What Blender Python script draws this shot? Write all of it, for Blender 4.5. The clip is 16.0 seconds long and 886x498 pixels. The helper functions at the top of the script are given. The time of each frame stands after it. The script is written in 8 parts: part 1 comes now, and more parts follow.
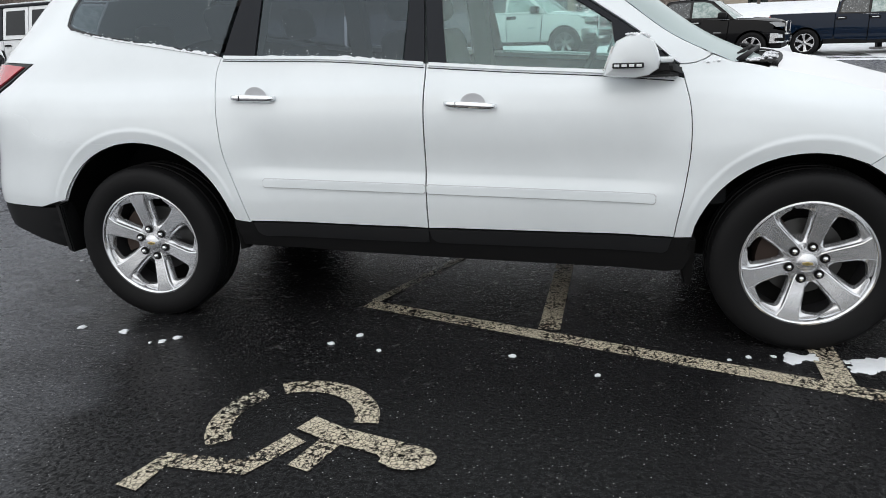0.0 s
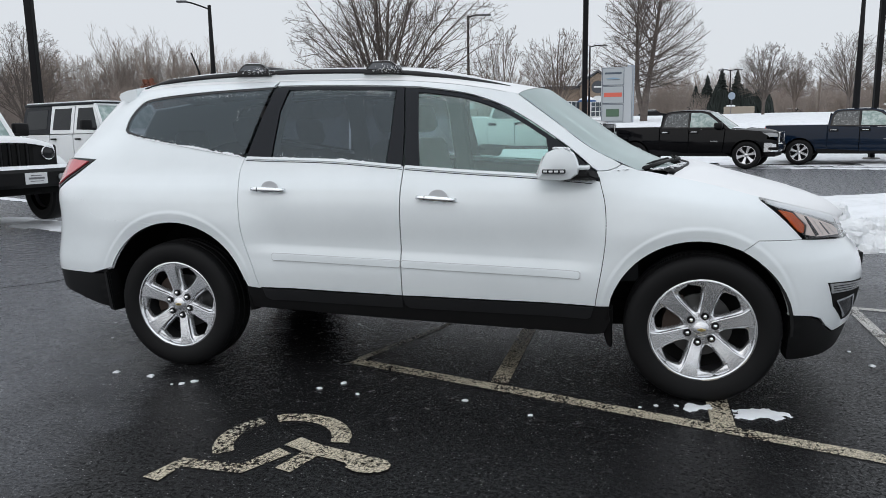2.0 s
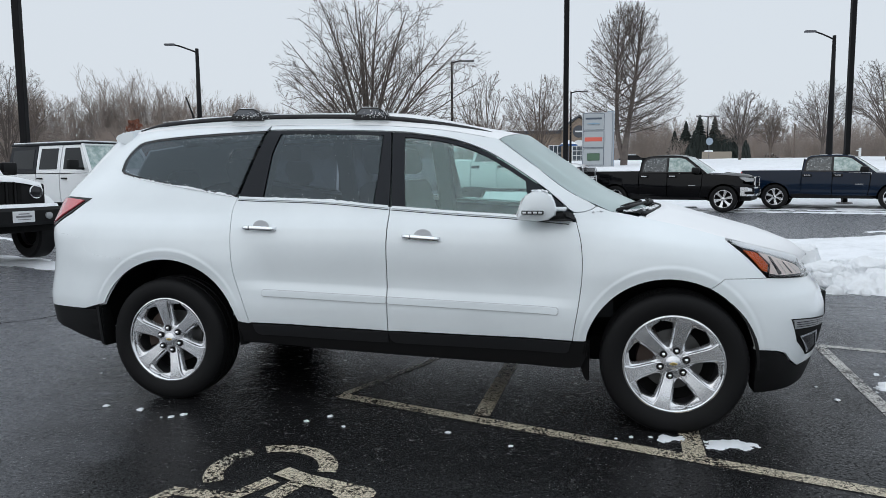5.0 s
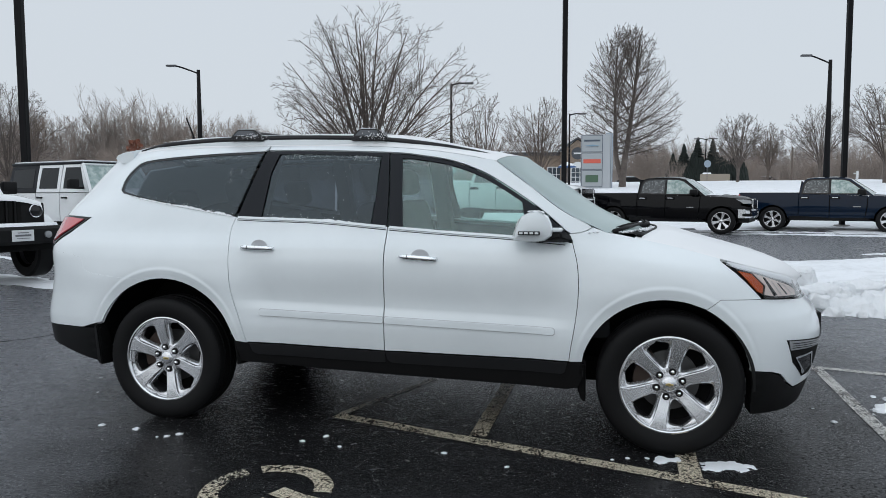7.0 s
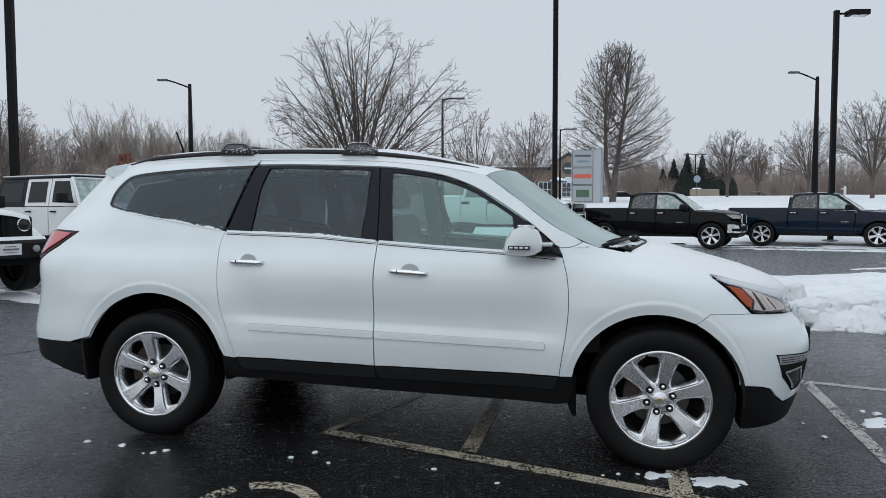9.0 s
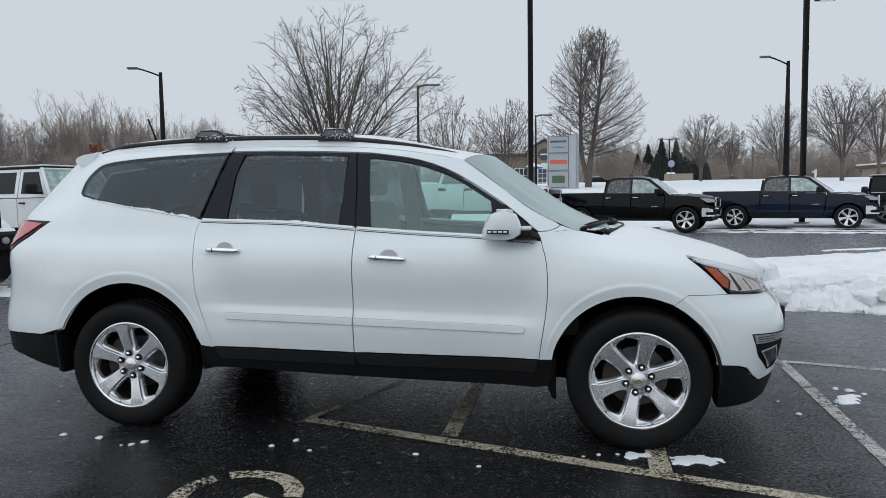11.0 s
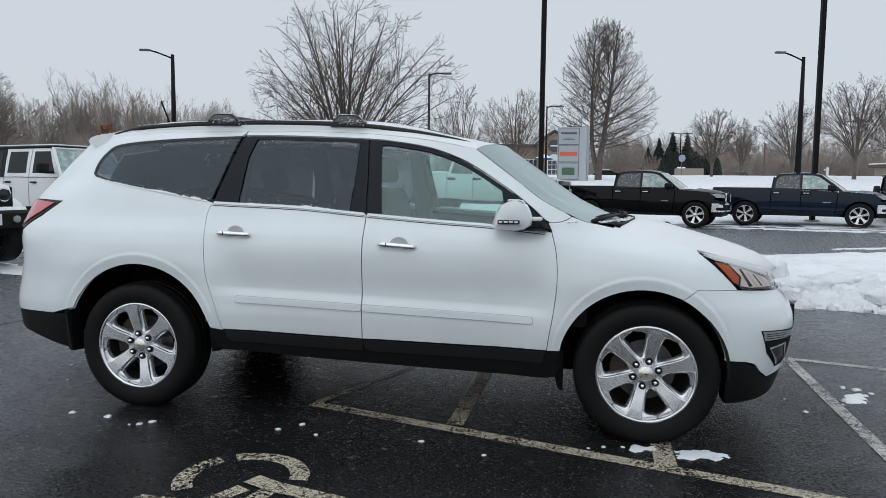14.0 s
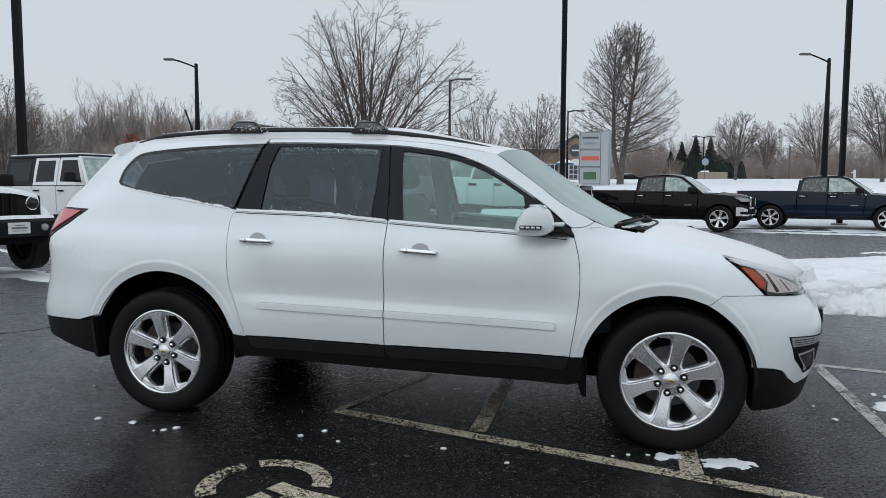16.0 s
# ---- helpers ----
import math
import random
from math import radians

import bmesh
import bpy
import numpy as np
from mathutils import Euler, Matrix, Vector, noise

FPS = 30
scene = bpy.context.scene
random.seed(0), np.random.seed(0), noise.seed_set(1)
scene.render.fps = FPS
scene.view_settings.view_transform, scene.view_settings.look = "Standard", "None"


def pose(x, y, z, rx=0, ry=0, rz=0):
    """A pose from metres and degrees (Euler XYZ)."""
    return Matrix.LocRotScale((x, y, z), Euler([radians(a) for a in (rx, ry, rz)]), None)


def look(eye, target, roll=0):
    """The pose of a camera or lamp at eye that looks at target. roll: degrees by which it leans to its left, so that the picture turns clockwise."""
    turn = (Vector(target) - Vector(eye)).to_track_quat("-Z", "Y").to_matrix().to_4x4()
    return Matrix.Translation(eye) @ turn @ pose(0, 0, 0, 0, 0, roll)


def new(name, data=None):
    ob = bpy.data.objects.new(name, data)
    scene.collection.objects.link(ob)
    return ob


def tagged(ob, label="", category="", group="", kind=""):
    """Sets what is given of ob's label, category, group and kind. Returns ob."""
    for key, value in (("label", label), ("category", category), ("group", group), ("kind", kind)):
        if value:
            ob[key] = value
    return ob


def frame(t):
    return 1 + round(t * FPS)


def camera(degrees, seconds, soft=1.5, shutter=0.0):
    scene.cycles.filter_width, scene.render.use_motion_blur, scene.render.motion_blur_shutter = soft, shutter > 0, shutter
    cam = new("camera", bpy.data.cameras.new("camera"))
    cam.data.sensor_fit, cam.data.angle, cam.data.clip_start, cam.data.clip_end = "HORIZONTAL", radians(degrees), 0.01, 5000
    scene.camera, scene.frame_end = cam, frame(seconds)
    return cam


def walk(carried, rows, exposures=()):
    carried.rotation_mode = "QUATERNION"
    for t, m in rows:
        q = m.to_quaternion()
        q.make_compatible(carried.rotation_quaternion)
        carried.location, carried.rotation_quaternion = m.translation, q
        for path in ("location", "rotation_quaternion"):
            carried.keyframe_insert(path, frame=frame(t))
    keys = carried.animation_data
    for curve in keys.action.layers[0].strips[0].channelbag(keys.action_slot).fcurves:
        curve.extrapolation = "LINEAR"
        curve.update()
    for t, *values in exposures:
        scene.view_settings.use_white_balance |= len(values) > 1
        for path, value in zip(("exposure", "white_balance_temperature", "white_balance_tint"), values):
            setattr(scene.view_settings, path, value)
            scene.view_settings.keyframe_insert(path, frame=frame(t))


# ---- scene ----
cam = camera(63.1, 16.0, soft=0.85)
PATH = [
    (0, (0.709, -4.015, 1.353), (0.268, -2.153, 0.771), -2.2),
    (0.5, (0.829, -4.229, 1.411), (0.332, -2.35, 0.94), -1.5),
    (1, (0.844, -4.431, 1.414), (0.348, -2.528, 1.045), -0.9),
    (1.5, (1.012, -4.587, 1.398), (0.504, -2.68, 1.07), -0.7),
    (2, (1.125, -4.733, 1.402), (0.637, -2.821, 1.08), -0.9),
    (2.5, (1.114, -4.839, 1.39), (0.654, -2.917, 1.077), -0.7),
    (3, (1.154, -4.872, 1.397), (0.7, -2.945, 1.113), -0.7),
    (3.5, (1.165, -4.886, 1.406), (0.714, -2.954, 1.15), -0.8),
    (4, (1.162, -4.892, 1.407), (0.722, -2.956, 1.166), -0.6),
    (6.5, (1.163, -4.934, 1.401), (0.709, -2.993, 1.24), -0.2),
    (7, (1.178, -4.93, 1.403), (0.735, -2.986, 1.252), -0.2),
    (7.5, (1.187, -4.931, 1.404), (0.756, -2.983, 1.259), -0.2),
    (8, (1.183, -4.928, 1.402), (0.762, -2.978, 1.259), -0.3),
    (8.5, (1.181, -4.921, 1.403), (0.764, -2.97, 1.277), -0.3),
    (9, (1.183, -4.922, 1.402), (0.763, -2.969, 1.291), -0.1),
    (11.5, (1.171, -4.909, 1.387), (0.82, -2.947, 1.224), -0.9),
    (12, (1.172, -4.906, 1.388), (0.816, -2.946, 1.213), -1.0),
    (12.5, (1.169, -4.904, 1.385), (0.803, -2.945, 1.215), -0.9),
    (13, (1.172, -4.906, 1.379), (0.799, -2.946, 1.234), -0.7),
    (13.5, (1.158, -4.916, 1.38), (0.779, -2.958, 1.231), -0.1),
    (14, (1.156, -4.916, 1.386), (0.779, -2.96, 1.21), 0.6),
    (14.5, (1.15, -4.9, 1.386), (0.753, -2.949, 1.204), 1.0),
    (15, (1.152, -4.897, 1.393), (0.73, -2.949, 1.225), 0.8),
    (15.5, (1.154, -4.897, 1.392), (0.72, -2.951, 1.231), 0.5),
    (16, (1.152, -4.903, 1.387), (0.717, -2.958, 1.226), 0.2),
]
EXPOSURES = [(0, 0.36, 6650, 10), (0.6, 0.20, 6600, 10), (1.5, 0.13, 6500, 10), (3.5, 0.13, 6300, 9), (7, 0.0, 6220, 8), (9, -0.10, 6180, 8), (12.5, -0.05, 6220, 8), (16, -0.06, 6220, 8)]
walk(cam, [(t, look(eye, target, roll)) for t, eye, target, roll in PATH], EXPOSURES)


# ---- light: a flat overcast winter sky, brighter towards the zenith, with a weak veiled sun ----
world = bpy.data.worlds.new("overcast_sky")
scene.world = world
world.use_nodes = True
wn, wl = world.node_tree.nodes, world.node_tree.links
wn.clear()
w_out = wn.new("ShaderNodeOutputWorld")
w_bg = wn.new("ShaderNodeBackground")
w_tex = wn.new("ShaderNodeTexCoord")
w_sep = wn.new("ShaderNodeSeparateXYZ")
w_ramp = wn.new("ShaderNodeValToRGB")
w_sky = wn.new("ShaderNodeTexSky")
w_sky.sky_type, w_sky.sun_disc = 'NISHITA', False
w_sky.sun_elevation, w_sky.sun_rotation = radians(32), radians(200)
w_sky.air_density, w_sky.dust_density = 1.0, 6.0
w_mix = wn.new("ShaderNodeMix")
w_mix.data_type = 'RGBA'
w_scale = wn.new("ShaderNodeVectorMath")
w_scale.operation = 'SCALE'
w_scale.inputs["Scale"].default_value = 0.10
w_ramp.color_ramp.elements[0].position, w_ramp.color_ramp.elements[0].color = 0.0, (0.69, 0.722, 0.758, 1)
w_ramp.color_ramp.elements[1].position, w_ramp.color_ramp.elements[1].color = 1.0, (0.93, 0.98, 1.04, 1)
mid = w_ramp.color_ramp.elements.new(0.42)
mid.color = (0.685, 0.718, 0.758, 1)
wl.new(w_tex.outputs["Generated"], w_sep.inputs[0])
wl.new(w_sep.outputs["Z"], w_ramp.inputs[0])
wl.new(w_sky.outputs[0], w_scale.inputs[0])
w_mix.inputs["Factor"].default_value = 0.94
wl.new(w_scale.outputs[0], w_mix.inputs["A"])
wl.new(w_ramp.outputs[0], w_mix.inputs["B"])
wl.new(w_mix.outputs["Result"], w_bg.inputs[0])
w_bg.inputs[1].default_value = 1.0
wl.new(w_bg.outputs[0], w_out.inputs[0])

sun = new("sun", bpy.data.lights.new("sun", 'SUN'))
sun.data.energy, sun.data.angle, sun.data.color = 0.6, radians(120), (0.96, 0.98, 1.0)
sun.matrix_world = look((-6, -14, 16), (0, 0, 0))

# ---- building tools ----
def part(name, mesh, material, parent=None, label="", smooth=False, angle=None):
    """Links a mesh (Mesh or bmesh) as one object under a thing or a part."""
    if isinstance(mesh, bmesh.types.BMesh):
        me = bpy.data.meshes.new(name)
        mesh.to_mesh(me)
        mesh.free()
        mesh = me
    if smooth:
        mesh.shade_smooth()
        if angle:
            mesh.set_sharp_from_angle(angle=radians(angle))
    if material is not None and not mesh.materials:
        for m in (material if isinstance(material, (list, tuple)) else [material]):
            mesh.materials.append(m)
    ob = new(name, mesh)
    if parent is not None:
        ob.parent = parent
    if label:
        ob["label"] = label
    return ob


def thing(name, m=None, label="", category="", group="", kind=""):
    """An Empty that carries the parts of a thing."""
    ob = new(name)
    ob.empty_display_size = 0.1
    ob.matrix_basis = m if m is not None else Matrix.Identity(4)
    return tagged(ob, label, category, group, kind)


def pydata(name, verts, faces):
    me = bpy.data.meshes.new(name)
    me.from_pydata([tuple(v) for v in verts], [], [tuple(f) for f in faces])
    me.update()
    return me


def box(sx, sy, sz, at=(0, 0, 0), bevel=0.0, seg=2):
    bm = bmesh.new()
    bmesh.ops.create_cube(bm, size=1.0)
    bmesh.ops.scale(bm, vec=(sx, sy, sz), verts=bm.verts)
    bmesh.ops.translate(bm, vec=at, verts=bm.verts)
    if bevel:
        bmesh.ops.bevel(bm, geom=bm.edges[:], offset=bevel, segments=seg, affect='EDGES', profile=0.5)
    return bm


def join(*bms):
    """All bmeshes as one."""
    out = bmesh.new()
    for b in bms:
        me = bpy.data.meshes.new("tmp")
        b.to_mesh(me)
        b.free()
        out.from_mesh(me)
        bpy.data.meshes.remove(me)
    return out


def moved(bm, m):
    bmesh.ops.transform(bm, matrix=m, verts=bm.verts)
    return bm


def loft(rings, closed_ring=True, caps=True):
    """Quads between rings of equal length."""
    verts, faces = [], []
    n = len(rings[0])
    for r in rings:
        verts += [tuple(v) for v in r]
    for i in range(len(rings) - 1):
        for j in range(n if closed_ring else n - 1):
            a, b = i * n + j, i * n + (j + 1) % n
            faces.append((a, b, b + n, a + n))
    if caps and closed_ring:
        faces.append(tuple(range(n))[::-1])
        faces.append(tuple(range((len(rings) - 1) * n, len(rings) * n)))
    bm = bmesh.new()
    vs = [bm.verts.new(v) for v in verts]
    for f in faces:
        try:
            bm.faces.new([vs[k] for k in f])
        except ValueError:
            pass
    bmesh.ops.recalc_face_normals(bm, faces=bm.faces)
    return bm


def tube(points, radii, sides=8, caps=True):
    """A tube along points, with a radius at each."""
    pts = [Vector(p) for p in points]
    if not isinstance(radii, (list, tuple)):
        radii = [radii] * len(pts)
    rings, up = [], None
    for i, p in enumerate(pts):
        d = (pts[min(i + 1, len(pts) - 1)] - pts[max(i - 1, 0)]).normalized()
        if up is None:
            up = d.orthogonal().normalized()
        up = (up - d * up.dot(d)).normalized()
        side = d.cross(up)
        rings.append([p + radii[i] * (math.cos(a) * up + math.sin(a) * side)
                      for a in (2 * math.pi * k / sides for k in range(sides))])
    return loft(rings, True, caps)


def revolve(profile, steps=48, axis='Y'):
    """Turns a profile of (radius, along) about an axis."""
    rings = []
    for k in range(steps):
        a = 2 * math.pi * k / steps
        ring = []
        for r, h in profile:
            c, s = r * math.cos(a), r * math.sin(a)
            ring.append((c, h, s) if axis == 'Y' else ((c, s, h) if axis == 'Z' else (h, c, s)))
        rings.append(ring)
    n, verts, faces = len(profile), [], []
    for r in rings:
        verts += r
    for i in range(steps):
        for j in range(n - 1):
            a, b = i * n + j, ((i + 1) % steps) * n + j
            faces.append((a, a + 1, b + 1, b))
    bm = bmesh.new()
    vs = [bm.verts.new(v) for v in verts]
    for f in faces:
        bm.faces.new([vs[k] for k in f])
    bmesh.ops.remove_doubles(bm, verts=bm.verts, dist=1e-5)
    bmesh.ops.recalc_face_normals(bm, faces=bm.faces)
    return bm


def spline(pts, n=12):
    """A smooth Catmull-Rom line through 2D or 3D points, n steps between each pair."""
    p = np.array(pts, float)
    p = np.vstack([2 * p[0] - p[1], p, 2 * p[-1] - p[-2]])
    out = []
    for i in range(1, len(p) - 2):
        for t in np.linspace(0, 1, n, endpoint=False):
            a, b, c, d = p[i - 1], p[i], p[i + 1], p[i + 2]
            out.append(0.5 * (2 * b + (c - a) * t + (2 * a - 5 * b + 4 * c - d) * t * t + (3 * b - a - 3 * c + d) * t ** 3))
    out.append(p[-2])
    return np.array(out)


def curve1(xs, ys):
    """A smooth function through (x, y) knots (monotone cubic), flat beyond the ends."""
    x, y = np.array(xs, float), np.array(ys, float)
    h = np.diff(x)
    d = np.diff(y) / h
    m = np.zeros(len(x))
    m[0], m[-1] = d[0], d[-1]
    for i in range(1, len(x) - 1):
        m[i] = 0 if d[i - 1] * d[i] <= 0 else 2 * d[i - 1] * d[i] / (d[i - 1] + d[i])

    def f(q):
        q = min(max(q, x[0]), x[-1])
        i = min(int(np.searchsorted(x, q, side='right')) - 1, len(x) - 2)
        i = max(i, 0)
        t = (q - x[i]) / h[i]
        return float((2 * t ** 3 - 3 * t * t + 1) * y[i] + (t ** 3 - 2 * t * t + t) * h[i] * m[i]
                     + (-2 * t ** 3 + 3 * t * t) * y[i + 1] + (t ** 3 - t * t) * h[i] * m[i + 1])
    return f


def smooth01(a, b, x):
    t = min(max((x - a) / (b - a), 0.0), 1.0)
    return t * t * (3 - 2 * t)

# ---- materials ----
def material(name, color=(0.5, 0.5, 0.5), rough=0.5, metal=0.0, **more):
    m = bpy.data.materials.new(name)
    m.use_nodes = True
    b = m.node_tree.nodes["Principled BSDF"]
    b.inputs["Base Color"].default_value = (*color, 1)
    b.inputs["Roughness"].default_value = rough
    b.inputs["Metallic"].default_value = metal
    for k, v in more.items():
        b.inputs[k.replace("_", " ")].default_value = v
    return m


def noise_node(m, scale, detail=4.0, rough=0.6, stretch=None, coords="Object"):
    n, l, b = m.node_tree.nodes, m.node_tree.links, m.node_tree.nodes["Principled BSDF"]
    tc = n.new("ShaderNodeTexCoord")
    t = n.new("ShaderNodeTexNoise")
    t.inputs["Scale"].default_value, t.inputs["Detail"].default_value, t.inputs["Roughness"].default_value = scale, detail, rough
    if stretch:
        mp = n.new("ShaderNodeMapping")
        mp.inputs["Scale"].default_value = stretch
        l.new(tc.outputs[coords], mp.inputs[0])
        l.new(mp.outputs[0], t.inputs["Vector"])
    else:
        l.new(tc.outputs[coords], t.inputs["Vector"])
    return t.outputs[0]


def ramp(m, src, *stops):
    n, l = m.node_tree.nodes, m.node_tree.links
    r = n.new("ShaderNodeValToRGB")
    e = r.color_ramp.elements
    while len(e) < len(stops):
        e.new(0.5)
    for el, (p, c) in zip(e, stops):
        el.position = p
        el.color = (*c, 1) if isinstance(c, (tuple, list)) else (c, c, c, 1)
    l.new(src, r.inputs[0])
    return r.outputs[0]


def bump(m, src, strength=0.2, distance=0.01):
    n, l, b = m.node_tree.nodes, m.node_tree.links, m.node_tree.nodes["Principled BSDF"]
    bp = n.new("ShaderNodeBump")
    bp.inputs["Strength"].default_value, bp.inputs["Distance"].default_value = strength, distance
    l.new(src, bp.inputs["Height"])
    if b.inputs["Normal"].is_linked:
        l.new(b.inputs["Normal"].links[0].from_socket, bp.inputs["Normal"])
    l.new(bp.outputs[0], b.inputs["Normal"])


def wire(m, src, name):
    m.node_tree.links.new(src, m.node_tree.nodes["Principled BSDF"].inputs[name])


def mix(m, fac, a, b):
    """A colour between a and b by fac; each a socket or a colour."""
    x = m.node_tree.nodes.new("ShaderNodeMix")
    x.data_type = 'RGBA'
    for s, v in ((x.inputs["Factor"], fac), (x.inputs["A"], a), (x.inputs["B"], b)):
        if isinstance(v, (tuple, list)):
            s.default_value = (*v, 1)
        elif isinstance(v, (int, float)):
            s.default_value = v
        else:
            m.node_tree.links.new(v, s)
    return x.outputs["Result"]


def glass(name, tint, reflect_rough=0.02, frost_sheen=0.0, ior=1.42, sheen=(1.0, 1.0, 1.0)):
    """A thin pane: clear or tinted, glossy by its angle."""
    m = bpy.data.materials.new(name)
    m.use_nodes = True
    n, l = m.node_tree.nodes, m.node_tree.links
    n.clear()
    out, mixs, tr, gl, fr = (n.new("ShaderNode" + k) for k in ("OutputMaterial", "MixShader", "BsdfTransparent", "BsdfGlossy", "Fresnel"))
    tr.inputs[0].default_value = (*tint, 1)
    gl.inputs["Roughness"].default_value = reflect_rough
    fr.inputs["IOR"].default_value = ior
    gl.inputs["Color"].default_value = (*sheen, 1)
    l.new(fr.outputs[0], mixs.inputs[0])
    l.new(tr.outputs[0], mixs.inputs[1])
    l.new(gl.outputs[0], mixs.inputs[2])
    last = mixs.outputs[0]
    # pale diffuse veil: frost on the windscreen, painted reflection on the side panes
    if frost_sheen:
        di, mx = n.new("ShaderNodeBsdfDiffuse"), n.new("ShaderNodeMixShader")
        di.inputs[0].default_value = (0.62, 0.74, 0.73, 1)
        mx.inputs[0].default_value = frost_sheen
        l.new(last, mx.inputs[1])
        l.new(di.outputs[0], mx.inputs[2])
        last = mx.outputs[0]
    l.new(last, out.inputs[0])
    return m


M_paint = material("white_paint", (0.80, 0.81, 0.82), 0.35, Coat_Weight=1.0, Coat_Roughness=0.03)
wire(M_paint, ramp(M_paint, noise_node(M_paint, 2.2, 6, 0.6), (0.35, (0.755, 0.80, 0.82)), (0.65, (0.795, 0.84, 0.86))), "Base Color")
wire(M_paint, ramp(M_paint, noise_node(M_paint, 5.0, 8, 0.7), (0.3, 0.03), (0.75, 0.16)), "Coat Roughness")
M_roof = material("snowy_roof_paint", (0.82, 0.83, 0.84), 0.5, Coat_Weight=0.3)
M_hood = material("snowy_hood_paint", (0.80, 0.81, 0.82), 0.55, Coat_Weight=0.25, Coat_Roughness=0.25)
M_black = material("black_plastic", (0.016, 0.016, 0.017), 0.55)
M_clad = material("black_cladding", (0.014, 0.0145, 0.016), 0.38)
M_gloss_black = material("gloss_black", (0.01, 0.01, 0.011), 0.12)
M_trim = material("black_trim", (0.018, 0.020, 0.024), 0.45)
M_rail = material("rail_black", (0.02, 0.02, 0.022), 0.4)
M_cover = material("clamp_cover", (0.09, 0.10, 0.115), 0.25)
M_dark = material("dark_underside", (0.01, 0.01, 0.01), 0.8)
M_inner = material("cabin_dark", (0.022, 0.023, 0.025), 0.7)
M_seat = material("seat_cloth", (0.17, 0.20, 0.20), 0.85)
M_lining = material("headliner", (0.35, 0.35, 0.34), 0.9)
M_lining_dark = material("pillar_lining", (0.13, 0.155, 0.155), 0.85)
M_rubber = material("rubber", (0.016, 0.016, 0.017), 0.6)
M_alloy = material("silver_alloy", (0.74, 0.75, 0.77), 0.26, 0.80, Coat_Weight=0.5, Coat_Roughness=0.06)
M_polish = material("polished_alloy", (0.80, 0.81, 0.82), 0.16, 0.95)
M_chrome = material("chrome", (0.82, 0.83, 0.84), 0.12, 1.0)
M_dark_pane = material("dark_pane", (0.012, 0.014, 0.016), 0.06)
M_dark_pane.node_tree.nodes["Principled BSDF"].inputs["Specular IOR Level"].default_value = 0.16
M_chrome_soft = material("chrome_soft", (0.82, 0.84, 0.86), 0.14, 0.92)
M_chrome_warm = material("reflector_chrome", (0.86, 0.77, 0.72), 0.25, 0.0)
# grey that paints shade in the handle cup and along the door moulding
M_recess_shade = material("recess_shade", (0.50, 0.51, 0.53), 0.4)
M_gold = material("gold_badge", (0.62, 0.48, 0.20), 0.3, 0.8)
M_disc = material("brake_disc", (0.10, 0.10, 0.10), 0.45, 0.8)
M_caliper = material("rusty_caliper", (0.045, 0.030, 0.024), 0.85)
M_red_lens = material("red_lens", (0.55, 0.06, 0.075), 0.25, Coat_Weight=1.0)
M_amber = material("amber_lens", (0.55, 0.10, 0.02), 0.18, Coat_Weight=1.0)
M_lens = material("clear_lens", (0.42, 0.43, 0.44), 0.15, 0.0)
M_lens_dark = material("smoked_lens", (0.022, 0.023, 0.025), 0.1, 0.2)
M_truck_chrome = material("truck_chrome", (0.72, 0.73, 0.75), 0.12, 1.0)
M_signal = material("signal_glass", (0.30, 0.31, 0.32), 0.15, 0.2, Coat_Weight=1.0)
M_mirror = material("mirror_glass", (0.8, 0.8, 0.8), 0.02, 1.0)
# on these two panes the veil paints reflected light as flat colour
M_clear = glass("clear_glass", (0.76, 0.95, 0.91), ior=1.75, sheen=(0.80, 1.0, 0.98), frost_sheen=0.11)
M_tint = glass("privacy_glass", (0.12, 0.135, 0.155), ior=1.56, sheen=(0.78, 0.90, 1.0), frost_sheen=0.03)
M_frosted = glass("frosted_windscreen", (0.72, 0.85, 0.82), 0.06, frost_sheen=0.50)
M_clear_lens = glass("lamp_cover", (0.96, 0.96, 0.97))
M_snow = material("snow", (0.84, 0.86, 0.89), 0.65)
M_white_body = material("white_body_paint", (0.78, 0.80, 0.81), 0.35, Coat_Weight=1.0, Coat_Roughness=0.05)
M_black_body = material("black_body_paint", (0.004, 0.004, 0.005), 0.3, Coat_Weight=0.7, Coat_Roughness=0.03)
M_blue_body = material("navy_body_paint", (0.003, 0.010, 0.025), 0.3, Coat_Weight=1.0, Coat_Roughness=0.03)
M_pole = material("bronze_pole_paint", (0.010, 0.010, 0.011), 0.5)
M_lamp_grey = material("grey_lamp_head", (0.09, 0.09, 0.10), 0.5)
M_far_glass = material("dark_car_glass", (0.05, 0.06, 0.065), 0.08, Coat_Weight=0.5)
wire(M_far_glass, ramp(M_far_glass, noise_node(M_far_glass, 14, 8, 0.8), (0.40, (0.03, 0.036, 0.04)), (0.55, (0.06, 0.07, 0.075)), (0.72, (0.5, 0.53, 0.55))), "Base Color")
M_pale_glass = material("pale_car_glass", (0.22, 0.30, 0.28), 0.1, Coat_Weight=0.5)
wire(M_pale_glass, ramp(M_pale_glass, noise_node(M_pale_glass, 6, 6, 0.7), (0.40, (0.20, 0.29, 0.27)), (0.70, (0.55, 0.62, 0.61))), "Base Color")
M_bark = material("grey_brown_bark", (0.10, 0.08, 0.07), 0.9)
wire(M_bark, ramp(M_bark, noise_node(M_bark, 3, 5, 0.7), (0.3, (0.085, 0.070, 0.063)), (0.7, (0.16, 0.132, 0.115))), "Base Color")
M_bark_pale = material("pale_bark", (0.16, 0.125, 0.10), 0.9)
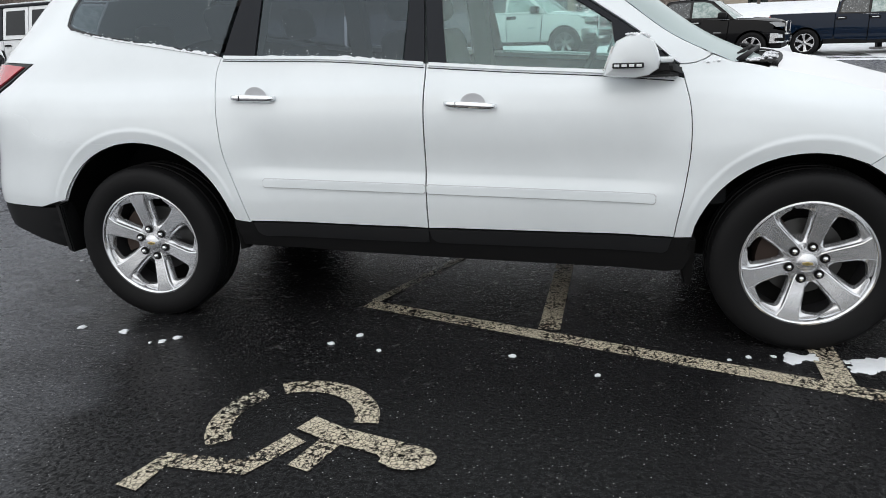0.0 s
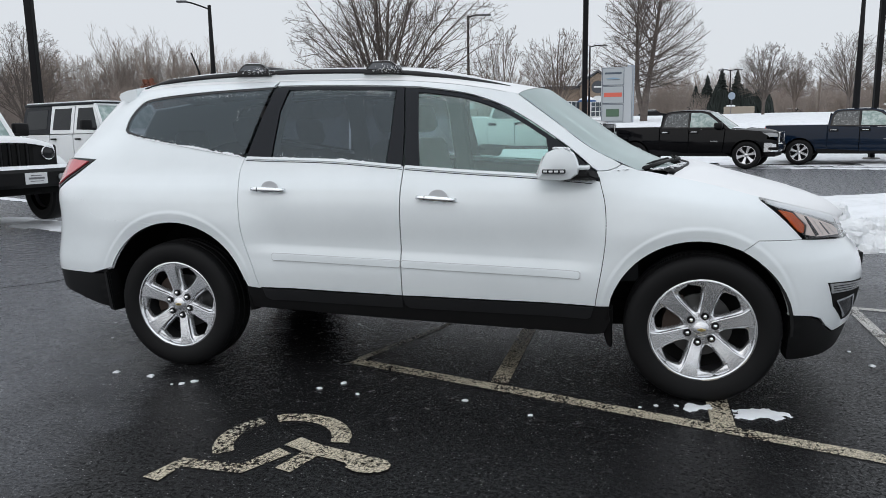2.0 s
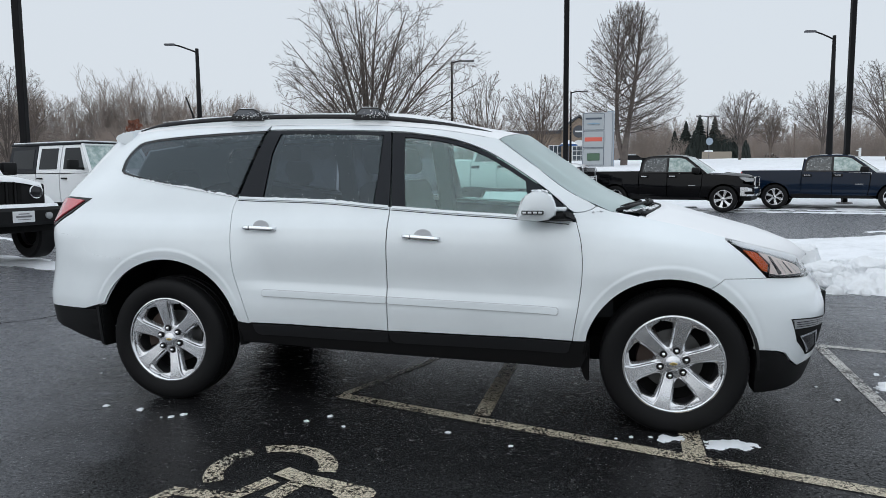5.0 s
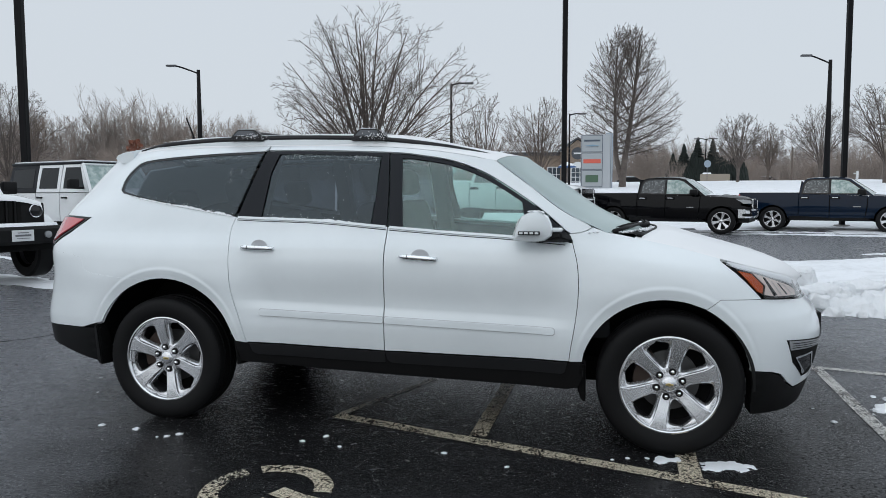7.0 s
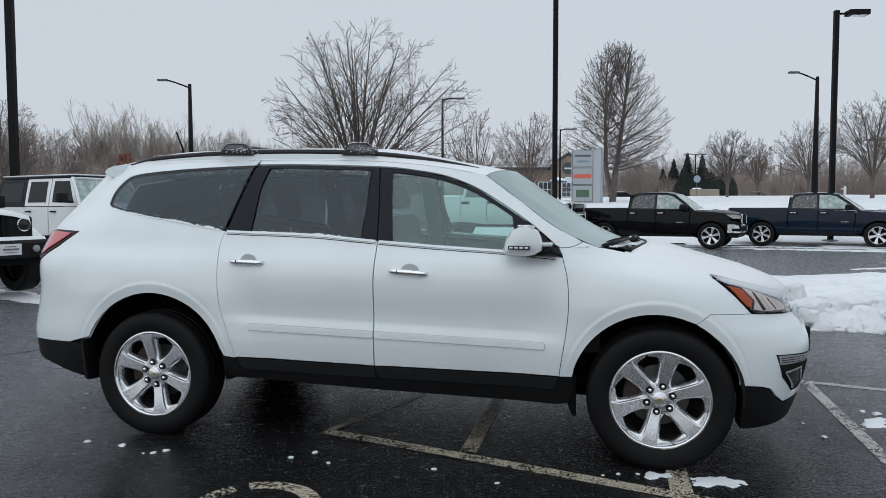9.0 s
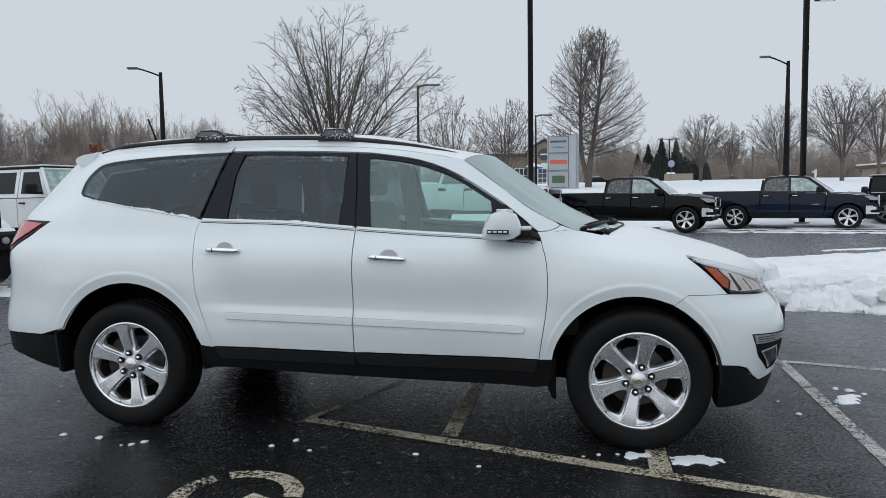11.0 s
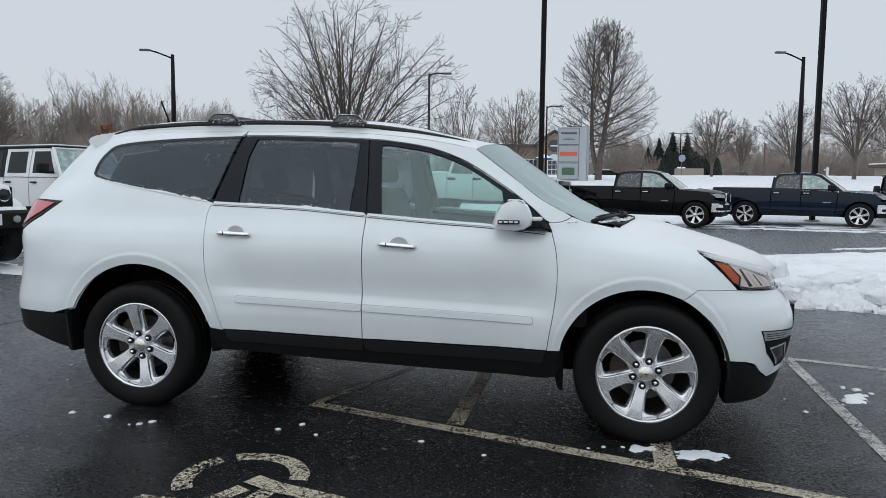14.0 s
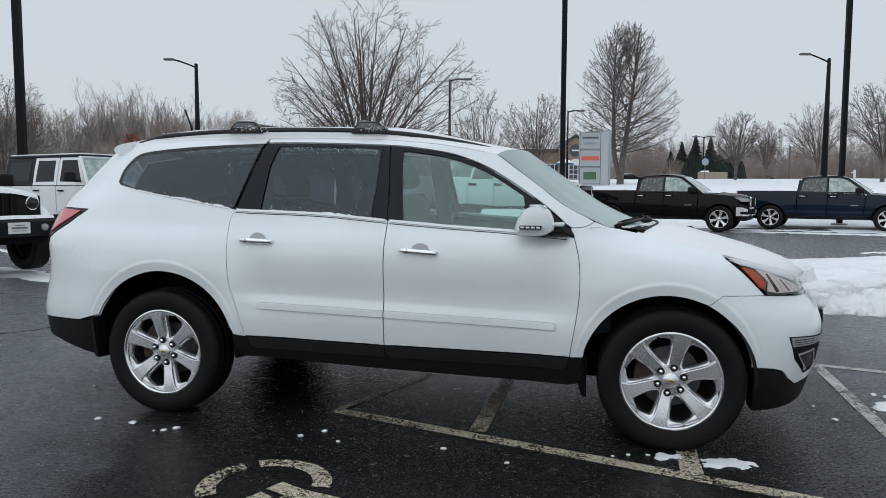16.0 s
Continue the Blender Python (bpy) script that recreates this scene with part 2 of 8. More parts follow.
wire(M_bark_pale, ramp(M_bark_pale, noise_node(M_bark_pale, 3, 5, 0.7), (0.3, (0.10, 0.078, 0.066)), (0.7, (0.20, 0.16, 0.135))), "Base Color")
# brown winter twigs, with the distance haze lightened into their colour
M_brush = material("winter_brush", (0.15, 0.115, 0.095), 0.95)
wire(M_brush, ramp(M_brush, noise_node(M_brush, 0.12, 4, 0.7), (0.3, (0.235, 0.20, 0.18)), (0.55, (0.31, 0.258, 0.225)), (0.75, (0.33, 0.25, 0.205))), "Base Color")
M_rust_leaf = material("rusty_leaves", (0.20, 0.075, 0.045), 0.9)
M_needle = material("dark_needles", (0.014, 0.020, 0.017), 0.9)

# wet asphalt: dark, patchily wet, fine stones in relief
M_asphalt = material("wet_asphalt", (0.02, 0.02, 0.021), 0.3)
_mid = noise_node(M_asphalt, 9, 6, 0.65)
_big = noise_node(M_asphalt, 0.55, 5, 0.6)
_grit = noise_node(M_asphalt, 330, 2, 0.6)
_col = ramp(M_asphalt, _grit, (0.30, (0.0055, 0.0055, 0.0058)), (0.62, (0.0105, 0.0105, 0.011)), (0.655, (0.035, 0.035, 0.035)), (0.73, (0.20, 0.20, 0.197)))
wire(M_asphalt, mix(M_asphalt, ramp(M_asphalt, _big, (0.42, 0.0), (0.66, 1.0)), _col, mix(M_asphalt, 0.35, _col, (0.016, 0.016, 0.017))), "Base Color")
# wet middle of the stall left dark; half-dry side lanes get painted sky sheen
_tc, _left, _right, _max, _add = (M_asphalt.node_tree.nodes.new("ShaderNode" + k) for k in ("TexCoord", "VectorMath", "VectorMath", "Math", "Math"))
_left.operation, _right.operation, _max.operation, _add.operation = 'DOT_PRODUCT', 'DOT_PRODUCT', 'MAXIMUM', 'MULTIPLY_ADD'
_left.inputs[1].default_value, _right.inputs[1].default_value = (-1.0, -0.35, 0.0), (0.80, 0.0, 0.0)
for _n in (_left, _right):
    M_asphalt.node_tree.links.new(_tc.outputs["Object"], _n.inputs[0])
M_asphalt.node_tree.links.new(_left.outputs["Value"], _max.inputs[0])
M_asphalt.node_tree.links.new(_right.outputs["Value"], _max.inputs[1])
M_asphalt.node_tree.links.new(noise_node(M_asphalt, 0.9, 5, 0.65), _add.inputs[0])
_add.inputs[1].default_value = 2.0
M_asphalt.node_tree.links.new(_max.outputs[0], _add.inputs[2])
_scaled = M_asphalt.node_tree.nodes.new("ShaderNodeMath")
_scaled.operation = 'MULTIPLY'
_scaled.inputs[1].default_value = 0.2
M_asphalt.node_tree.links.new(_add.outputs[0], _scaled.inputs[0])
_dry_sheen = ramp(M_asphalt, _scaled.outputs[0], (0.57, 0.0), (0.82, 1.0))
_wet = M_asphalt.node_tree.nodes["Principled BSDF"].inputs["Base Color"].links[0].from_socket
# this blue-grey pair carries the reflected sky in the lanes' colour
wire(M_asphalt, mix(M_asphalt, _dry_sheen, _wet, mix(M_asphalt, ramp(M_asphalt, noise_node(M_asphalt, 70, 4, 0.7), (0.40, 0.0), (0.58, 1.0)), (0.040, 0.042, 0.048), (0.175, 0.181, 0.200))), "Base Color")
wire(M_asphalt, mix(M_asphalt, _dry_sheen, ramp(M_asphalt, _mid, (0.32, 0.16), (0.50, 0.22), (0.70, 0.30)), ramp(M_asphalt, _mid, (0.32, 0.20), (0.50, 0.28), (0.70, 0.36))), "Roughness")
_cell = M_asphalt.node_tree.nodes.new("ShaderNodeTexVoronoi")
_cell.inputs["Scale"].default_value = 78
M_asphalt.node_tree.links.new(_tc.outputs["Object"], _cell.inputs["Vector"])
_relief = M_asphalt.node_tree.nodes.new("ShaderNodeMath")
_relief.operation = 'MULTIPLY'
M_asphalt.node_tree.links.new(ramp(M_asphalt, _cell.outputs["Distance"], (0.15, 1.0), (0.75, 0.0)), _relief.inputs[0])
M_asphalt.node_tree.links.new(ramp(M_asphalt, _dry_sheen, (0.0, 0.30), (1.0, 1.0)), _relief.inputs[1])
bump(M_asphalt, _relief.outputs[0], 0.60, 0.006)
bump(M_asphalt, noise_node(M_asphalt, 45, 3, 0.6), 0.15, 0.012)
# pits between the stones hold no film of water
_film = M_asphalt.node_tree.nodes.new("ShaderNodeMath")
_film.operation = 'MULTIPLY'
M_asphalt.node_tree.links.new(ramp(M_asphalt, noise_node(M_asphalt, 55, 3, 0.6), (0.40, 0.04), (0.50, 0.42), (0.66, 0.85)), _film.inputs[0])
M_asphalt.node_tree.links.new(ramp(M_asphalt, _dry_sheen, (0.0, 0.36), (1.0, 0.95)), _film.inputs[1])
wire(M_asphalt, _film.outputs[0], "Specular IOR Level")
M_asphalt.node_tree.nodes["Principled BSDF"].inputs["IOR"].default_value = 1.38
# pale grit: one stone in twelve shows its top
_pick, _small, _fleck = (M_asphalt.node_tree.nodes.new("ShaderNode" + k) for k in ("SeparateColor", "TexVoronoi", "Math"))
_small.inputs["Scale"].default_value, _fleck.operation = 105, 'MULTIPLY'
M_asphalt.node_tree.links.new(_tc.outputs["Object"], _small.inputs["Vector"])
M_asphalt.node_tree.links.new(_small.outputs["Color"], _pick.inputs[0])
M_asphalt.node_tree.links.new(ramp(M_asphalt, _pick.outputs[0], (0.935, 0.0), (0.96, 1.0)), _fleck.inputs[0])
M_asphalt.node_tree.links.new(ramp(M_asphalt, _small.outputs["Distance"], (0.16, 1.0), (0.34, 0.0)), _fleck.inputs[1])
wire(M_asphalt, mix(M_asphalt, _fleck.outputs[0], M_asphalt.node_tree.nodes["Principled BSDF"].inputs["Base Color"].links[0].from_socket, (0.34, 0.34, 0.345)), "Base Color")
# snow: lit grain, slight grey dirt
wire(M_snow, ramp(M_snow, noise_node(M_snow, 2.5, 8, 0.7), (0.30, (0.70, 0.72, 0.74)), (0.55, (0.85, 0.87, 0.90))), "Base Color")
bump(M_snow, noise_node(M_snow, 18, 8, 0.7), 0.5, 0.03)
M_dirty_snow = material("ploughed_snow", (0.7, 0.72, 0.74), 0.75)
wire(M_dirty_snow, ramp(M_dirty_snow, noise_node(M_dirty_snow, 3.0, 9, 0.75), (0.22, (0.55, 0.545, 0.54)), (0.30, (0.86, 0.87, 0.88)), (0.44, (0.92, 0.94, 0.96))), "Base Color")
bump(M_dirty_snow, noise_node(M_dirty_snow, 11, 9, 0.75), 1.0, 0.045)
M_plate = material("plate_white", (0.75, 0.76, 0.77), 0.4)
M_grey_print = material("grey_print", (0.18, 0.18, 0.19), 0.5)
M_concrete = material("concrete", (0.30, 0.29, 0.28), 0.85)
wire(M_concrete, ramp(M_concrete, noise_node(M_concrete, 4, 6, 0.7), (0.3, (0.20, 0.195, 0.19)), (0.7, (0.36, 0.35, 0.34))), "Base Color")
M_sign_grey = material("sign_grey", (0.42, 0.44, 0.46), 0.5)
M_sign_panel = material("sign_panel", (0.36, 0.385, 0.40), 0.45)
M_sign_dark = material("sign_dark", (0.07, 0.09, 0.12), 0.5)
M_sign_red = material("sign_red", (0.62, 0.12, 0.08), 0.5)
M_sign_green = material("sign_green", (0.07, 0.13, 0.08), 0.5)
M_sign_blue = material("sign_blue", (0.20, 0.32, 0.42), 0.5)
M_sign_fin = material("sign_fin", (0.30, 0.36, 0.44), 0.5)
M_brick = material("tan_brick", (0.26, 0.20, 0.15), 0.9)
wire(M_brick, ramp(M_brick, noise_node(M_brick, 6, 6, 0.7), (0.3, (0.17, 0.13, 0.10)), (0.7, (0.30, 0.235, 0.18))), "Base Color")
M_roof_band = material("roof_band", (0.06, 0.065, 0.075), 0.7)
M_white_frame = material("white_frame", (0.66, 0.67, 0.67), 0.6)
M_shop_glass = material("shop_glass", (0.05, 0.065, 0.08), 0.1)
M_umbrella = material("blue_umbrella", (0.06, 0.13, 0.30), 0.8)
M_tan_wall = material("tan_wall", (0.30, 0.26, 0.21), 0.9)
M_brown_band = material("brown_band", (0.10, 0.06, 0.05), 0.8)
# horizon wood, paled to stand in for the haze before it
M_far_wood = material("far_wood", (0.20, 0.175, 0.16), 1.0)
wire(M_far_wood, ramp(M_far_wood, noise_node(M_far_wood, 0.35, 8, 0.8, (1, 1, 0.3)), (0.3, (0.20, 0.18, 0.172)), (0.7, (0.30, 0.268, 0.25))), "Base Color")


def worn_paint(name, color, wear, rust=(0.14, 0.065, 0.02)):
    """Road paint worn through to the asphalt in cracks and patches, rusty at the edges of the wear."""
    m = material(name, color, 0.6)
    n, l, b = m.node_tree.nodes, m.node_tree.links, m.node_tree.nodes["Principled BSDF"]
    big, fine = noise_node(m, 5.5, 7, 0.7), noise_node(m, 60, 6, 0.75)
    tc = n.new("ShaderNodeTexCoord")
    vor = n.new("ShaderNodeTexVoronoi")
    vor.feature = 'DISTANCE_TO_EDGE'
    vor.inputs["Scale"].default_value = 60
    l.new(tc.outputs["Object"], vor.inputs["Vector"])
    crackm = ramp(m, vor.outputs["Distance"], (0.02, 0.10), (0.13, 1.0))
    body = mix(m, ramp(m, big, (0.31, 0.0), (0.42, 1.0)), rust, color)
    wire(m, mix(m, crackm, (0.05, 0.04, 0.03), body), "Base Color")
    add = n.new("ShaderNodeMath")
    add.operation = 'MULTIPLY_ADD'
    add.inputs[1].default_value = 0.5
    l.new(big, add.inputs[0])
    l.new(fine, add.inputs[2])
    alpha = ramp(m, add.outputs[0], (0.75 * wear - 0.03, 0.0), (0.75 * wear + 0.03, 1.0))
    tr, mx = n.new("ShaderNodeBsdfTransparent"), n.new("ShaderNodeMixShader")
    l.new(alpha, mx.inputs[0])
    l.new(tr.outputs[0], mx.inputs[1])
    l.new(b.outputs[0], mx.inputs[2])
    l.new(mx.outputs[0], n["Material Output"].inputs[0])
    return m


M_line_paint = worn_paint("worn_cream_paint", (0.55, 0.49, 0.37), 0.955)
M_line_faint = worn_paint("faint_cream_paint", (0.46, 0.42, 0.33), 0.985)
M_line_thin = worn_paint("thin_cream_paint", (0.50, 0.46, 0.36), 1.03)
M_line_pale = worn_paint("pale_line_paint", (0.60, 0.59, 0.56), 0.945)
M_line_white = worn_paint("white_road_paint", (0.6, 0.6, 0.58), 0.75)
for mm in (M_rubber, M_black):
    mm.node_tree.nodes["Principled BSDF"].inputs["Specular IOR Level"].default_value = 0.18
M_rubber.node_tree.nodes["Principled BSDF"].inputs["Base Color"].default_value = (0.007, 0.007, 0.0075, 1)
M_black.node_tree.nodes["Principled BSDF"].inputs["Base Color"].default_value = (0.009, 0.009, 0.0095, 1)

for mm, lv in ((M_black_body, 0.0), (M_blue_body, 0.0), (M_white_body, 0.2), (M_paint, 0.2), (M_trim, 0.12), (M_gloss_black, 0.3), (M_dark, 0.1), (M_inner, 0.2), (M_pole, 0.10), (M_rail, 0.3)):
    mm.node_tree.nodes["Principled BSDF"].inputs["Specular IOR Level"].default_value = lv
for mm in (M_black_body, M_blue_body):
    mm.node_tree.nodes["Principled BSDF"].inputs["Coat IOR"].default_value = 1.33
M_lens.node_tree.nodes["Principled BSDF"].inputs["Base Color"].default_value = (0.80, 0.82, 0.83, 1)
# near-black alloy: shade in the gaps between spokes is in this colour
M_barrel_shade = material("shaded_barrel", (0.045, 0.045, 0.048), 0.5, 0.5)
M_frost = material("window_frost", (0.80, 0.83, 0.85), 0.7)

M_stain = material("salt_stain", (0.30, 0.31, 0.34), 0.7)
_a, _t, _m = noise_node(M_stain, 16, 6, 0.7), M_stain.node_tree.nodes.new("ShaderNodeBsdfTransparent"), M_stain.node_tree.nodes.new("ShaderNodeMixShader")
M_stain.node_tree.links.new(ramp(M_stain, _a, (0.38, 0.02), (0.62, 0.42)), _m.inputs[0])
M_stain.node_tree.links.new(_t.outputs[0], _m.inputs[1])
M_stain.node_tree.links.new(M_stain.node_tree.nodes["Principled BSDF"].outputs[0], _m.inputs[2])
M_stain.node_tree.links.new(_m.outputs[0], M_stain.node_tree.nodes["Material Output"].inputs[0])

# ---- ground ----
def rise(x, y):
    """Height of the land: a level lot that climbs slightly to one side, with a snow bank behind the far row."""
    h = 0.035 * max(0.0, -x - 2.0) ** 2 / (max(0.0, -x - 2.0) + 2.0)
    h = min(h, 0.6)
    h += 0.34 * math.exp(-((x + 2.4) / 3.0) ** 2 - ((y - 20.5) / 3.8) ** 2)
    back = y + 0.30 * x
    h += 1.55 * smooth01(27.3, 38.0, back) + 0.9 * smooth01(36.0, 75.0, back)
    return h


def grid_sheet(xs, ys, f):
    verts = [(x, y, f(x, y)) for y in ys for x in xs]
    n = len(xs)
    faces = [(j * n + i, j * n + i + 1, (j + 1) * n + i + 1, (j + 1) * n + i) for j in range(len(ys) - 1) for i in range(n - 1)]
    return verts, faces


def stretch_axis(fine0, fine1, step, far0, far1):
    a = list(np.arange(fine0, fine1 + 1e-6, step))
    up, d = fine1, step
    while up < far1:
        d *= 1.35
        up += d
        a.append(up)
    lo, d = fine0, step
    while lo > far0:
        d *= 1.35
        lo -= d
        a.insert(0, lo)
    return a


gx, gy = stretch_axis(-24, 24, 1.0, -900, 900), stretch_axis(-14, 46, 1.0, -300, 1500)
v, f = grid_sheet(gx, gy, rise)
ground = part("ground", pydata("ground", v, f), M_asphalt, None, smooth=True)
tagged(ground, "wet black asphalt lot, snow-covered beyond the far row", "ground", kind="structure")


def sheet_patch(name, outline, z, material, label, step=0.12, edge=0.12, lump=0.0, seed=0, kind="stuff", category="snow", sc=1.0, broken=0.0):
    """A low patch that follows the land: full height inside, thin and ragged at its edge."""
    P = np.array(outline)
    lo, hi = P.min(0) - 0.05, P.max(0) + 0.05
    xs, ys = np.arange(lo[0], hi[0] + step, step), np.arange(lo[1], hi[1] + step, step)

    def signed(x, y):
        inside, j, best = False, len(P) - 1, 1e9
        for i in range(len(P)):
            a, b = P[j], P[i]
            if (a[1] > y) != (b[1] > y) and x < (b[0] - a[0]) * (y - a[1]) / (b[1] - a[1]) + a[0]:
                inside = not inside
            ab = b - a
            t = min(max(((x - a[0]) * ab[0] + (y - a[1]) * ab[1]) / max(ab @ ab, 1e-9), 0), 1)
            best = min(best, math.hypot(x - a[0] - t * ab[0], y - a[1] - t * ab[1]))
            j = i
        return best if inside else -best
    idx, verts, faces = {}, [], []
    val = np.zeros((len(xs), len(ys)))
    for i, x in enumerate(xs):
        for j, y in enumerate(ys):
            q = noise.noise(Vector((x * 2.1 * sc, y * 2.1 * sc, seed))) * 0.5 + noise.noise(Vector((x * 6 * sc, y * 6 * sc, seed + 3.3))) * 0.25
            val[i, j] = signed(x, y) + q * edge * 1.6
    for i, x in enumerate(xs):
        for j, y in enumerate(ys):
            if val[i, j] > -edge * 0.6:
                h = z * smooth01(-edge * 0.5, edge, val[i, j])
                if lump:
                    h += lump * smooth01(0, edge * 3, val[i, j]) * (0.5 * noise.noise(Vector((x * 1.1 * sc, y * 1.1 * sc, seed + 7))) + 0.4 * noise.noise(Vector((x * 3.3 * sc, y * 3.3 * sc, seed))) + 0.22 * noise.noise(Vector((x * 9 * sc, y * 9 * sc, seed))))
                if broken:
                    q = Vector((x * 5.5, y * 5.5, seed))
                    h += broken * smooth01(0, edge * 1.5, val[i, j]) * (noise.cell(q) - 0.5 + 0.6 * abs(noise.noise(q * 2.3)))
                idx[(i, j)] = len(verts)
                verts.append((x, y, rise(x, y) + max(h, 0.0) + 0.004 - 0.03 * (1 - smooth01(-0.6 * edge, -0.1 * edge, val[i, j]))))
    for i in range(len(xs) - 1):
        for j in range(len(ys) - 1):
            k = [(i, j), (i + 1, j), (i + 1, j + 1), (i, j + 1)]
            if all(q in idx for q in k):
                faces.append([idx[q] for q in k])
    ob = part(name, pydata(name, verts, faces), material, None, smooth=not broken)
    return tagged(ob, label, category, kind=kind)

# ---- the parked crossover: its outer surface as a half width over length and height ----
W_z = curve1([0.18, 0.30, 0.40, 0.48, 0.56, 0.63, 0.68, 0.76, 0.90, 1.00, 1.08, 1.13, 1.17, 1.30, 1.45, 1.58, 1.66, 1.72],
             [0.855, 0.905, 0.935, 0.955, 0.968, 0.974, 0.973, 0.972, 0.978, 0.972, 0.952, 0.925, 0.900, 0.838, 0.762, 0.692, 0.640, 0.575])
drop_x = curve1([0.8, 1.2, 1.785, 2.2, 2.5], [0.0, 0.025, 0.10, 0.20, 0.28])
front_z = curve1([0.15, 0.20, 0.42, 0.60, 0.72, 0.80, 0.90, 1.10, 1.30], [2.32, 2.35, 2.42, 2.45, 2.42, 2.36, 2.315, 2.23, 2.15])
rear_z = curve1([0.15, 0.35, 0.60, 0.90, 1.06, 1.25, 1.45, 1.60, 1.72], [2.50, 2.61, 2.63, 2.585, 2.61, 2.585, 2.48, 2.36, 2.24])
pf_z = curve1([0.2, 0.6, 0.9, 1.1], [3.5, 3.6, 3.2, 2.8])
pr_z = curve1([0.2, 0.56, 0.9, 1.06, 1.25, 1.45, 1.6], [9.0, 8.2, 7.5, 7.0, 6.0, 3.6, 3.0])
AXLE = 1.51
ARCHES = ((-1.497, 0.405, 0.487), (1.485, 0.397, 0.447))


def half_width(x, z):
    """Half the body's width at a length x and a height z."""
    w = W_z(z + drop_x(x))
    # the fender's top rolls over softly into the hood
    if x > 1.1 and z + drop_x(x) > 1.06:
        w -= 4.6 * (min(z + drop_x(x), 1.24) - 1.06) ** 2 * smooth01(1.1, 1.45, x)
    if x > 1.25:
        u = min((x - 1.25) / (front_z(z) - 1.25), 0.9999)
        w *= (1 - u ** pf_z(z)) ** 0.5
    elif x < -1.2:
        u = min((-1.2 - x) / (rear_z(z) - 1.2), 0.9999)
        w *= (1 - u ** pr_z(z)) ** 0.333
    for ax, az, ar in ARCHES:
        r = math.hypot(x - ax, z - az) - ar
        if r < 0.34:
            w += 0.028 * (1 - smooth01(0.05, 0.34, r)) - 0.010 * (1 - smooth01(-0.01, 0.075, r))
        # the raised lip round the wheel opening, broadest over the top
        r2 = math.hypot(x - ax, z - az - 0.03) - ar - 0.033
        if r2 < 0.03:
            w += 0.0062 * (1 - smooth01(-0.012, 0.012, r2))
    # a sloping ledge above the door moulding, under a soft hollow
    if z < 1.02:
        w -= 0.013 * smooth01(0.690, 0.752, z + 0.0285 * x) * (1 - smooth01(0.77, 1.02, z)) * smooth01(-1.05, -0.8, x) * (1 - smooth01(0.75, 1.1, x))
    return w

REAR_S, FRONT_S = -1.9, 1.9


def end_x(z, front):
    return front_z(z) if front else rear_z(z)


def to_s(x, z):
    """The run along the skin, counted so that the rounded ends are sampled closely."""
    for sign, front in ((1, True), (-1, False)):
        if sign * x > 1.9:
            e = min((sign * x - 1.9) / (end_x(z, front) - 1.9), 1.0)
            return sign * (1.9 + 1.0 - (1 - e) ** (1 / 2.2))
    return x


def from_s(s, z):
    for sign, front in ((1, True), (-1, False)):
        if sign * s > 1.9:
            e = 1 - max(1 - (sign * s - 1.9), 0.0) ** 2.2
            return sign * (1.9 + (end_x(z, front) - 1.9) * e)
    return s


def skin(s, z, off=0.0):
    """A point of the right-hand skin and its outward normal."""
    x = from_s(s, z)
    p = np.array((x, -half_width(x, z), z))
    d = 0.004
    a, b = from_s(s + d, z), from_s(s - d, z)
    ps = np.array((a, -half_width(a, z), z)) - np.array((b, -half_width(b, z), z))
    a, b = from_s(s, z + d), from_s(s, z - d)
    pz = np.array((a, -half_width(a, z + d), z + d)) - np.array((b, -half_width(b, z - d), z - d))
    n = np.cross(ps, pz)
    n /= max(np.linalg.norm(n), 1e-9)
    return p + off * n, n


def inset(poly, d):
    """A closed outline drawn in by d."""
    p = np.array(poly, float)
    area = 0.5 * sum(p[i - 1][0] * p[i][1] - p[i][0] * p[i - 1][1] for i in range(len(p)))
    t = np.roll(p, -1, 0) - np.roll(p, 1, 0)
    n = np.stack([-t[:, 1], t[:, 0]], 1) / np.maximum(np.linalg.norm(t, axis=1), 1e-9)[:, None]
    return p + n * d * (1 if area > 0 else -1)


def dense(poly, step):
    out = []
    for i in range(len(poly)):
        a, b = np.array(poly[i]), np.array(poly[(i + 1) % len(poly)])
        n = max(1, int(round(np.linalg.norm(b - a) / step)))
        out += [tuple(a + (b - a) * k / n) for k in range(n)]
    return out


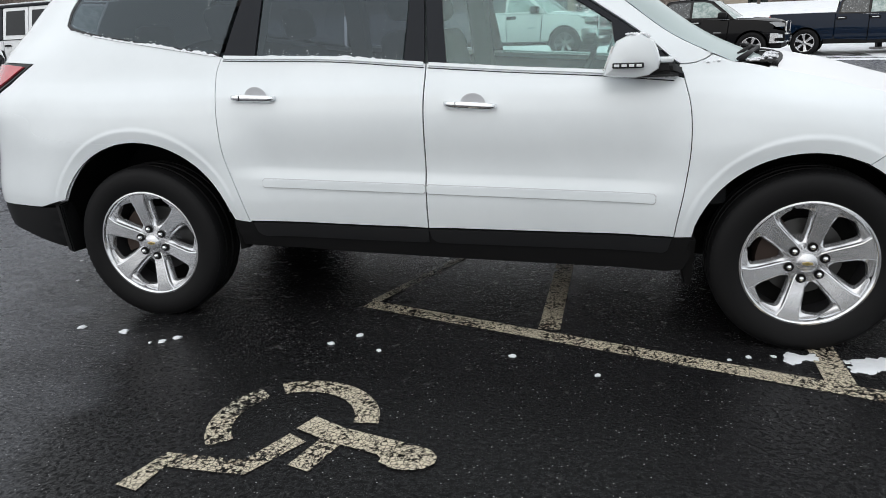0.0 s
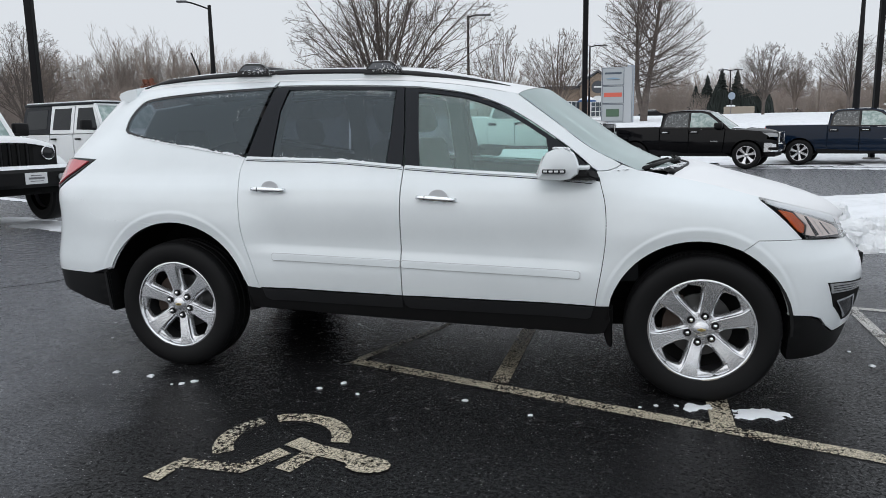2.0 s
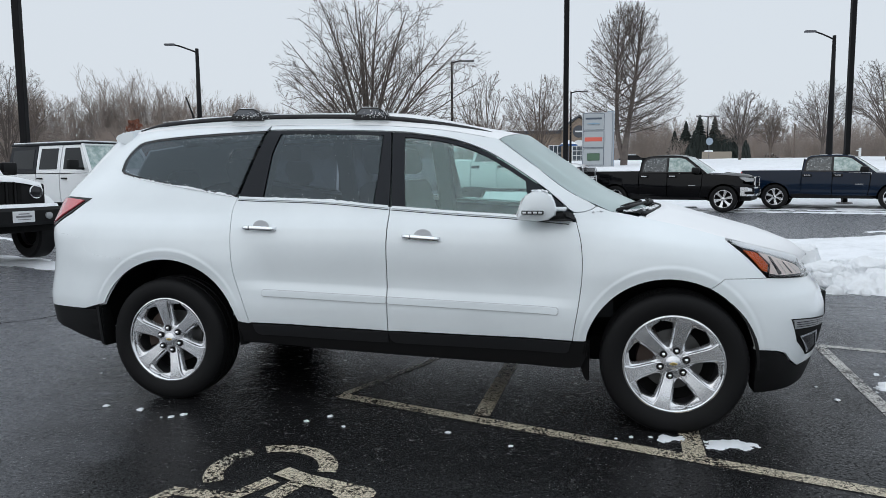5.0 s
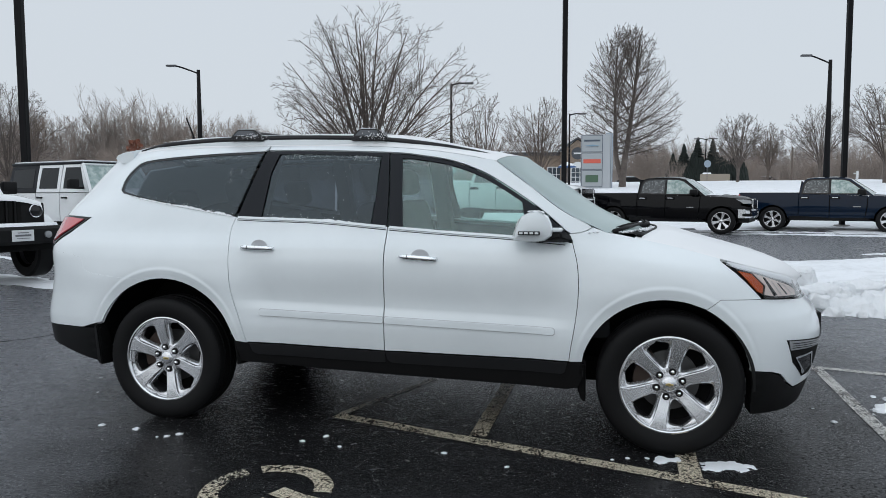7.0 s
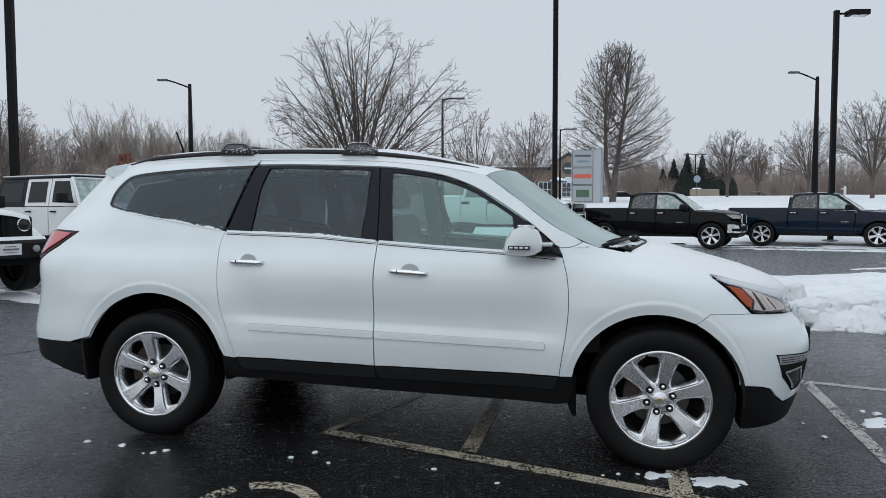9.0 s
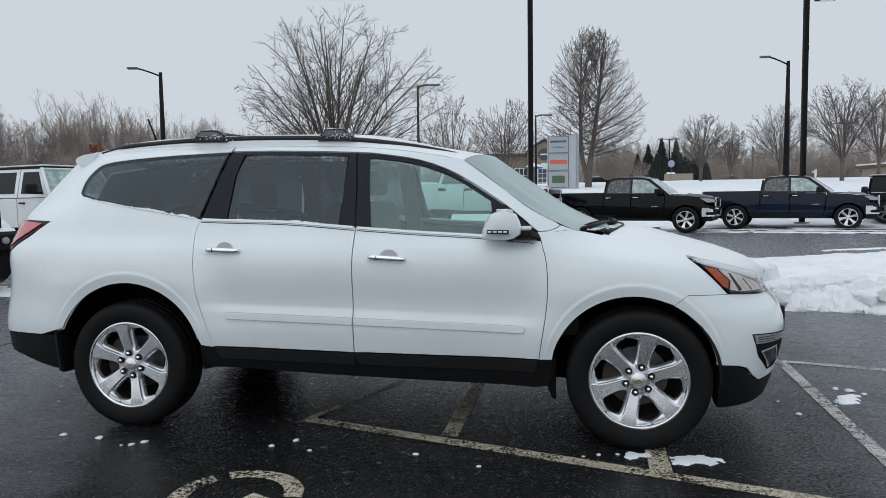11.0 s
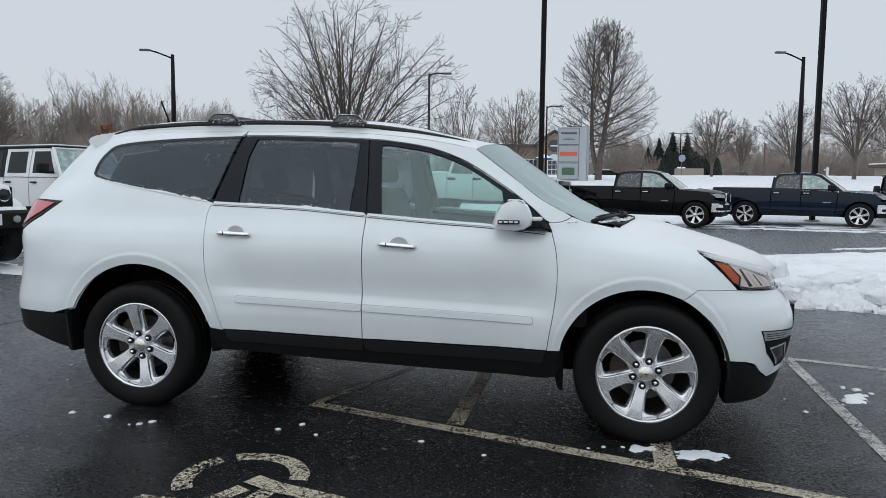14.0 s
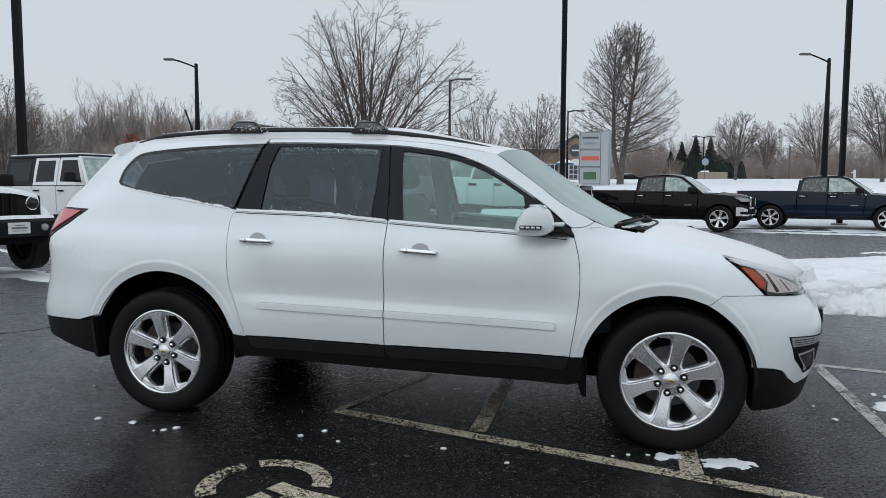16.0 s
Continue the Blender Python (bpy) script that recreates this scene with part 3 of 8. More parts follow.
def panel(name, outline, mat, parent, gap=0.003, off=0.0, depth=0.014, step=0.035, side=-1, label="", surf=None, along=None, rows=()):
    """A piece of the skin cut to an outline of (x, z), with its edges turned in. side +1 mirrors it;
    rows are further points (x, z) that follow a crease."""
    surf, along = surf or skin, along or to_s
    poly = [(along(x, z), z) for x, z in outline]
    if gap:
        poly = inset(poly, gap)
    poly = dense([tuple(q) for q in poly], step)
    P = np.array(poly)
    lo, hi = P.min(0), P.max(0)
    pts = list(poly)
    row = 0

    def within(s, z, clear):
        xs, zs = P[:, 0], P[:, 1]
        xj, zj = np.roll(xs, 1), np.roll(zs, 1)
        with np.errstate(divide='ignore', invalid='ignore'):
            cross = ((zs > z) != (zj > z)) & (s < (xj - xs) * (z - zs) / (zj - zs) + xs)
        return cross.sum() % 2 == 1 and np.min((xs - s) ** 2 + (zs - z) ** 2) > clear ** 2
    fixed = [(along(x, z), z) for x, z in rows]
    fixed = [q for q in fixed if within(q[0], q[1], 0.006)]
    pts += fixed
    fixed = np.array(fixed) if fixed else None
    for z in np.arange(lo[1] + step / 2, hi[1], step * 0.87):
        row += 1
        for s in np.arange(lo[0] + step / 2 + (row % 2) * step / 2, hi[0], step):
            if within(s, z, 0.5 * step) and (fixed is None or np.min((fixed[:, 0] - s) ** 2 + (fixed[:, 1] - z) ** 2) > (0.6 * step) ** 2):
                pts.append((s, z))
    from_cdt = delaunay([Vector(q) for q in pts], [], [list(range(len(poly)))], 1, 1e-6)
    v2, tris = from_cdt[0], from_cdt[2]
    verts, norms = [], []
    for q in v2:
        p, n = surf(q[0], q[1], off)
        verts.append(p)
        norms.append(n)
    faces = []
    for f in tris:
        f = list(f)
        a, b, c = (v2[k] for k in f[:3])
        if (b[0] - a[0]) * (c[1] - a[1]) - (b[1] - a[1]) * (c[0] - a[0]) < 0:
            f = f[::-1]
        faces.append(f)
    # turned-in edge
    count = {}
    for f in faces:
        for i in range(len(f)):
            count[(f[i], f[(i + 1) % len(f)])] = 1
    rim = [(a, b) for a, b in count if (b, a) not in count]
    n0 = len(verts)
    if depth:
        inner, dup = {}, {}
        for a, b in rim:
            for k in (a, b):
                if k not in inner:
                    dup[k] = len(verts)
                    verts.append(verts[k])
                    norms.append(norms[k])
                    inner[k] = len(verts)
                    verts.append(verts[k] - norms[k] * depth)
                    norms.append(norms[k])
        n1 = len(faces)
        for a, b in rim:
            faces.append([dup[b], dup[a], inner[a], inner[b]])
    verts, norms = np.array(verts), np.array(norms)
    if side > 0:
        verts[:, 1] *= -1
        norms[:, 1] *= -1
        faces = [f[::-1] for f in faces]
    me = pydata(name, verts, faces)
    me.shade_smooth()
    if depth:
        # the rim keeps its own flat normals
        fn = [me.polygons[i].normal.copy() for i in range(n1, len(faces))]
        loops = [Vector(norms[l.vertex_index]) for l in me.loops]
        for i, nrm in zip(range(n1, len(faces)), fn):
            for l in me.polygons[i].loop_indices:
                loops[l] = nrm
        me.normals_split_custom_set([tuple(v) for v in loops])
    else:
        me.normals_split_custom_set_from_vertices([tuple(v) for v in norms])
    return part(name, me, mat, parent, label)


def arc(ax, az, r, a0, a1, n=28):
    return [(ax + r * math.cos(radians(a0 + (a1 - a0) * k / n)), az + r * math.sin(radians(a0 + (a1 - a0) * k / n))) for k in range(n + 1)]


from mathutils.geometry import delaunay_2d_cdt as delaunay

def lip_rows(ax, az, ar):
    """Points along the crease of the lip round a wheel opening."""
    return [(ax + r * math.cos(radians(a)), az + 0.03 + r * math.sin(radians(a))) for r in (ar + 0.033 + q for q in (-0.016, -0.009, -0.003, 0.003, 0.009, 0.016)) for a in np.arange(-12, 193, 2.0)]


# lines of the body side, as (x, z)
REAR_SEAM = [tuple(p) for p in spline([(-0.941, 0.512), (-0.977, 0.639), (-1.033, 0.806), (-1.054, 0.944), (-1.068, 1.079), (-1.082, 1.19), (-1.064, 1.268)], 6)]
FRONT_SEAM = [tuple(p) for p in spline([(0.983, 0.488), (0.994, 0.569), (1.016, 0.706), (1.031, 0.862), (1.024, 1.015), (0.995, 1.134)], 6)]
B_SEAM = -0.078
SILL = curve1([-1.1, -0.94, -0.08, 0.98, 1.1], [0.53, 0.517, 0.496, 0.488, 0.49])
BELT = curve1([-2.0, -1.94, -1.82, -1.64, -1.42, -1.22, -1.066, -0.53, -0.09, 0.31, 0.64, 1.0],
              [1.435, 1.419, 1.389, 1.356, 1.321, 1.289, 1.268, 1.25, 1.215, 1.186, 1.167, 1.136])
TOP = [tuple(p) for p in spline([(-1.964, 1.44), (-1.966, 1.505), (-1.938, 1.567), (-1.882, 1.618), (-1.772, 1.64), (-1.575, 1.657), (-1.329, 1.672), (-1.09, 1.681), (-0.936, 1.685), (-0.623, 1.681), (-0.133, 1.66),
                                 (0.05, 1.641), (0.266, 1.603), (0.444, 1.541), (0.567, 1.476), (0.687, 1.401), (0.82, 1.31), (0.95, 1.2), (0.997, 1.136)], 5)]
top_front = curve1([p[0] for p in TOP if p[0] > -1.78], [p[1] for p in TOP if p[0] > -1.78])
WS_EDGE = [tuple(p) for p in spline([(0.535, 1.600), (0.749, 1.446), (0.946, 1.302), (1.179, 1.189)], 6)]
ROOF_EDGE = curve1([-2.2, -2.1, -1.9, -1.5, -0.9, -0.3, 0.1, 0.35, 0.535], [1.655, 1.672, 1.695, 1.712, 1.718, 1.706, 1.675, 1.638, 1.600])
HOOD_EDGE = curve1([1.0, 1.179, 1.35, 1.55, 1.785, 2.0, 2.2, 2.31], [1.20, 1.189, 1.155, 1.112, 1.048, 0.99, 0.93, 0.875])
RA, FA = ARCHES
LEDGE = [(x, c - 0.0285 * x) for c in (0.686, 0.694, 0.704, 0.714, 0.724, 0.734, 0.744, 0.754) for x in np.arange(-1.03, 1.03, 0.025)]


def seg(f, a, b, n):
    return [(a + (b - a) * k / n, f(a + (b - a) * k / n)) for k in range(n + 1)]


def build_crossover():
    car = thing("crossover", label="white family crossover with tinted windows and snow on its roof", category="car")

    arch_r = arc(*RA, 166, 14)        # over the wheel, from behind to before
    arch_f = arc(*FA, 167, 12)
    for side in (-1, 1):
        near = side < 0
        # quarter panel with the pillar behind the window
        rear_top = [(-rear_z(z) + 0.002, z) for z in (1.62, 1.5, 1.4, 1.3, 1.2, 1.1, 1.02)]
        seam_r = [tuple(p) for p in spline([(-2.42, 1.05), (-2.125, 1.012), (-2.074, 0.93), (-1.9, 0.899), (-1.60, 0.881)], 5)]
        tail_edge = [(-2.118, 1.262), (-2.56, 1.055)]
        quarter = (REAR_SEAM + [p for p in seg(BELT, -1.10, -1.93, 10)]
                   + [p for p in TOP if p[0] < -0.955] + [(-0.955, ROOF_EDGE(-0.955))]
                   + seg(ROOF_EDGE, -1.1, -2.16, 9) + [(-rear_z(1.6) + 0.004, 1.60), (-rear_z(1.45) + 0.004, 1.45), (-rear_z(1.272) + 0.004, 1.272), (-2.45, 1.271), (-2.3, 1.270), (-2.112, 1.263), (-2.255, 1.163), (-2.395, 1.083)]
                   + [(-2.48, 1.048), (-2.42, 1.03)] + seam_r[1:]
                   + [p for p in arch_r if p[0] > -1.58 and p[1] > 0.54] + [(-1.018, SILL(-1.02))])
        panel("quarter_panel", quarter, M_paint, car, gap=0.0005, step=0.026 if near else 0.035, side=side, rows=lip_rows(*RA) if near else ())
        # tail lamp
        lamp = [(-2.116, 1.261), (-2.3, 1.266), (-2.45, 1.266), (-rear_z(1.262) + 0.003, 1.266), (-rear_z(1.16) + 0.003, 1.16), (-rear_z(1.05) + 0.003, 1.05), (-2.50, 1.048), (-2.40, 1.088), (-2.26, 1.168)]
        lamp_red = [(-2.165, 1.247), (-2.3, 1.258), (-2.45, 1.259), (-rear_z(1.254) + 0.003, 1.259), (-rear_z(1.16) + 0.003, 1.16), (-rear_z(1.08) + 0.003, 1.08), (-2.50, 1.075), (-2.40, 1.112), (-2.27, 1.182)]
        t1 = panel("tail_lamp", lamp, M_gloss_black, car, off=0.004, depth=0.02, side=side, label="dark framed tail lamp")
        panel("lens", lamp_red, M_red_lens, t1, off=0.012, depth=0.01, side=side, label="red lens")
        # rear bumper
        bumper = ([(-2.50, 1.038), (-2.42, 1.033)] + [(x, z - 0.001) for x, z in seam_r[1:]] + [p for p in arch_r if p[0] < -1.62 and p[1] > 0.57][::-1]
                  + [(-2.09, 0.568), (-2.35, 0.565), (-rear_z(0.56) + 0.003, 0.558), (-rear_z(0.8) + 0.003, 0.8), (-rear_z(1.03) + 0.003, 1.03)])
        panel("rear_bumper", bumper, M_paint, car, gap=-0.0012, off=0.0008, side=side, rows=lip_rows(*RA) if near else ())
        low = ([(-1.958, 0.565), (-2.09, 0.562), (-2.35, 0.559), (-rear_z(0.55) + 0.003, 0.552), (-rear_z(0.46) + 0.003, 0.47)]
               + [(-2.46, 0.44), (-2.30, 0.405), (-2.15, 0.365), (-1.985, 0.33), (-1.962, 0.42)])
        panel("lower_bumper", low, M_black, car, off=-0.004, depth=0.05, side=side, label="black textured plastic")
        # doors
        rear_door = REAR_SEAM + seg(BELT, -1.05, B_SEAM, 12) + seg(SILL, B_SEAM, -0.93, 8)
        d1 = panel("rear_door", rear_door, M_paint, car, step=0.026 if near else 0.04, side=side, rows=LEDGE if near else ())
        front_door = [(B_SEAM, SILL(B_SEAM))] + seg(BELT, B_SEAM, 0.98, 12) + FRONT_SEAM[::-1] + seg(SILL, 0.97, 0.0, 8)
        d2 = panel("front_door", front_door, M_paint, car, step=0.026 if near else 0.04, side=side, rows=LEDGE if near else ())
        # black window frames: thin trim, then the pillar panels
        top_r = [p for p in TOP if -0.955 < p[0] < B_SEAM]
        c_line = [(-0.960, 1.684), (-1.012, 1.476), (-1.062, 1.272)]
        # quarter window
        q_out = [(-1.066, 1.272)] + seg(BELT, -1.08, -1.93, 10) + [p for p in TOP if p[0] < -0.97] + [(-0.966, 1.682)]
        q_in = [tuple(p) for p in inset(q_out, 0.014)]
        n1 = 12
        tr = panel("quarter_window", q_in, M_tint, car, gap=0, off=-0.005, depth=0.004, side=side, label="dark tinted quarter window")
        for a0, a1 in ((0, n1), (n1 - 1, len(q_out))):
            panel("seal", q_out[a0:a1] + q_in[a0:a1][::-1], M_gloss_black, tr, gap=0, off=-0.003, side=side, label="black rubber seal")
        # rear door frame, pillar panels and pane
        panel("pillar_panel", [(-1.058, 1.270), (-1.010, 1.476), (-0.956, 1.684), (-0.862, 1.680), (-0.893, 1.54), (-0.896, 1.262)], M_trim, d1, gap=0.002, off=-0.003, side=side, label="black pillar panel")
        panel("pillar_panel", [(-0.182, 1.222), (-0.176, 1.42), (-0.180, 1.652), (B_SEAM - 0.055, 1.657), (-0.102, 1.44), (-0.084, 1.216)], M_trim, d1, gap=0.002, off=-0.003, side=side, label="black pillar panel")
        tops = [p for p in top_r if -0.90 < p[0] < -0.12]
        panel("window_frame", [(-0.93, 1.684)] + tops + [(-0.135, 1.640)] + [(x, z - 0.020) for x, z in tops[::-1]] + [(-0.88, 1.664)], M_trim, d1, gap=0, off=-0.004, side=side, label="black window frame")
        glass_r = [(-0.889, 1.268), (-0.886, 1.54), (-0.853, 1.666)] + [(x, z - 0.018) for x, z in top_r if -0.83 < x < -0.2] + [(-0.186, 1.642), (-0.181, 1.418), (-0.188, 1.236)] + [(x, z + 0.010) for x, z in seg(BELT, -0.3, -0.85, 6)]
        panel("pane", glass_r, M_tint, d1, gap=0, off=-0.008, depth=0.003, side=side, label="dark tinted window")
        # front door frame
        top_f = [p for p in TOP if B_SEAM - 0.05 < p[0] < 0.99]
        inner_f = [(x - 0.012, z - 0.022) for x, z in TOP if 0.0 < x < 0.72]
        fr2 = ([(-0.074, 1.216), (-0.098, 1.44), (-0.127, 1.659)] + top_f + [(0.985, 1.140)] + seg(BELT, 0.95, 0.74, 4)
               + [(0.735, 1.175), (0.70, 1.36)] + inner_f[::-1] + [(-0.043, 1.628), (-0.02, 1.44), (0.012, 1.228), (0.012, 1.213)])
        panel("window_frame", fr2, M_trim, d2, gap=0.003, off=-0.006, side=side, label="black window frame")
        gl2 = [(0.008, 1.20), (-0.024, 1.44), (-0.047, 1.632)] + inner_f + [(0.71, 1.352), (0.745, 1.16)]
        panel("pane", gl2, M_clear, d2, gap=0, off=-0.014, depth=0, side=side, label="clear greenish window")
        panel("belt_trim", [(-0.065, BELT(-0.065) + 0.004)] + [(x, z + 0.004) for x, z in seg(BELT, 0, 0.96, 8)] + [(x, z - 0.010) for x, z in seg(BELT, 0.96, -0.065, 9)], M_paint, d2, gap=0, off=0.008, depth=0.012, side=side)
        panel("belt_trim", [(x, z + 0.004) for x, z in seg(BELT, -1.05, -0.09, 9)] + [(x, z - 0.010) for x, z in seg(BELT, -0.09, -1.05, 9)], M_paint, d1, gap=0, off=0.008, depth=0.012, side=side)
        for dd, a, b in ((d1, -1.055, -0.086), (d2, -0.068, 0.955)):
            panel("belt_seal", [(x, z - 0.0165) for x, z in seg(BELT, a, b, 9)] + [(x, z - 0.0195) for x, z in seg(BELT, b, a, 9)], M_trim, dd, gap=0, off=0.0025, depth=0.004, side=side, label="thin black seal line")
        # side rail of the roof, running down as the front pillar
        rail = ([(-0.951, 1.690)] + [(x, z + 0.004) for x, z in TOP if -0.93 < x < 0.96] + [(0.978, 1.1865), (1.0, 1.1865), (1.035, 1.190), (1.070, 1.202), (1.098, 1.220)]
                + WS_EDGE[::-1][3:] + [(0.50, 1.612)] + seg(ROOF_EDGE, 0.45, -0.951, 16))
        panel("pillar", rail, M_paint, car, gap=0.002, side=side)
        # fender
        fender = ([(x + 0.001, z) for x, z in FRONT_SEAM] + [(0.992, 1.150), (0.974, 1.181), (0.980, 1.1838), (1.0, 1.1838), (1.035, 1.1872), (1.072, 1.1995), (1.102, 1.2185), (1.14, 1.204), (1.179, 1.189)] + seg(HOOD_EDGE, 1.22, 1.775, 10)
                  + [(1.773, 1.040), (1.845, 0.981), (1.948, 0.881), (1.984, 0.842), (1.86, 0.846), (1.762, 0.848), (1.692, 0.797)]
                  + [p for p in arch_f if p[1] > 0.50 and p[0] < 1.68][::-1] + [(1.052, 0.49)])
        panel("fender", fender, M_paint, car, gap=0.0, step=0.026 if near else 0.035, side=side, rows=lip_rows(*FA) if near else ())
        # front bumper
        fb = ([(1.693, 0.794), (1.763, 0.846), (1.86, 0.844), (1.988, 0.840), (2.12, 0.826), (2.25, 0.808), (front_z(0.8) - 0.003, 0.80), (front_z(0.6) - 0.003, 0.6), (front_z(0.42) - 0.003, 0.375)]
              + [(2.30, 0.352), (2.183, 0.345), (2.135, 0.385), (2.094, 0.438), (2.04, 0.458), (1.922, 0.472)]
              + [p for p in arch_f if p[0] > 1.69 and p[1] > 0.48][::-1])
        panel("front_bumper", fb, M_paint, car, gap=0.001, step=0.026 if near else 0.035, side=side, rows=lip_rows(*FA) if near else ())
        lip = [(1.926, 0.468), (2.04, 0.452), (2.09, 0.430), (2.135, 0.378), (2.185, 0.338), (2.30, 0.345), (front_z(0.37) - 0.003, 0.368), (front_z(0.28) - 0.003, 0.28), (2.32, 0.215), (2.15, 0.205), (1.94, 0.215), (1.932, 0.34)]
        panel("lower_bumper", lip, M_black, car, off=-0.003, depth=0.06, side=side, label="black textured plastic")
        # fog lamp pocket
        fog = [(2.121, 0.619), (2.24, 0.606), (2.37, 0.584), (2.368, 0.53), (2.345, 0.435), (2.29, 0.396), (2.236, 0.394), (2.164, 0.489)]
        fg = panel("fog_pocket", fog, M_dark, car, off=0.003, gap=0, depth=0.02, side=side, label="dark fog lamp pocket")
        panel("signal_lamp", [(2.130, 0.614), (2.24, 0.601), (2.364, 0.580), (2.362, 0.548), (2.25, 0.555), (2.144, 0.562)], M_signal, fg, gap=0, off=0.008, depth=0.006, side=side)
        for zs in (0.570, 0.582, 0.594):
            panel("slat", [(2.150, zs + 0.006), (2.25, zs - 0.002), (2.345, zs - 0.014), (2.345, zs - 0.018), (2.25, zs - 0.006), (2.150, zs + 0.002)], M_lens_dark, fg, gap=0, off=0.0105, depth=0.003, side=side)
        panel("fog_lamp", [(2.178, 0.512), (2.28, 0.520), (2.292, 0.44), (2.238, 0.418)], M_gloss_black, fg, gap=0, off=0.009, depth=0.006, side=side)
        panel("chrome_edge", [(2.170, 0.522), (2.29, 0.530), (2.288, 0.520), (2.180, 0.511)], M_chrome, fg, gap=0, off=0.012, depth=0.005, side=side)
        panel("chrome_edge", [(2.170, 0.520), (2.180, 0.512), (2.242, 0.420), (2.230, 0.414)], M_chrome, fg, gap=0, off=0.012, depth=0.005, side=side)
        panel("chrome_edge", [(2.280, 0.526), (2.291, 0.526), (2.302, 0.440), (2.292, 0.438)], M_chrome, fg, gap=0, off=0.012, depth=0.005, side=side)
        # headlight: housing, chrome bowl, amber lens, clear strip
        hl = [(1.779, 1.036), (1.81, 1.041)] + seg(lambda x: HOOD_EDGE(x) - 0.008, 1.86, 2.2, 6) + [(2.225, 0.905), (2.235, 0.845), (2.24, 0.815), (2.12, 0.826), (1.994, 0.838), (1.955, 0.880), (1.852, 0.980)]
        h1 = panel("headlight", hl, M_gloss_black, car, gap=0.002, off=-0.003, depth=0.03, step=0.025, side=side, label="wrap-around headlight")
        panel("light_strip", [(1.795, 1.033)] + seg(lambda x: HOOD_EDGE(x) - 0.009, 1.83, 2.2, 6) + [(2.195, 0.884), (2.02, 0.944), (1.86, 0.994)], M_lens, h1, gap=0, off=0.006, depth=0.005, step=0.02, side=side, label="clear light strip")
        panel("strip_rim", [(1.80, 1.020), (1.86, 0.999), (2.02, 0.952), (2.195, 0.890), (2.20, 0.882), (2.02, 0.945), (1.86, 0.992)], M_chrome, h1, gap=0, off=0.008, depth=0.004, step=0.02, side=side)
        panel("side_marker", [(1.862, 0.985), (1.935, 0.966), (1.995, 0.905), (1.985, 0.868), (1.960, 0.880)], M_amber, h1, gap=0, off=0.006, depth=0.005, step=0.02, side=side, label="amber marker lens")
        panel("reflector", [(1.945, 0.968), (2.02, 0.944), (2.17, 0.886), (2.205, 0.86), (2.21, 0.832), (2.05, 0.842), (2.0, 0.862), (2.01, 0.905)], M_chrome_warm, h1, gap=0, off=0.005, depth=0.004, step=0.02, side=side, label="bright reflector bowl")
        panel("bowl", [(2.000, 0.945), (2.012, 0.941), (2.075, 0.852), (2.055, 0.848)], M_gloss_black, h1, gap=0, off=0.0075, depth=0.003, step=0.02, side=side)
        for q in (0.045, 0.085, 0.12):
            panel("rib", [(2.000 + q, 0.940 - 0.35 * q), (2.006 + q, 0.938 - 0.35 * q), (2.060 + q, 0.852 - 0.06 * q), (2.053 + q, 0.851 - 0.06 * q)], M_chrome if q != 0.085 else M_lens_dark, h1, gap=0, off=0.008, depth=0.003, step=0.02, side=side)
        panel("bezel", [(1.972, 0.872), (2.0, 0.858), (2.06, 0.845), (2.21, 0.834), (2.21, 0.826), (2.05, 0.834), (1.996, 0.843)], M_gloss_black, h1, gap=0, off=0.0085, depth=0.003, step=0.02, side=side, label="black lower bezel")
        panel("lens", [(1.779, 1.036), (1.81, 1.041)] + seg(lambda x: HOOD_EDGE(x) - 0.008, 1.86, 2.2, 6) + [(2.225, 0.905), (2.235, 0.845), (2.24, 0.815), (2.12, 0.826), (1.994, 0.838), (1.955, 0.880), (1.852, 0.980)],
              M_clear_lens, h1, gap=0.004, off=0.012, depth=0, step=0.025, side=side, label="clear lens cover")
        # grille
        gr = [(2.228, 0.90), (2.238, 0.84), (2.243, 0.812), (front_z(0.80) - 0.003, 0.806), (front_z(0.86) - 0.003, 0.86), (front_z(0.9) - 0.003, 0.905), (2.30, 0.892)]
        g1 = panel("grille", gr, M_gloss_black, car, gap=0, off=-0.02, depth=0.02, step=0.03, side=side, label="dark grille with chrome bars")
        for zb in (0.825, 0.85, 0.875):
            panel("bar", [(2.232, zb - 0.0025), (front_z(zb) - 0.003, zb - 0.0025), (front_z(zb) - 0.003, zb + 0.0025), (2.232, zb + 0.0025)], M_truck_chrome, g1, gap=0, off=-0.004, depth=0.012, side=side)
        # black sill
        sill = [(-1.03, SILL(-1.03) - 0.004)] + [(x, z - 0.004) for x, z in seg(SILL, -1.0, 1.05, 12)] + [(1.06, 0.40), (1.03, 0.33), (0.97, 0.318), (0.64, 0.322), (-0.09, 0.342), (-0.53, 0.358), (-1.03, 0.390)]
        panel("sill", sill, M_black, car, gap=0.002, off=-0.006, depth=0.10, side=side, label="black plastic sill")
        for dd, ca, cb in ((d1, -0.925, B_SEAM), (d2, B_SEAM, 0.975)):
            clad = [(x, SILL(x) - 0.007) for x in np.linspace(ca, cb, 9)] + [(cb - (0.0 if dd is d1 else 0.012), SILL(cb) - 0.062), (cb - (0.0 if dd is d1 else 0.028), SILL(cb) - 0.074)] + [(x, SILL(x) - 0.076) for x in np.linspace(cb - 0.04, ca + 0.05, 8)] + [(ca + 0.03, SILL(ca) - 0.070), (ca + 0.012, SILL(ca) - 0.055)]
            panel("door_cladding", clad, M_clad, dd, gap=0.002, off=0.002, depth=0.012, side=side, label="black lower door cladding")
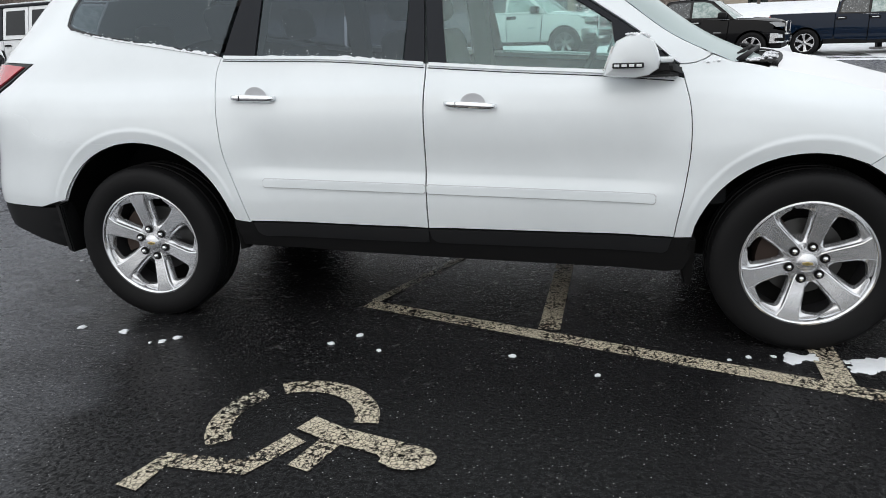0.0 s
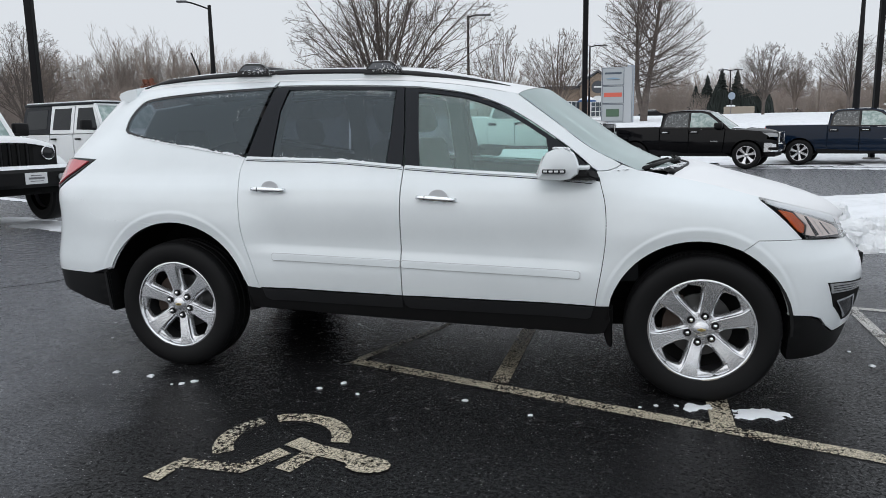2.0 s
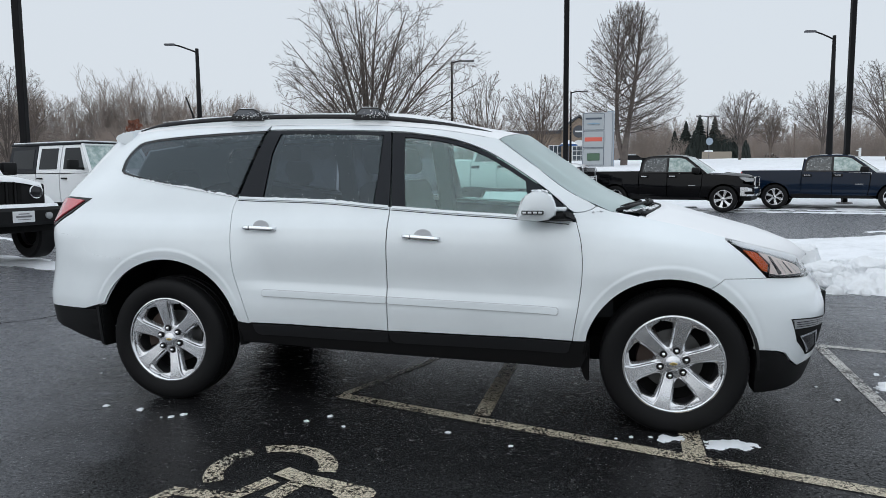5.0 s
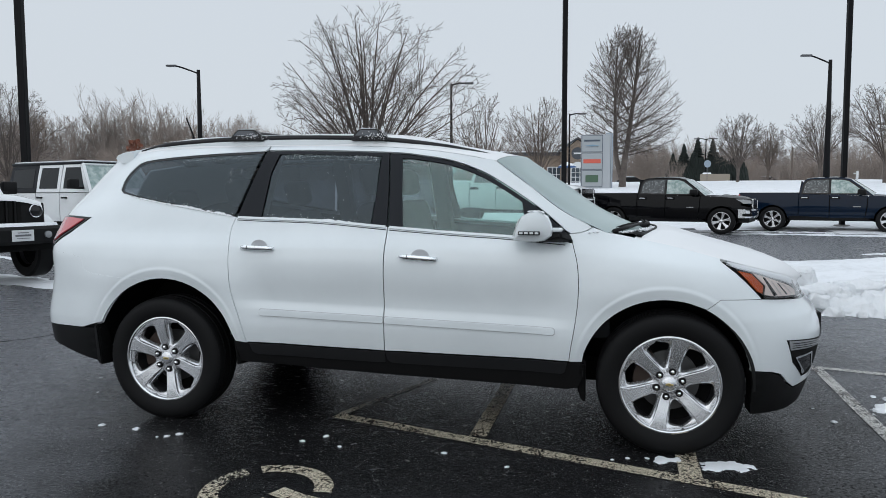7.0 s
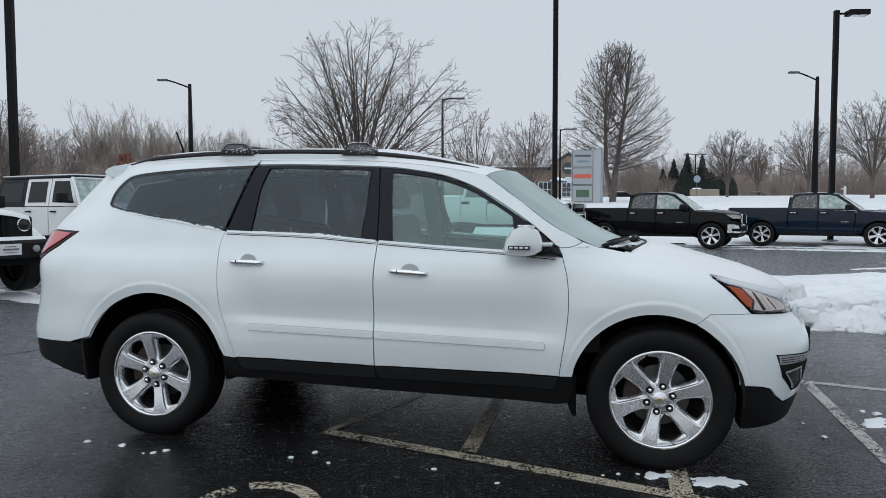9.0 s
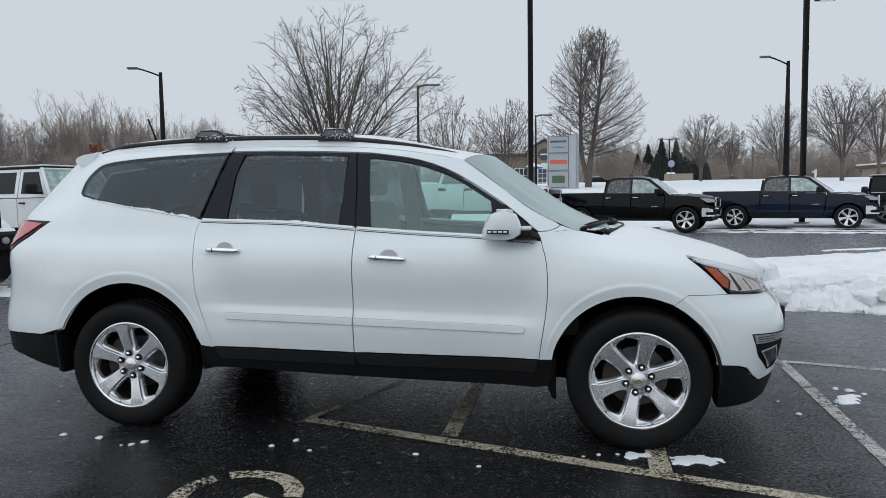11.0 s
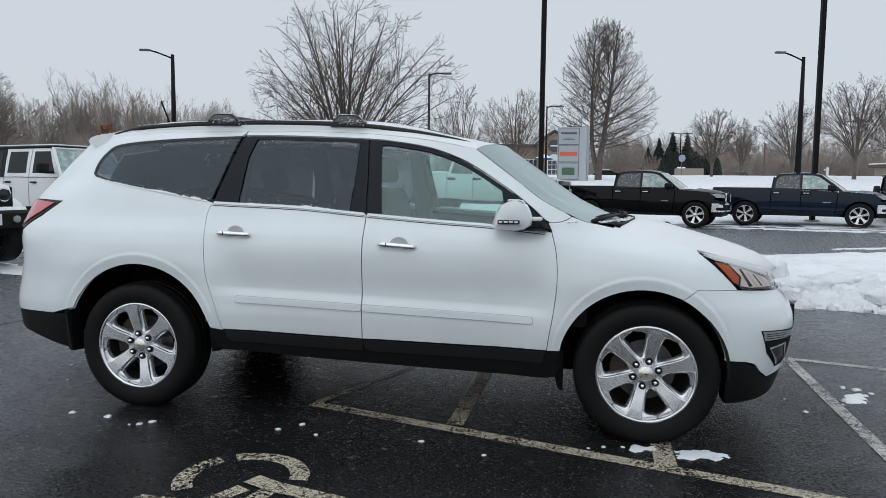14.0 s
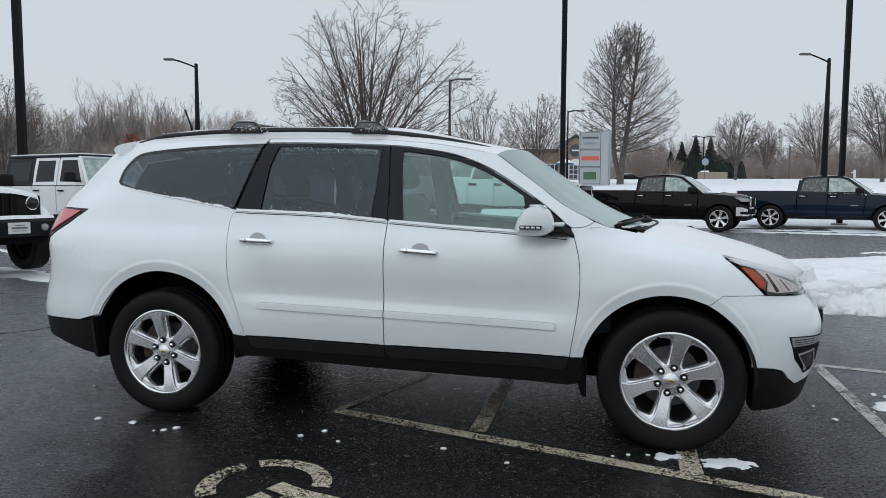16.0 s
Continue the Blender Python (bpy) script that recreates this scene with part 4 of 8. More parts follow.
        # black wheel-arch end pieces and mud flaps
        for fx0, fx1, zt, zb in ((0.985, 1.085, 0.48, 0.228), (-2.01, -1.955, 0.585, 0.31)):
            w0 = 0.905 if fx0 > 0 else 0.94
            bm = loft([[(fx0, side * (w0 - 0.03), zt), (fx1 - 0.012, side * (w0 - 0.03), zt), (fx1 - 0.012, side * (w0 + (0.07 if fx0 < 0 else 0.075)), zt), (fx0, side * (w0 + 0.05), zt)],
                       [(fx0 + (0.062 if fx0 > 0 else 0.005), side * (w0 - 0.13), zb), (fx1 - 0.02, side * (w0 - 0.13), zb), (fx1 - 0.012, side * (w0 + (0.03 if fx0 < 0 else -0.01)), zb + 0.01), (fx0 + (0.06 if fx0 > 0 else 0.0), side * (w0 + (0.02 if fx0 < 0 else -0.02)), zb + 0.02)]])
            bmesh.ops.bevel(bm, geom=bm.edges[:], offset=0.008, segments=2, affect='EDGES')
            part("mud_flap", bm, M_black, car, "black rubber mud flap", smooth=True, angle=40)
        # moulding strip along the doors
        for dd, (x0, x1) in ((d1, (-0.855, B_SEAM - 0.004)), (d2, (B_SEAM + 0.004, 0.902))):
            zc = lambda x: 0.700 + (0.650 - 0.700) * (x + 0.855) / 1.757
            hh = 0.019
            def band(h, c, e):
                a, b = x0 - e, x1 + e
                return ([(a, zc(a) + h - c), (a, zc(a) - h + c), (a + c, zc(a) - h)] + [(x, zc(x) - h) for x in np.linspace(a, b, 7)[1:-1]] + [(b - c, zc(b) - h), (b, zc(b) - h + c), (b, zc(b) + h - c), (b - c, zc(b) + h)]
                        + [(x, zc(x) + h) for x in np.linspace(b, a, 7)[1:-1]] + [(a + c, zc(a) + h)])
            panel("moulding", band(hh, 0.009, 0.0), M_paint, dd, gap=0.0, off=0.008, depth=0.012, step=0.02, side=side)
            # wider grey strip beneath, painting a thin shadow line round the moulding
            panel("edge_shade", band(hh + 0.0035, 0.009, 0.003), M_recess_shade, dd, gap=0.0, off=0.0022, depth=0.006, step=0.02, side=side, label="grey strip painted as the moulding's shadow line")
        # handles
        for dd, x0, x1, z0, z1 in ((d1, -0.985, -0.765, 1.090, 1.083), (d2, 0.015, 0.243, 1.050, 1.036)):
            pull_handle(dd, x0, x1, z0, z1, side)
        # dark inner side, seen through the gaps and from inside
        wall = ([(-1.02, 0.40)] + [p for p in arc(RA[0], RA[1], RA[2] + 0.05, 5, 175)] + [(-2.0, 0.40), (-2.45, 0.45), (-2.52, 0.9), (-2.45, 1.2), (-2.30, 1.3), (-2.15, 1.35), (-2.0, 1.37)]
                + [(x, z - 0.02) for x, z in seg(BELT, -1.9, 0.98, 20)] + [(1.2, 1.12), (1.7, 1.03), (2.1, 0.92), (2.2, 0.7), (2.2, 0.4), (2.0, 0.30), (1.95, 0.40)]
                + [p for p in arc(FA[0], FA[1], FA[2] + 0.05, 5, 175)] + [(1.03, 0.36)])
        panel("inner_side", wall, M_inner, car, gap=0, off=-0.035, depth=0, step=0.09, side=side)
        # lining of the pillars, closing the cabin between the doors
        for (xa, za, wa), (xb, zb, wb) in (((-0.10, 0.55, 0.16), (-0.13, 1.66, 0.13)), ((-0.99, 0.55, 0.16), (-0.925, 1.68, 0.14))):
            rings = []
            for k in range(7):
                q = k / 6
                x, z, w = xa + (xb - xa) * q, za + (zb - za) * q, wa + (wb - wa) * q
                yo = half_width(x, z) - 0.045
                rings.append([(x - w / 2, side * yo, z), (x + w / 2, side * yo, z), (x + w / 2 - 0.02, side * (yo - 0.05), z), (x - w / 2 + 0.02, side * (yo - 0.05), z)])
            part("pillar_lining", loft(rings), M_lining_dark, car, "grey pillar lining", smooth=True, angle=40)
        # wheel wells
        for ax, az, ar in ARCHES:
            rings = []
            for yy in (0.975, 0.93, 0.50):
                rr = ar - 0.004 if yy > 0.95 else ar + 0.02
                rings.append([(ax + rr * math.cos(radians(a)), side * yy, az + rr * math.sin(radians(a))) for a in range(-4, 185, 7)])
            rings.append([(ax + 0.02 * math.cos(radians(a)), side * 0.50, az + 0.02 * math.sin(radians(a))) for a in range(-4, 185, 7)])
            part("wheel_well", loft(rings, False, False), M_dark, car, smooth=True, angle=40)
        mirror(car, side)

    # roof
    rings = []
    for x in np.linspace(-2.19, 0.535, 40):
        ze = ROOF_EDGE(x)
        Y = half_width(x, min(ze, 1.715))
        if x > 0.3:
            Y -= 0.0
        h = 0.105 - 0.055 * smooth01(-0.2, 0.53, x) - 0.05 * smooth01(-1.6, -2.19, x)
        ring = []
        for k in range(33):
            th = math.pi * k / 32
            c = math.cos(th)
            yy = Y * math.copysign(abs(c) ** 0.9, c)
            xx = x + 0.10 * (1 - abs(c) ** 2) * smooth01(0.2, 0.535, x) - 0.09 * (1 - c * c) * smooth01(-1.9, -2.19, x)
            ring.append((xx, -yy, ze + h * (1 - abs(c) ** 3.0) ** 0.75))
        rings.append(ring)
    part("roof", loft(rings, False, False), M_roof, car, "white roof dusted with snow", smooth=True, angle=60)
    inner = [[(x, y * 0.97, z - 0.03) for x, y, z in r] for r in rings]
    part("headliner", loft(inner, False, False), M_lining, car, smooth=True)
    # spoiler at the roof's rear edge
    sp = []
    for k in range(25):
        v = -1 + 2 * k / 24
        y = 0.565 * v
        xr = -2.115 - 0.05 * (1 - v * v)
        zt = 1.692 + 0.045 * (1 - abs(v) ** 2.5)
        x0 = -1.98
        sp.append([(x0, y, zt + 0.012), (xr + 0.06, y, zt + 0.002), (xr + 0.015, y, zt - 0.014), (xr, y, zt - 0.034), (xr + 0.012, y, zt - 0.060), (xr + 0.09, y, zt - 0.075), (x0, y, zt - 0.05)])
    part("spoiler", loft(sp), M_paint, car, "white roof spoiler", smooth=True, angle=35)
    # hood
    rings = []
    xs_h = list(np.linspace(1.325, 2.31, 30))
    for x in xs_h:
        ze = HOOD_EDGE(x)
        Y = half_width(x, ze)
        t = (x - 1.235) / 1.075
        h = 0.088 * (1 - 0.35 * t) * smooth01(1.15, 1.62, x)
        fwd = 0.06 * smooth01(1.7, 2.31, x)
        back = 0.165 * (1 - smooth01(1.235, 1.62, x))
        ring = []
        for k in range(33):
            th = math.pi * k / 32
            c = math.cos(th)
            yy = Y * math.copysign(abs(c) ** 0.85, c)
            q = 1 - (yy / Y) ** 2
            bump = 0.012 * math.exp(-((abs(yy) / Y - 0.62) / 0.10) ** 2) * smooth01(1.3, 1.6, x)
            ring.append((x + fwd * q + back * q, -yy, ze + h * (1 - abs(c) ** 3.2) ** 0.8 + bump - 0.012 * fwd * q - (0.055 * q * smooth01(2.1, 2.31, x))))
        # a flange under the fender's edge
        lo, hi = ring[0], ring[-1]
        ring = [(lo[0], lo[1] * 0.985, lo[2] - 0.05), (lo[0], lo[1] * 0.995, lo[2] - 0.012)] + ring + [(hi[0], hi[1] * 0.995, hi[2] - 0.012), (hi[0], hi[1] * 0.985, hi[2] - 0.05)]
        rings.append(ring)
    part("hood", loft(rings, False, False), M_hood, car, "white hood with thin snow", smooth=True, angle=60)
    # windscreen and cowl
    ws = []
    for x, z in WS_EDGE:
        Y = half_width(x, z) - 0.003
        b = 0.11 + 0.13 * (1.6 - z) / 0.41
        ws.append([(x + b * (1 - (v * v)), Y * v, z + (0.002 + 0.047 * (1 - abs(v) ** 3) ** 0.75) * max(0.0, (z - 1.189) / 0.41) ** 1.5 - 0.012 * (1 - v * v) * (1.6 - z) / 0.41) for v in np.linspace(-1, 1, 25)])
    part("windscreen", loft(ws, False, False), M_frosted, car, "greenish windscreen under thin frost", smooth=True)
    cow = []
    for v in np.linspace(-0.98, 0.98, 25):
        q = 1 - v * v
        cow.append([(1.13 + 0.235 * q, 0.87 * v, 1.176), (1.20 + 0.235 * q, 0.86 * v, 1.186 - 0.004 * q), (1.31 + 0.22 * q, 0.82 * v, 1.182), (1.40 + 0.22 * q, 0.81 * v, 1.135)])
    part("cowl", loft(cow, False, False), M_dark, car, "black cowl panel", smooth=True)
    for pts in ([(1.215, -0.80, 1.192), (1.30, -0.52, 1.208), (1.395, -0.12, 1.214)], [(1.40, -0.06, 1.192), (1.45, 0.16, 1.205), (1.45, 0.50, 1.208)]):
        arm = part("wiper", tube(pts, [0.015, 0.011, 0.008], 6), M_black, car, "black wiper arm", smooth=True)
        part("blade", tube([(x - 0.028, y + 0.03, z + 0.004) for x, y, z in pts], [0.007, 0.009, 0.007], 6), M_dark, arm, smooth=True)
    part("cowl_edge", tube([(1.335 + 0.15 * (1 - (y / 0.83) ** 2), y, 1.172 + 0.018 * (1 - (y / 0.83) ** 2)) for y in np.linspace(-0.80, 0.80, 25)], [0.009] * 25, 6), M_black, car, "black rubber lip behind the hood", smooth=True)
    # bumper face between the sides, license holder
    part("plate_holder", box(0.03, 0.30, 0.15, (2.450, 0.0, 0.60), 0.006), M_black, car, "black license plate holder")
    part("floor_pan", box(1.9, 1.60, 0.12, (0.0, 0, 0.42), 0.03), M_dark, car)
    part("underbody", box(4.0, 1.16, 0.16, (-0.05, 0, 0.36), 0.04), M_dark, car)
    part("axle_beam", join(moved(revolve([(0.001, -0.8), (0.045, -0.8), (0.045, 0.8), (0.001, 0.8)], 12), pose(-1.51, 0, 0.36)), box(0.5, 0.9, 0.12, (-1.5, 0, 0.32), 0.03)), M_dark, car)
    part("muffler", moved(revolve([(0.001, -0.35), (0.09, -0.33), (0.10, 0.33), (0.001, 0.35)], 16), pose(-2.1, 0.2, 0.30)), M_dark, car)
    roof_gear(car)
    interior(car)
    for x, phase, steer in ((-AXLE - 0.008, 40, 0), (AXLE + 0.005, 17, 0)):
        for side in (-1, 1):
            w = wheel(car, phase)
            w.matrix_basis = pose(x, side * 0.855, 0.3805, 0, 0, 0 if side < 0 else 180)
    return car


def pull_handle(door, x0, x1, z0, z1, side):
    """A chrome pull over a shallow round cup."""
    xm, zm = (x0 + x1) / 2 + 0.01, (z0 + z1) / 2
    y = -half_width(xm, zm)
    # cup rim, nearly flat; its grey colour stands in for the hollow's shade
    rings = []
    for r, d in ((0.054, 0.0012), (0.050, 0.0024), (0.044, 0.0016), (0.001, 0.0015)):
        rings.append([(xm + r * math.cos(a), side * (-y + d), zm + 0.006 + 0.80 * r * math.sin(a)) for a in np.linspace(0, 2 * math.pi, 28, endpoint=False)])
    part("cup", loft(rings, True, False), M_recess_shade, door, "flat handle cup coloured grey for its shade", smooth=True)
    pts, n = [], 15
    rings = []
    for k in range(n):
        t = k / (n - 1)
        x = x0 + (x1 - x0) * t
        z = z0 + (z1 - z0) * t
        lift = 0.034 * min(1, 1.9 * min(t, 1 - t) ** 0.5 + 0.42)
        hz = 0.0155 * min(1.0, 0.60 + 2.2 * min(t, 1 - t))
        yb = half_width(x, z)
        rings.append([(x, side * (yb + lift - 0.012 + 0.012 * math.cos(a)), z + hz * math.sin(a)) for a in np.linspace(0, 2 * math.pi, 12, endpoint=False)])
    part("handle", loft(rings), M_chrome_soft, door, "chrome door handle", smooth=True, angle=50)
    xk = x0 + 0.24 * (x1 - x0)
    zk = z0 + 0.24 * (z1 - z0)
    part("lock_seam", box(0.0025, 0.006, 0.024, (xk, side * (half_width(xk, zk) + 0.0335), zk), 0.0), M_trim, door, "dark seam of the lock cover")
    for xx in (x0 + 0.02, x1 - 0.02):
        zz = z0 + (z1 - z0) * (xx - x0) / (x1 - x0)
        part("mount", box(0.03, 0.03, 0.022, (xx, side * (half_width(xx, zz) + 0.008), zz), 0.006), M_chrome_soft, door)


def mirror(car, side):
    """Wing mirror: white shell, black foot, indicator strip."""
    y0 = side * 1.000
    edge = [(0.678, 1.154), (0.694, 1.222), (0.723, 1.284), (0.775, 1.310), (0.818, 1.312), (0.865, 1.284), (0.882, 1.250), (0.894, 1.208), (0.887, 1.176), (0.851, 1.152), (0.803, 1.143), (0.708, 1.147)]
    cx, cz = 0.785, 1.222
    rings = [[(cx + (x - cx) * k, y0 + side * y, cz + (z - cz) * k) for x, z in edge] for y, k in ((-0.076, 0.72), (-0.066, 0.86), (-0.03, 0.985), (0.012, 1.0), (0.034, 0.975), (0.046, 0.925))]
    shell = loft(rings, True, False)
    sv, n = list(shell.verts), len(edge)
    peak = shell.verts.new((0.775, y0 + side * 0.080, 1.235))
    for k in range(n):
        shell.faces.new((sv[5 * n + k], sv[5 * n + (k + 1) % n], peak))
    shell.faces.new([sv[k] for k in range(n)])
    bmesh.ops.recalc_face_normals(shell, faces=shell.faces[:])
    m1 = part("wing_mirror", shell, M_paint, car, "white wing mirror", smooth=True, angle=22)
    part("arm", box(0.062, 0.10, 0.022, (0.912, side * 0.955, 1.208), 0.008), M_paint, m1, "white arm cover")
    foot = loft([[(0.80, side * 0.90, 1.135), (0.99, side * 0.90, 1.135), (0.985, side * 0.90, 1.185), (0.82, side * 0.90, 1.18)],
                 [(0.80, side * 0.95, 1.14), (0.975, side * 0.955, 1.145), (0.965, side * 0.955, 1.19), (0.82, side * 0.95, 1.185)],
                 [(0.82, side * 1.01, 1.15), (0.94, side * 1.01, 1.16), (0.93, side * 1.01, 1.20), (0.83, side * 1.0, 1.20)]])
    bmesh.ops.bevel(foot, geom=foot.edges[:], offset=0.012, segments=2, affect='EDGES')
    part("foot", foot, M_black, m1, "black mirror foot", smooth=True, angle=40)
    part("indicator", box(0.118, 0.05, 0.021, (0.770, y0 + side * 0.054, 1.194), 0.004), M_lens_dark, m1, "clear indicator strip")
    for k in range(4):
        part("bulb", box(0.020, 0.006, 0.010, (0.727 + 0.028 * k, y0 + side * 0.0785, 1.194), 0.002), M_lens, m1)
    part("glass", moved(box(0.006, 0.10, 0.10, (0, 0, 0), 0.002), pose(0.694, y0 - side * 0.02, 1.220, 0, 19, 0)), M_mirror, m1, "mirror glass")


rail_top = curve1([-1.95, -1.75, -1.3, -0.9, -0.42, -0.1, 0.12, 0.31, 0.43, 0.53], [1.715, 1.748, 1.772, 1.778, 1.768, 1.746, 1.716, 1.683, 1.657, 1.630])


def roof_gear(car):
    rz = rail_top
    ry = curve1([-1.95, -1.5, -0.5, 0.1, 0.53], [0.515, 0.55, 0.56, 0.555, 0.53])
    for side in (-1, 1):
        rings = []
        for k, x in enumerate(np.linspace(-1.95, 0.53, 36)):
            t = k / 35
            s = min(1.0, 0.25 + 9 * t, 0.55 + 14 * (1 - t))
            y, z = side * ry(x), rz(x)
            rings.append([(x, y + 0.018 * s * math.cos(a), z - 0.008 + 0.0175 * s * math.sin(a)) for a in np.linspace(0, 2 * math.pi, 10, endpoint=False)])
        part("roof_rail", loft(rings), M_rail, car, "black roof rail", smooth=True, angle=50)
        part("rail_base", loft([[(x, side * (ry(x) + dy), rz(x) + dz) for dy, dz in ((-0.012, -0.014), (0.012, -0.014), (0.020, -0.070), (-0.020, -0.070))] for x in np.linspace(-1.9, 0.50, 30)]), M_paint, car, "white rail base")
    for x in (-1.125, -0.285):
        rings = []
        for y in np.linspace(-0.5, 0.5, 15):
            z = rz(x) + 0.035 + 0.012 * (1 - (y / 0.5) ** 2)
            rings.append([(x + 0.035 * math.cos(a), y, z + 0.012 * math.sin(a)) for a in np.linspace(0, 2 * math.pi, 10, endpoint=False)])
        bar = part("cross_bar", loft(rings), M_rail, car, "black cross bar", smooth=True)
        for side in (-1, 1):
            z, y = rz(x), side * ry(x)
            ft = loft([[(x - 0.125, y - 0.035, z - 0.02), (x + 0.125, y - 0.035, z - 0.025), (x + 0.125, y + 0.035, z - 0.025), (x - 0.125, y + 0.035, z - 0.02)],
                       [(x - 0.105, y - 0.034, z + 0.015), (x + 0.11, y - 0.034, z + 0.008), (x + 0.11, y + 0.034, z + 0.008), (x - 0.105, y + 0.034, z + 0.015)],
                       [(x - 0.062, y - 0.028, z + 0.056), (x + 0.052, y - 0.028, z + 0.052), (x + 0.052, y + 0.028, z + 0.052), (x - 0.062, y + 0.028, z + 0.056)]])
            bmesh.ops.bevel(ft, geom=ft.edges[:], offset=0.008, segments=2, affect='EDGES')
            part("clamp", ft, M_rail, bar, "black clamp foot", smooth=True, angle=40)
            plate = loft([[(x - 0.088, y + side * 0.0365, z + 0.012), (x + 0.092, y + side * 0.0365, z + 0.006), (x + 0.092, y + side * 0.0395, z + 0.006), (x - 0.088, y + side * 0.0395, z + 0.012)],
                          [(x - 0.055, y + side * 0.0295, z + 0.046), (x + 0.047, y + side * 0.0295, z + 0.042), (x + 0.047, y + side * 0.0325, z + 0.042), (x - 0.055, y + side * 0.0325, z + 0.046)]])
            part("cover", plate, M_cover, bar, "grey clamp cover")
    ant = tube([(-1.86, 0.0, 1.80), (-1.875, 0.0, 1.86), (-1.925, 0.0, 1.985)], [0.012, 0.007, 0.006], 8)
    part("antenna", join(ant, box(0.10, 0.04, 0.03, (-1.85, 0, 1.80), 0.01)), M_black, car, "short black antenna", smooth=True)


def seat(parent, x, y, w, high=0.62):
    base = box(0.52, w, 0.20, (x + 0.22, y, 0.66), 0.06, 3)
    part("seat", base, M_seat, parent, "grey seat cushion", smooth=True, angle=50)
    back = box(0.16, w, high, (0, 0, high / 2), 0.06, 3)
    moved(back, pose(x - 0.05, y, 0.70, 0, -16, 0))
    part("backrest", back, M_seat, parent, "grey seat back", smooth=True, angle=50)
    hr = moved(box(0.12, 0.30, 0.19, (0, 0, high + 0.14), 0.05, 3), pose(x - 0.05, y, 0.70, 0, -14, 0))
    part("headrest", hr, M_seat, parent, "grey headrest", smooth=True, angle=50)


def interior(car):
    """Dark cabin: floor, dash, wheel, three rows of seats."""
    part("cabin_floor", box(3.3, 0.96, 0.10, (-0.6, 0, 0.47), 0.02), M_inner, car)
    for y in (-0.40, 0.40):
        seat(car, -0.06, y, 0.54, 0.68)
    for y in (-0.45, 0.45):
        seat(car, -1.0, y, 0.52, 0.60)
    seat(car, -1.75, 0.0, 0.90, 0.52)
    dash = loft([[(x, y, z) for x, z in ((0.62, 0.80), (0.66, 1.02), (0.74, 1.09), (1.00, 1.13), (1.18, 1.15), (1.20, 0.60), (0.70, 0.55))] for y in np.linspace(-0.82, 0.82, 9)])
    part("dashboard", dash, M_inner, car, "dark dashboard", smooth=True, angle=40)
    bm = bmesh.new()
    ring = []
    for i in range(32):
        a = 2 * math.pi * i / 32
        ring.append([((0.185 + 0.016 * math.cos(b)) * math.cos(a), (0.185 + 0.016 * math.cos(b)) * math.sin(a), 0.016 * math.sin(b)) for b in np.linspace(0, 2 * math.pi, 8, endpoint=False)])
    ring.append(ring[0])
    bm.free()
    sw = loft(ring, True, False)
    sw = join(sw, box(0.34, 0.05, 0.02, (0, 0, -0.01), 0.008), moved(revolve([(0.001, -0.02), (0.07, -0.02), (0.06, 0.015), (0.001, 0.02)], 20, 'Z'), pose(0, 0, 0)))
    moved(sw, pose(0.52, 0.40, 1.03, 0, -62, 0))
    part("steering_wheel", sw, M_inner, car, "dark steering wheel", smooth=True, angle=50)


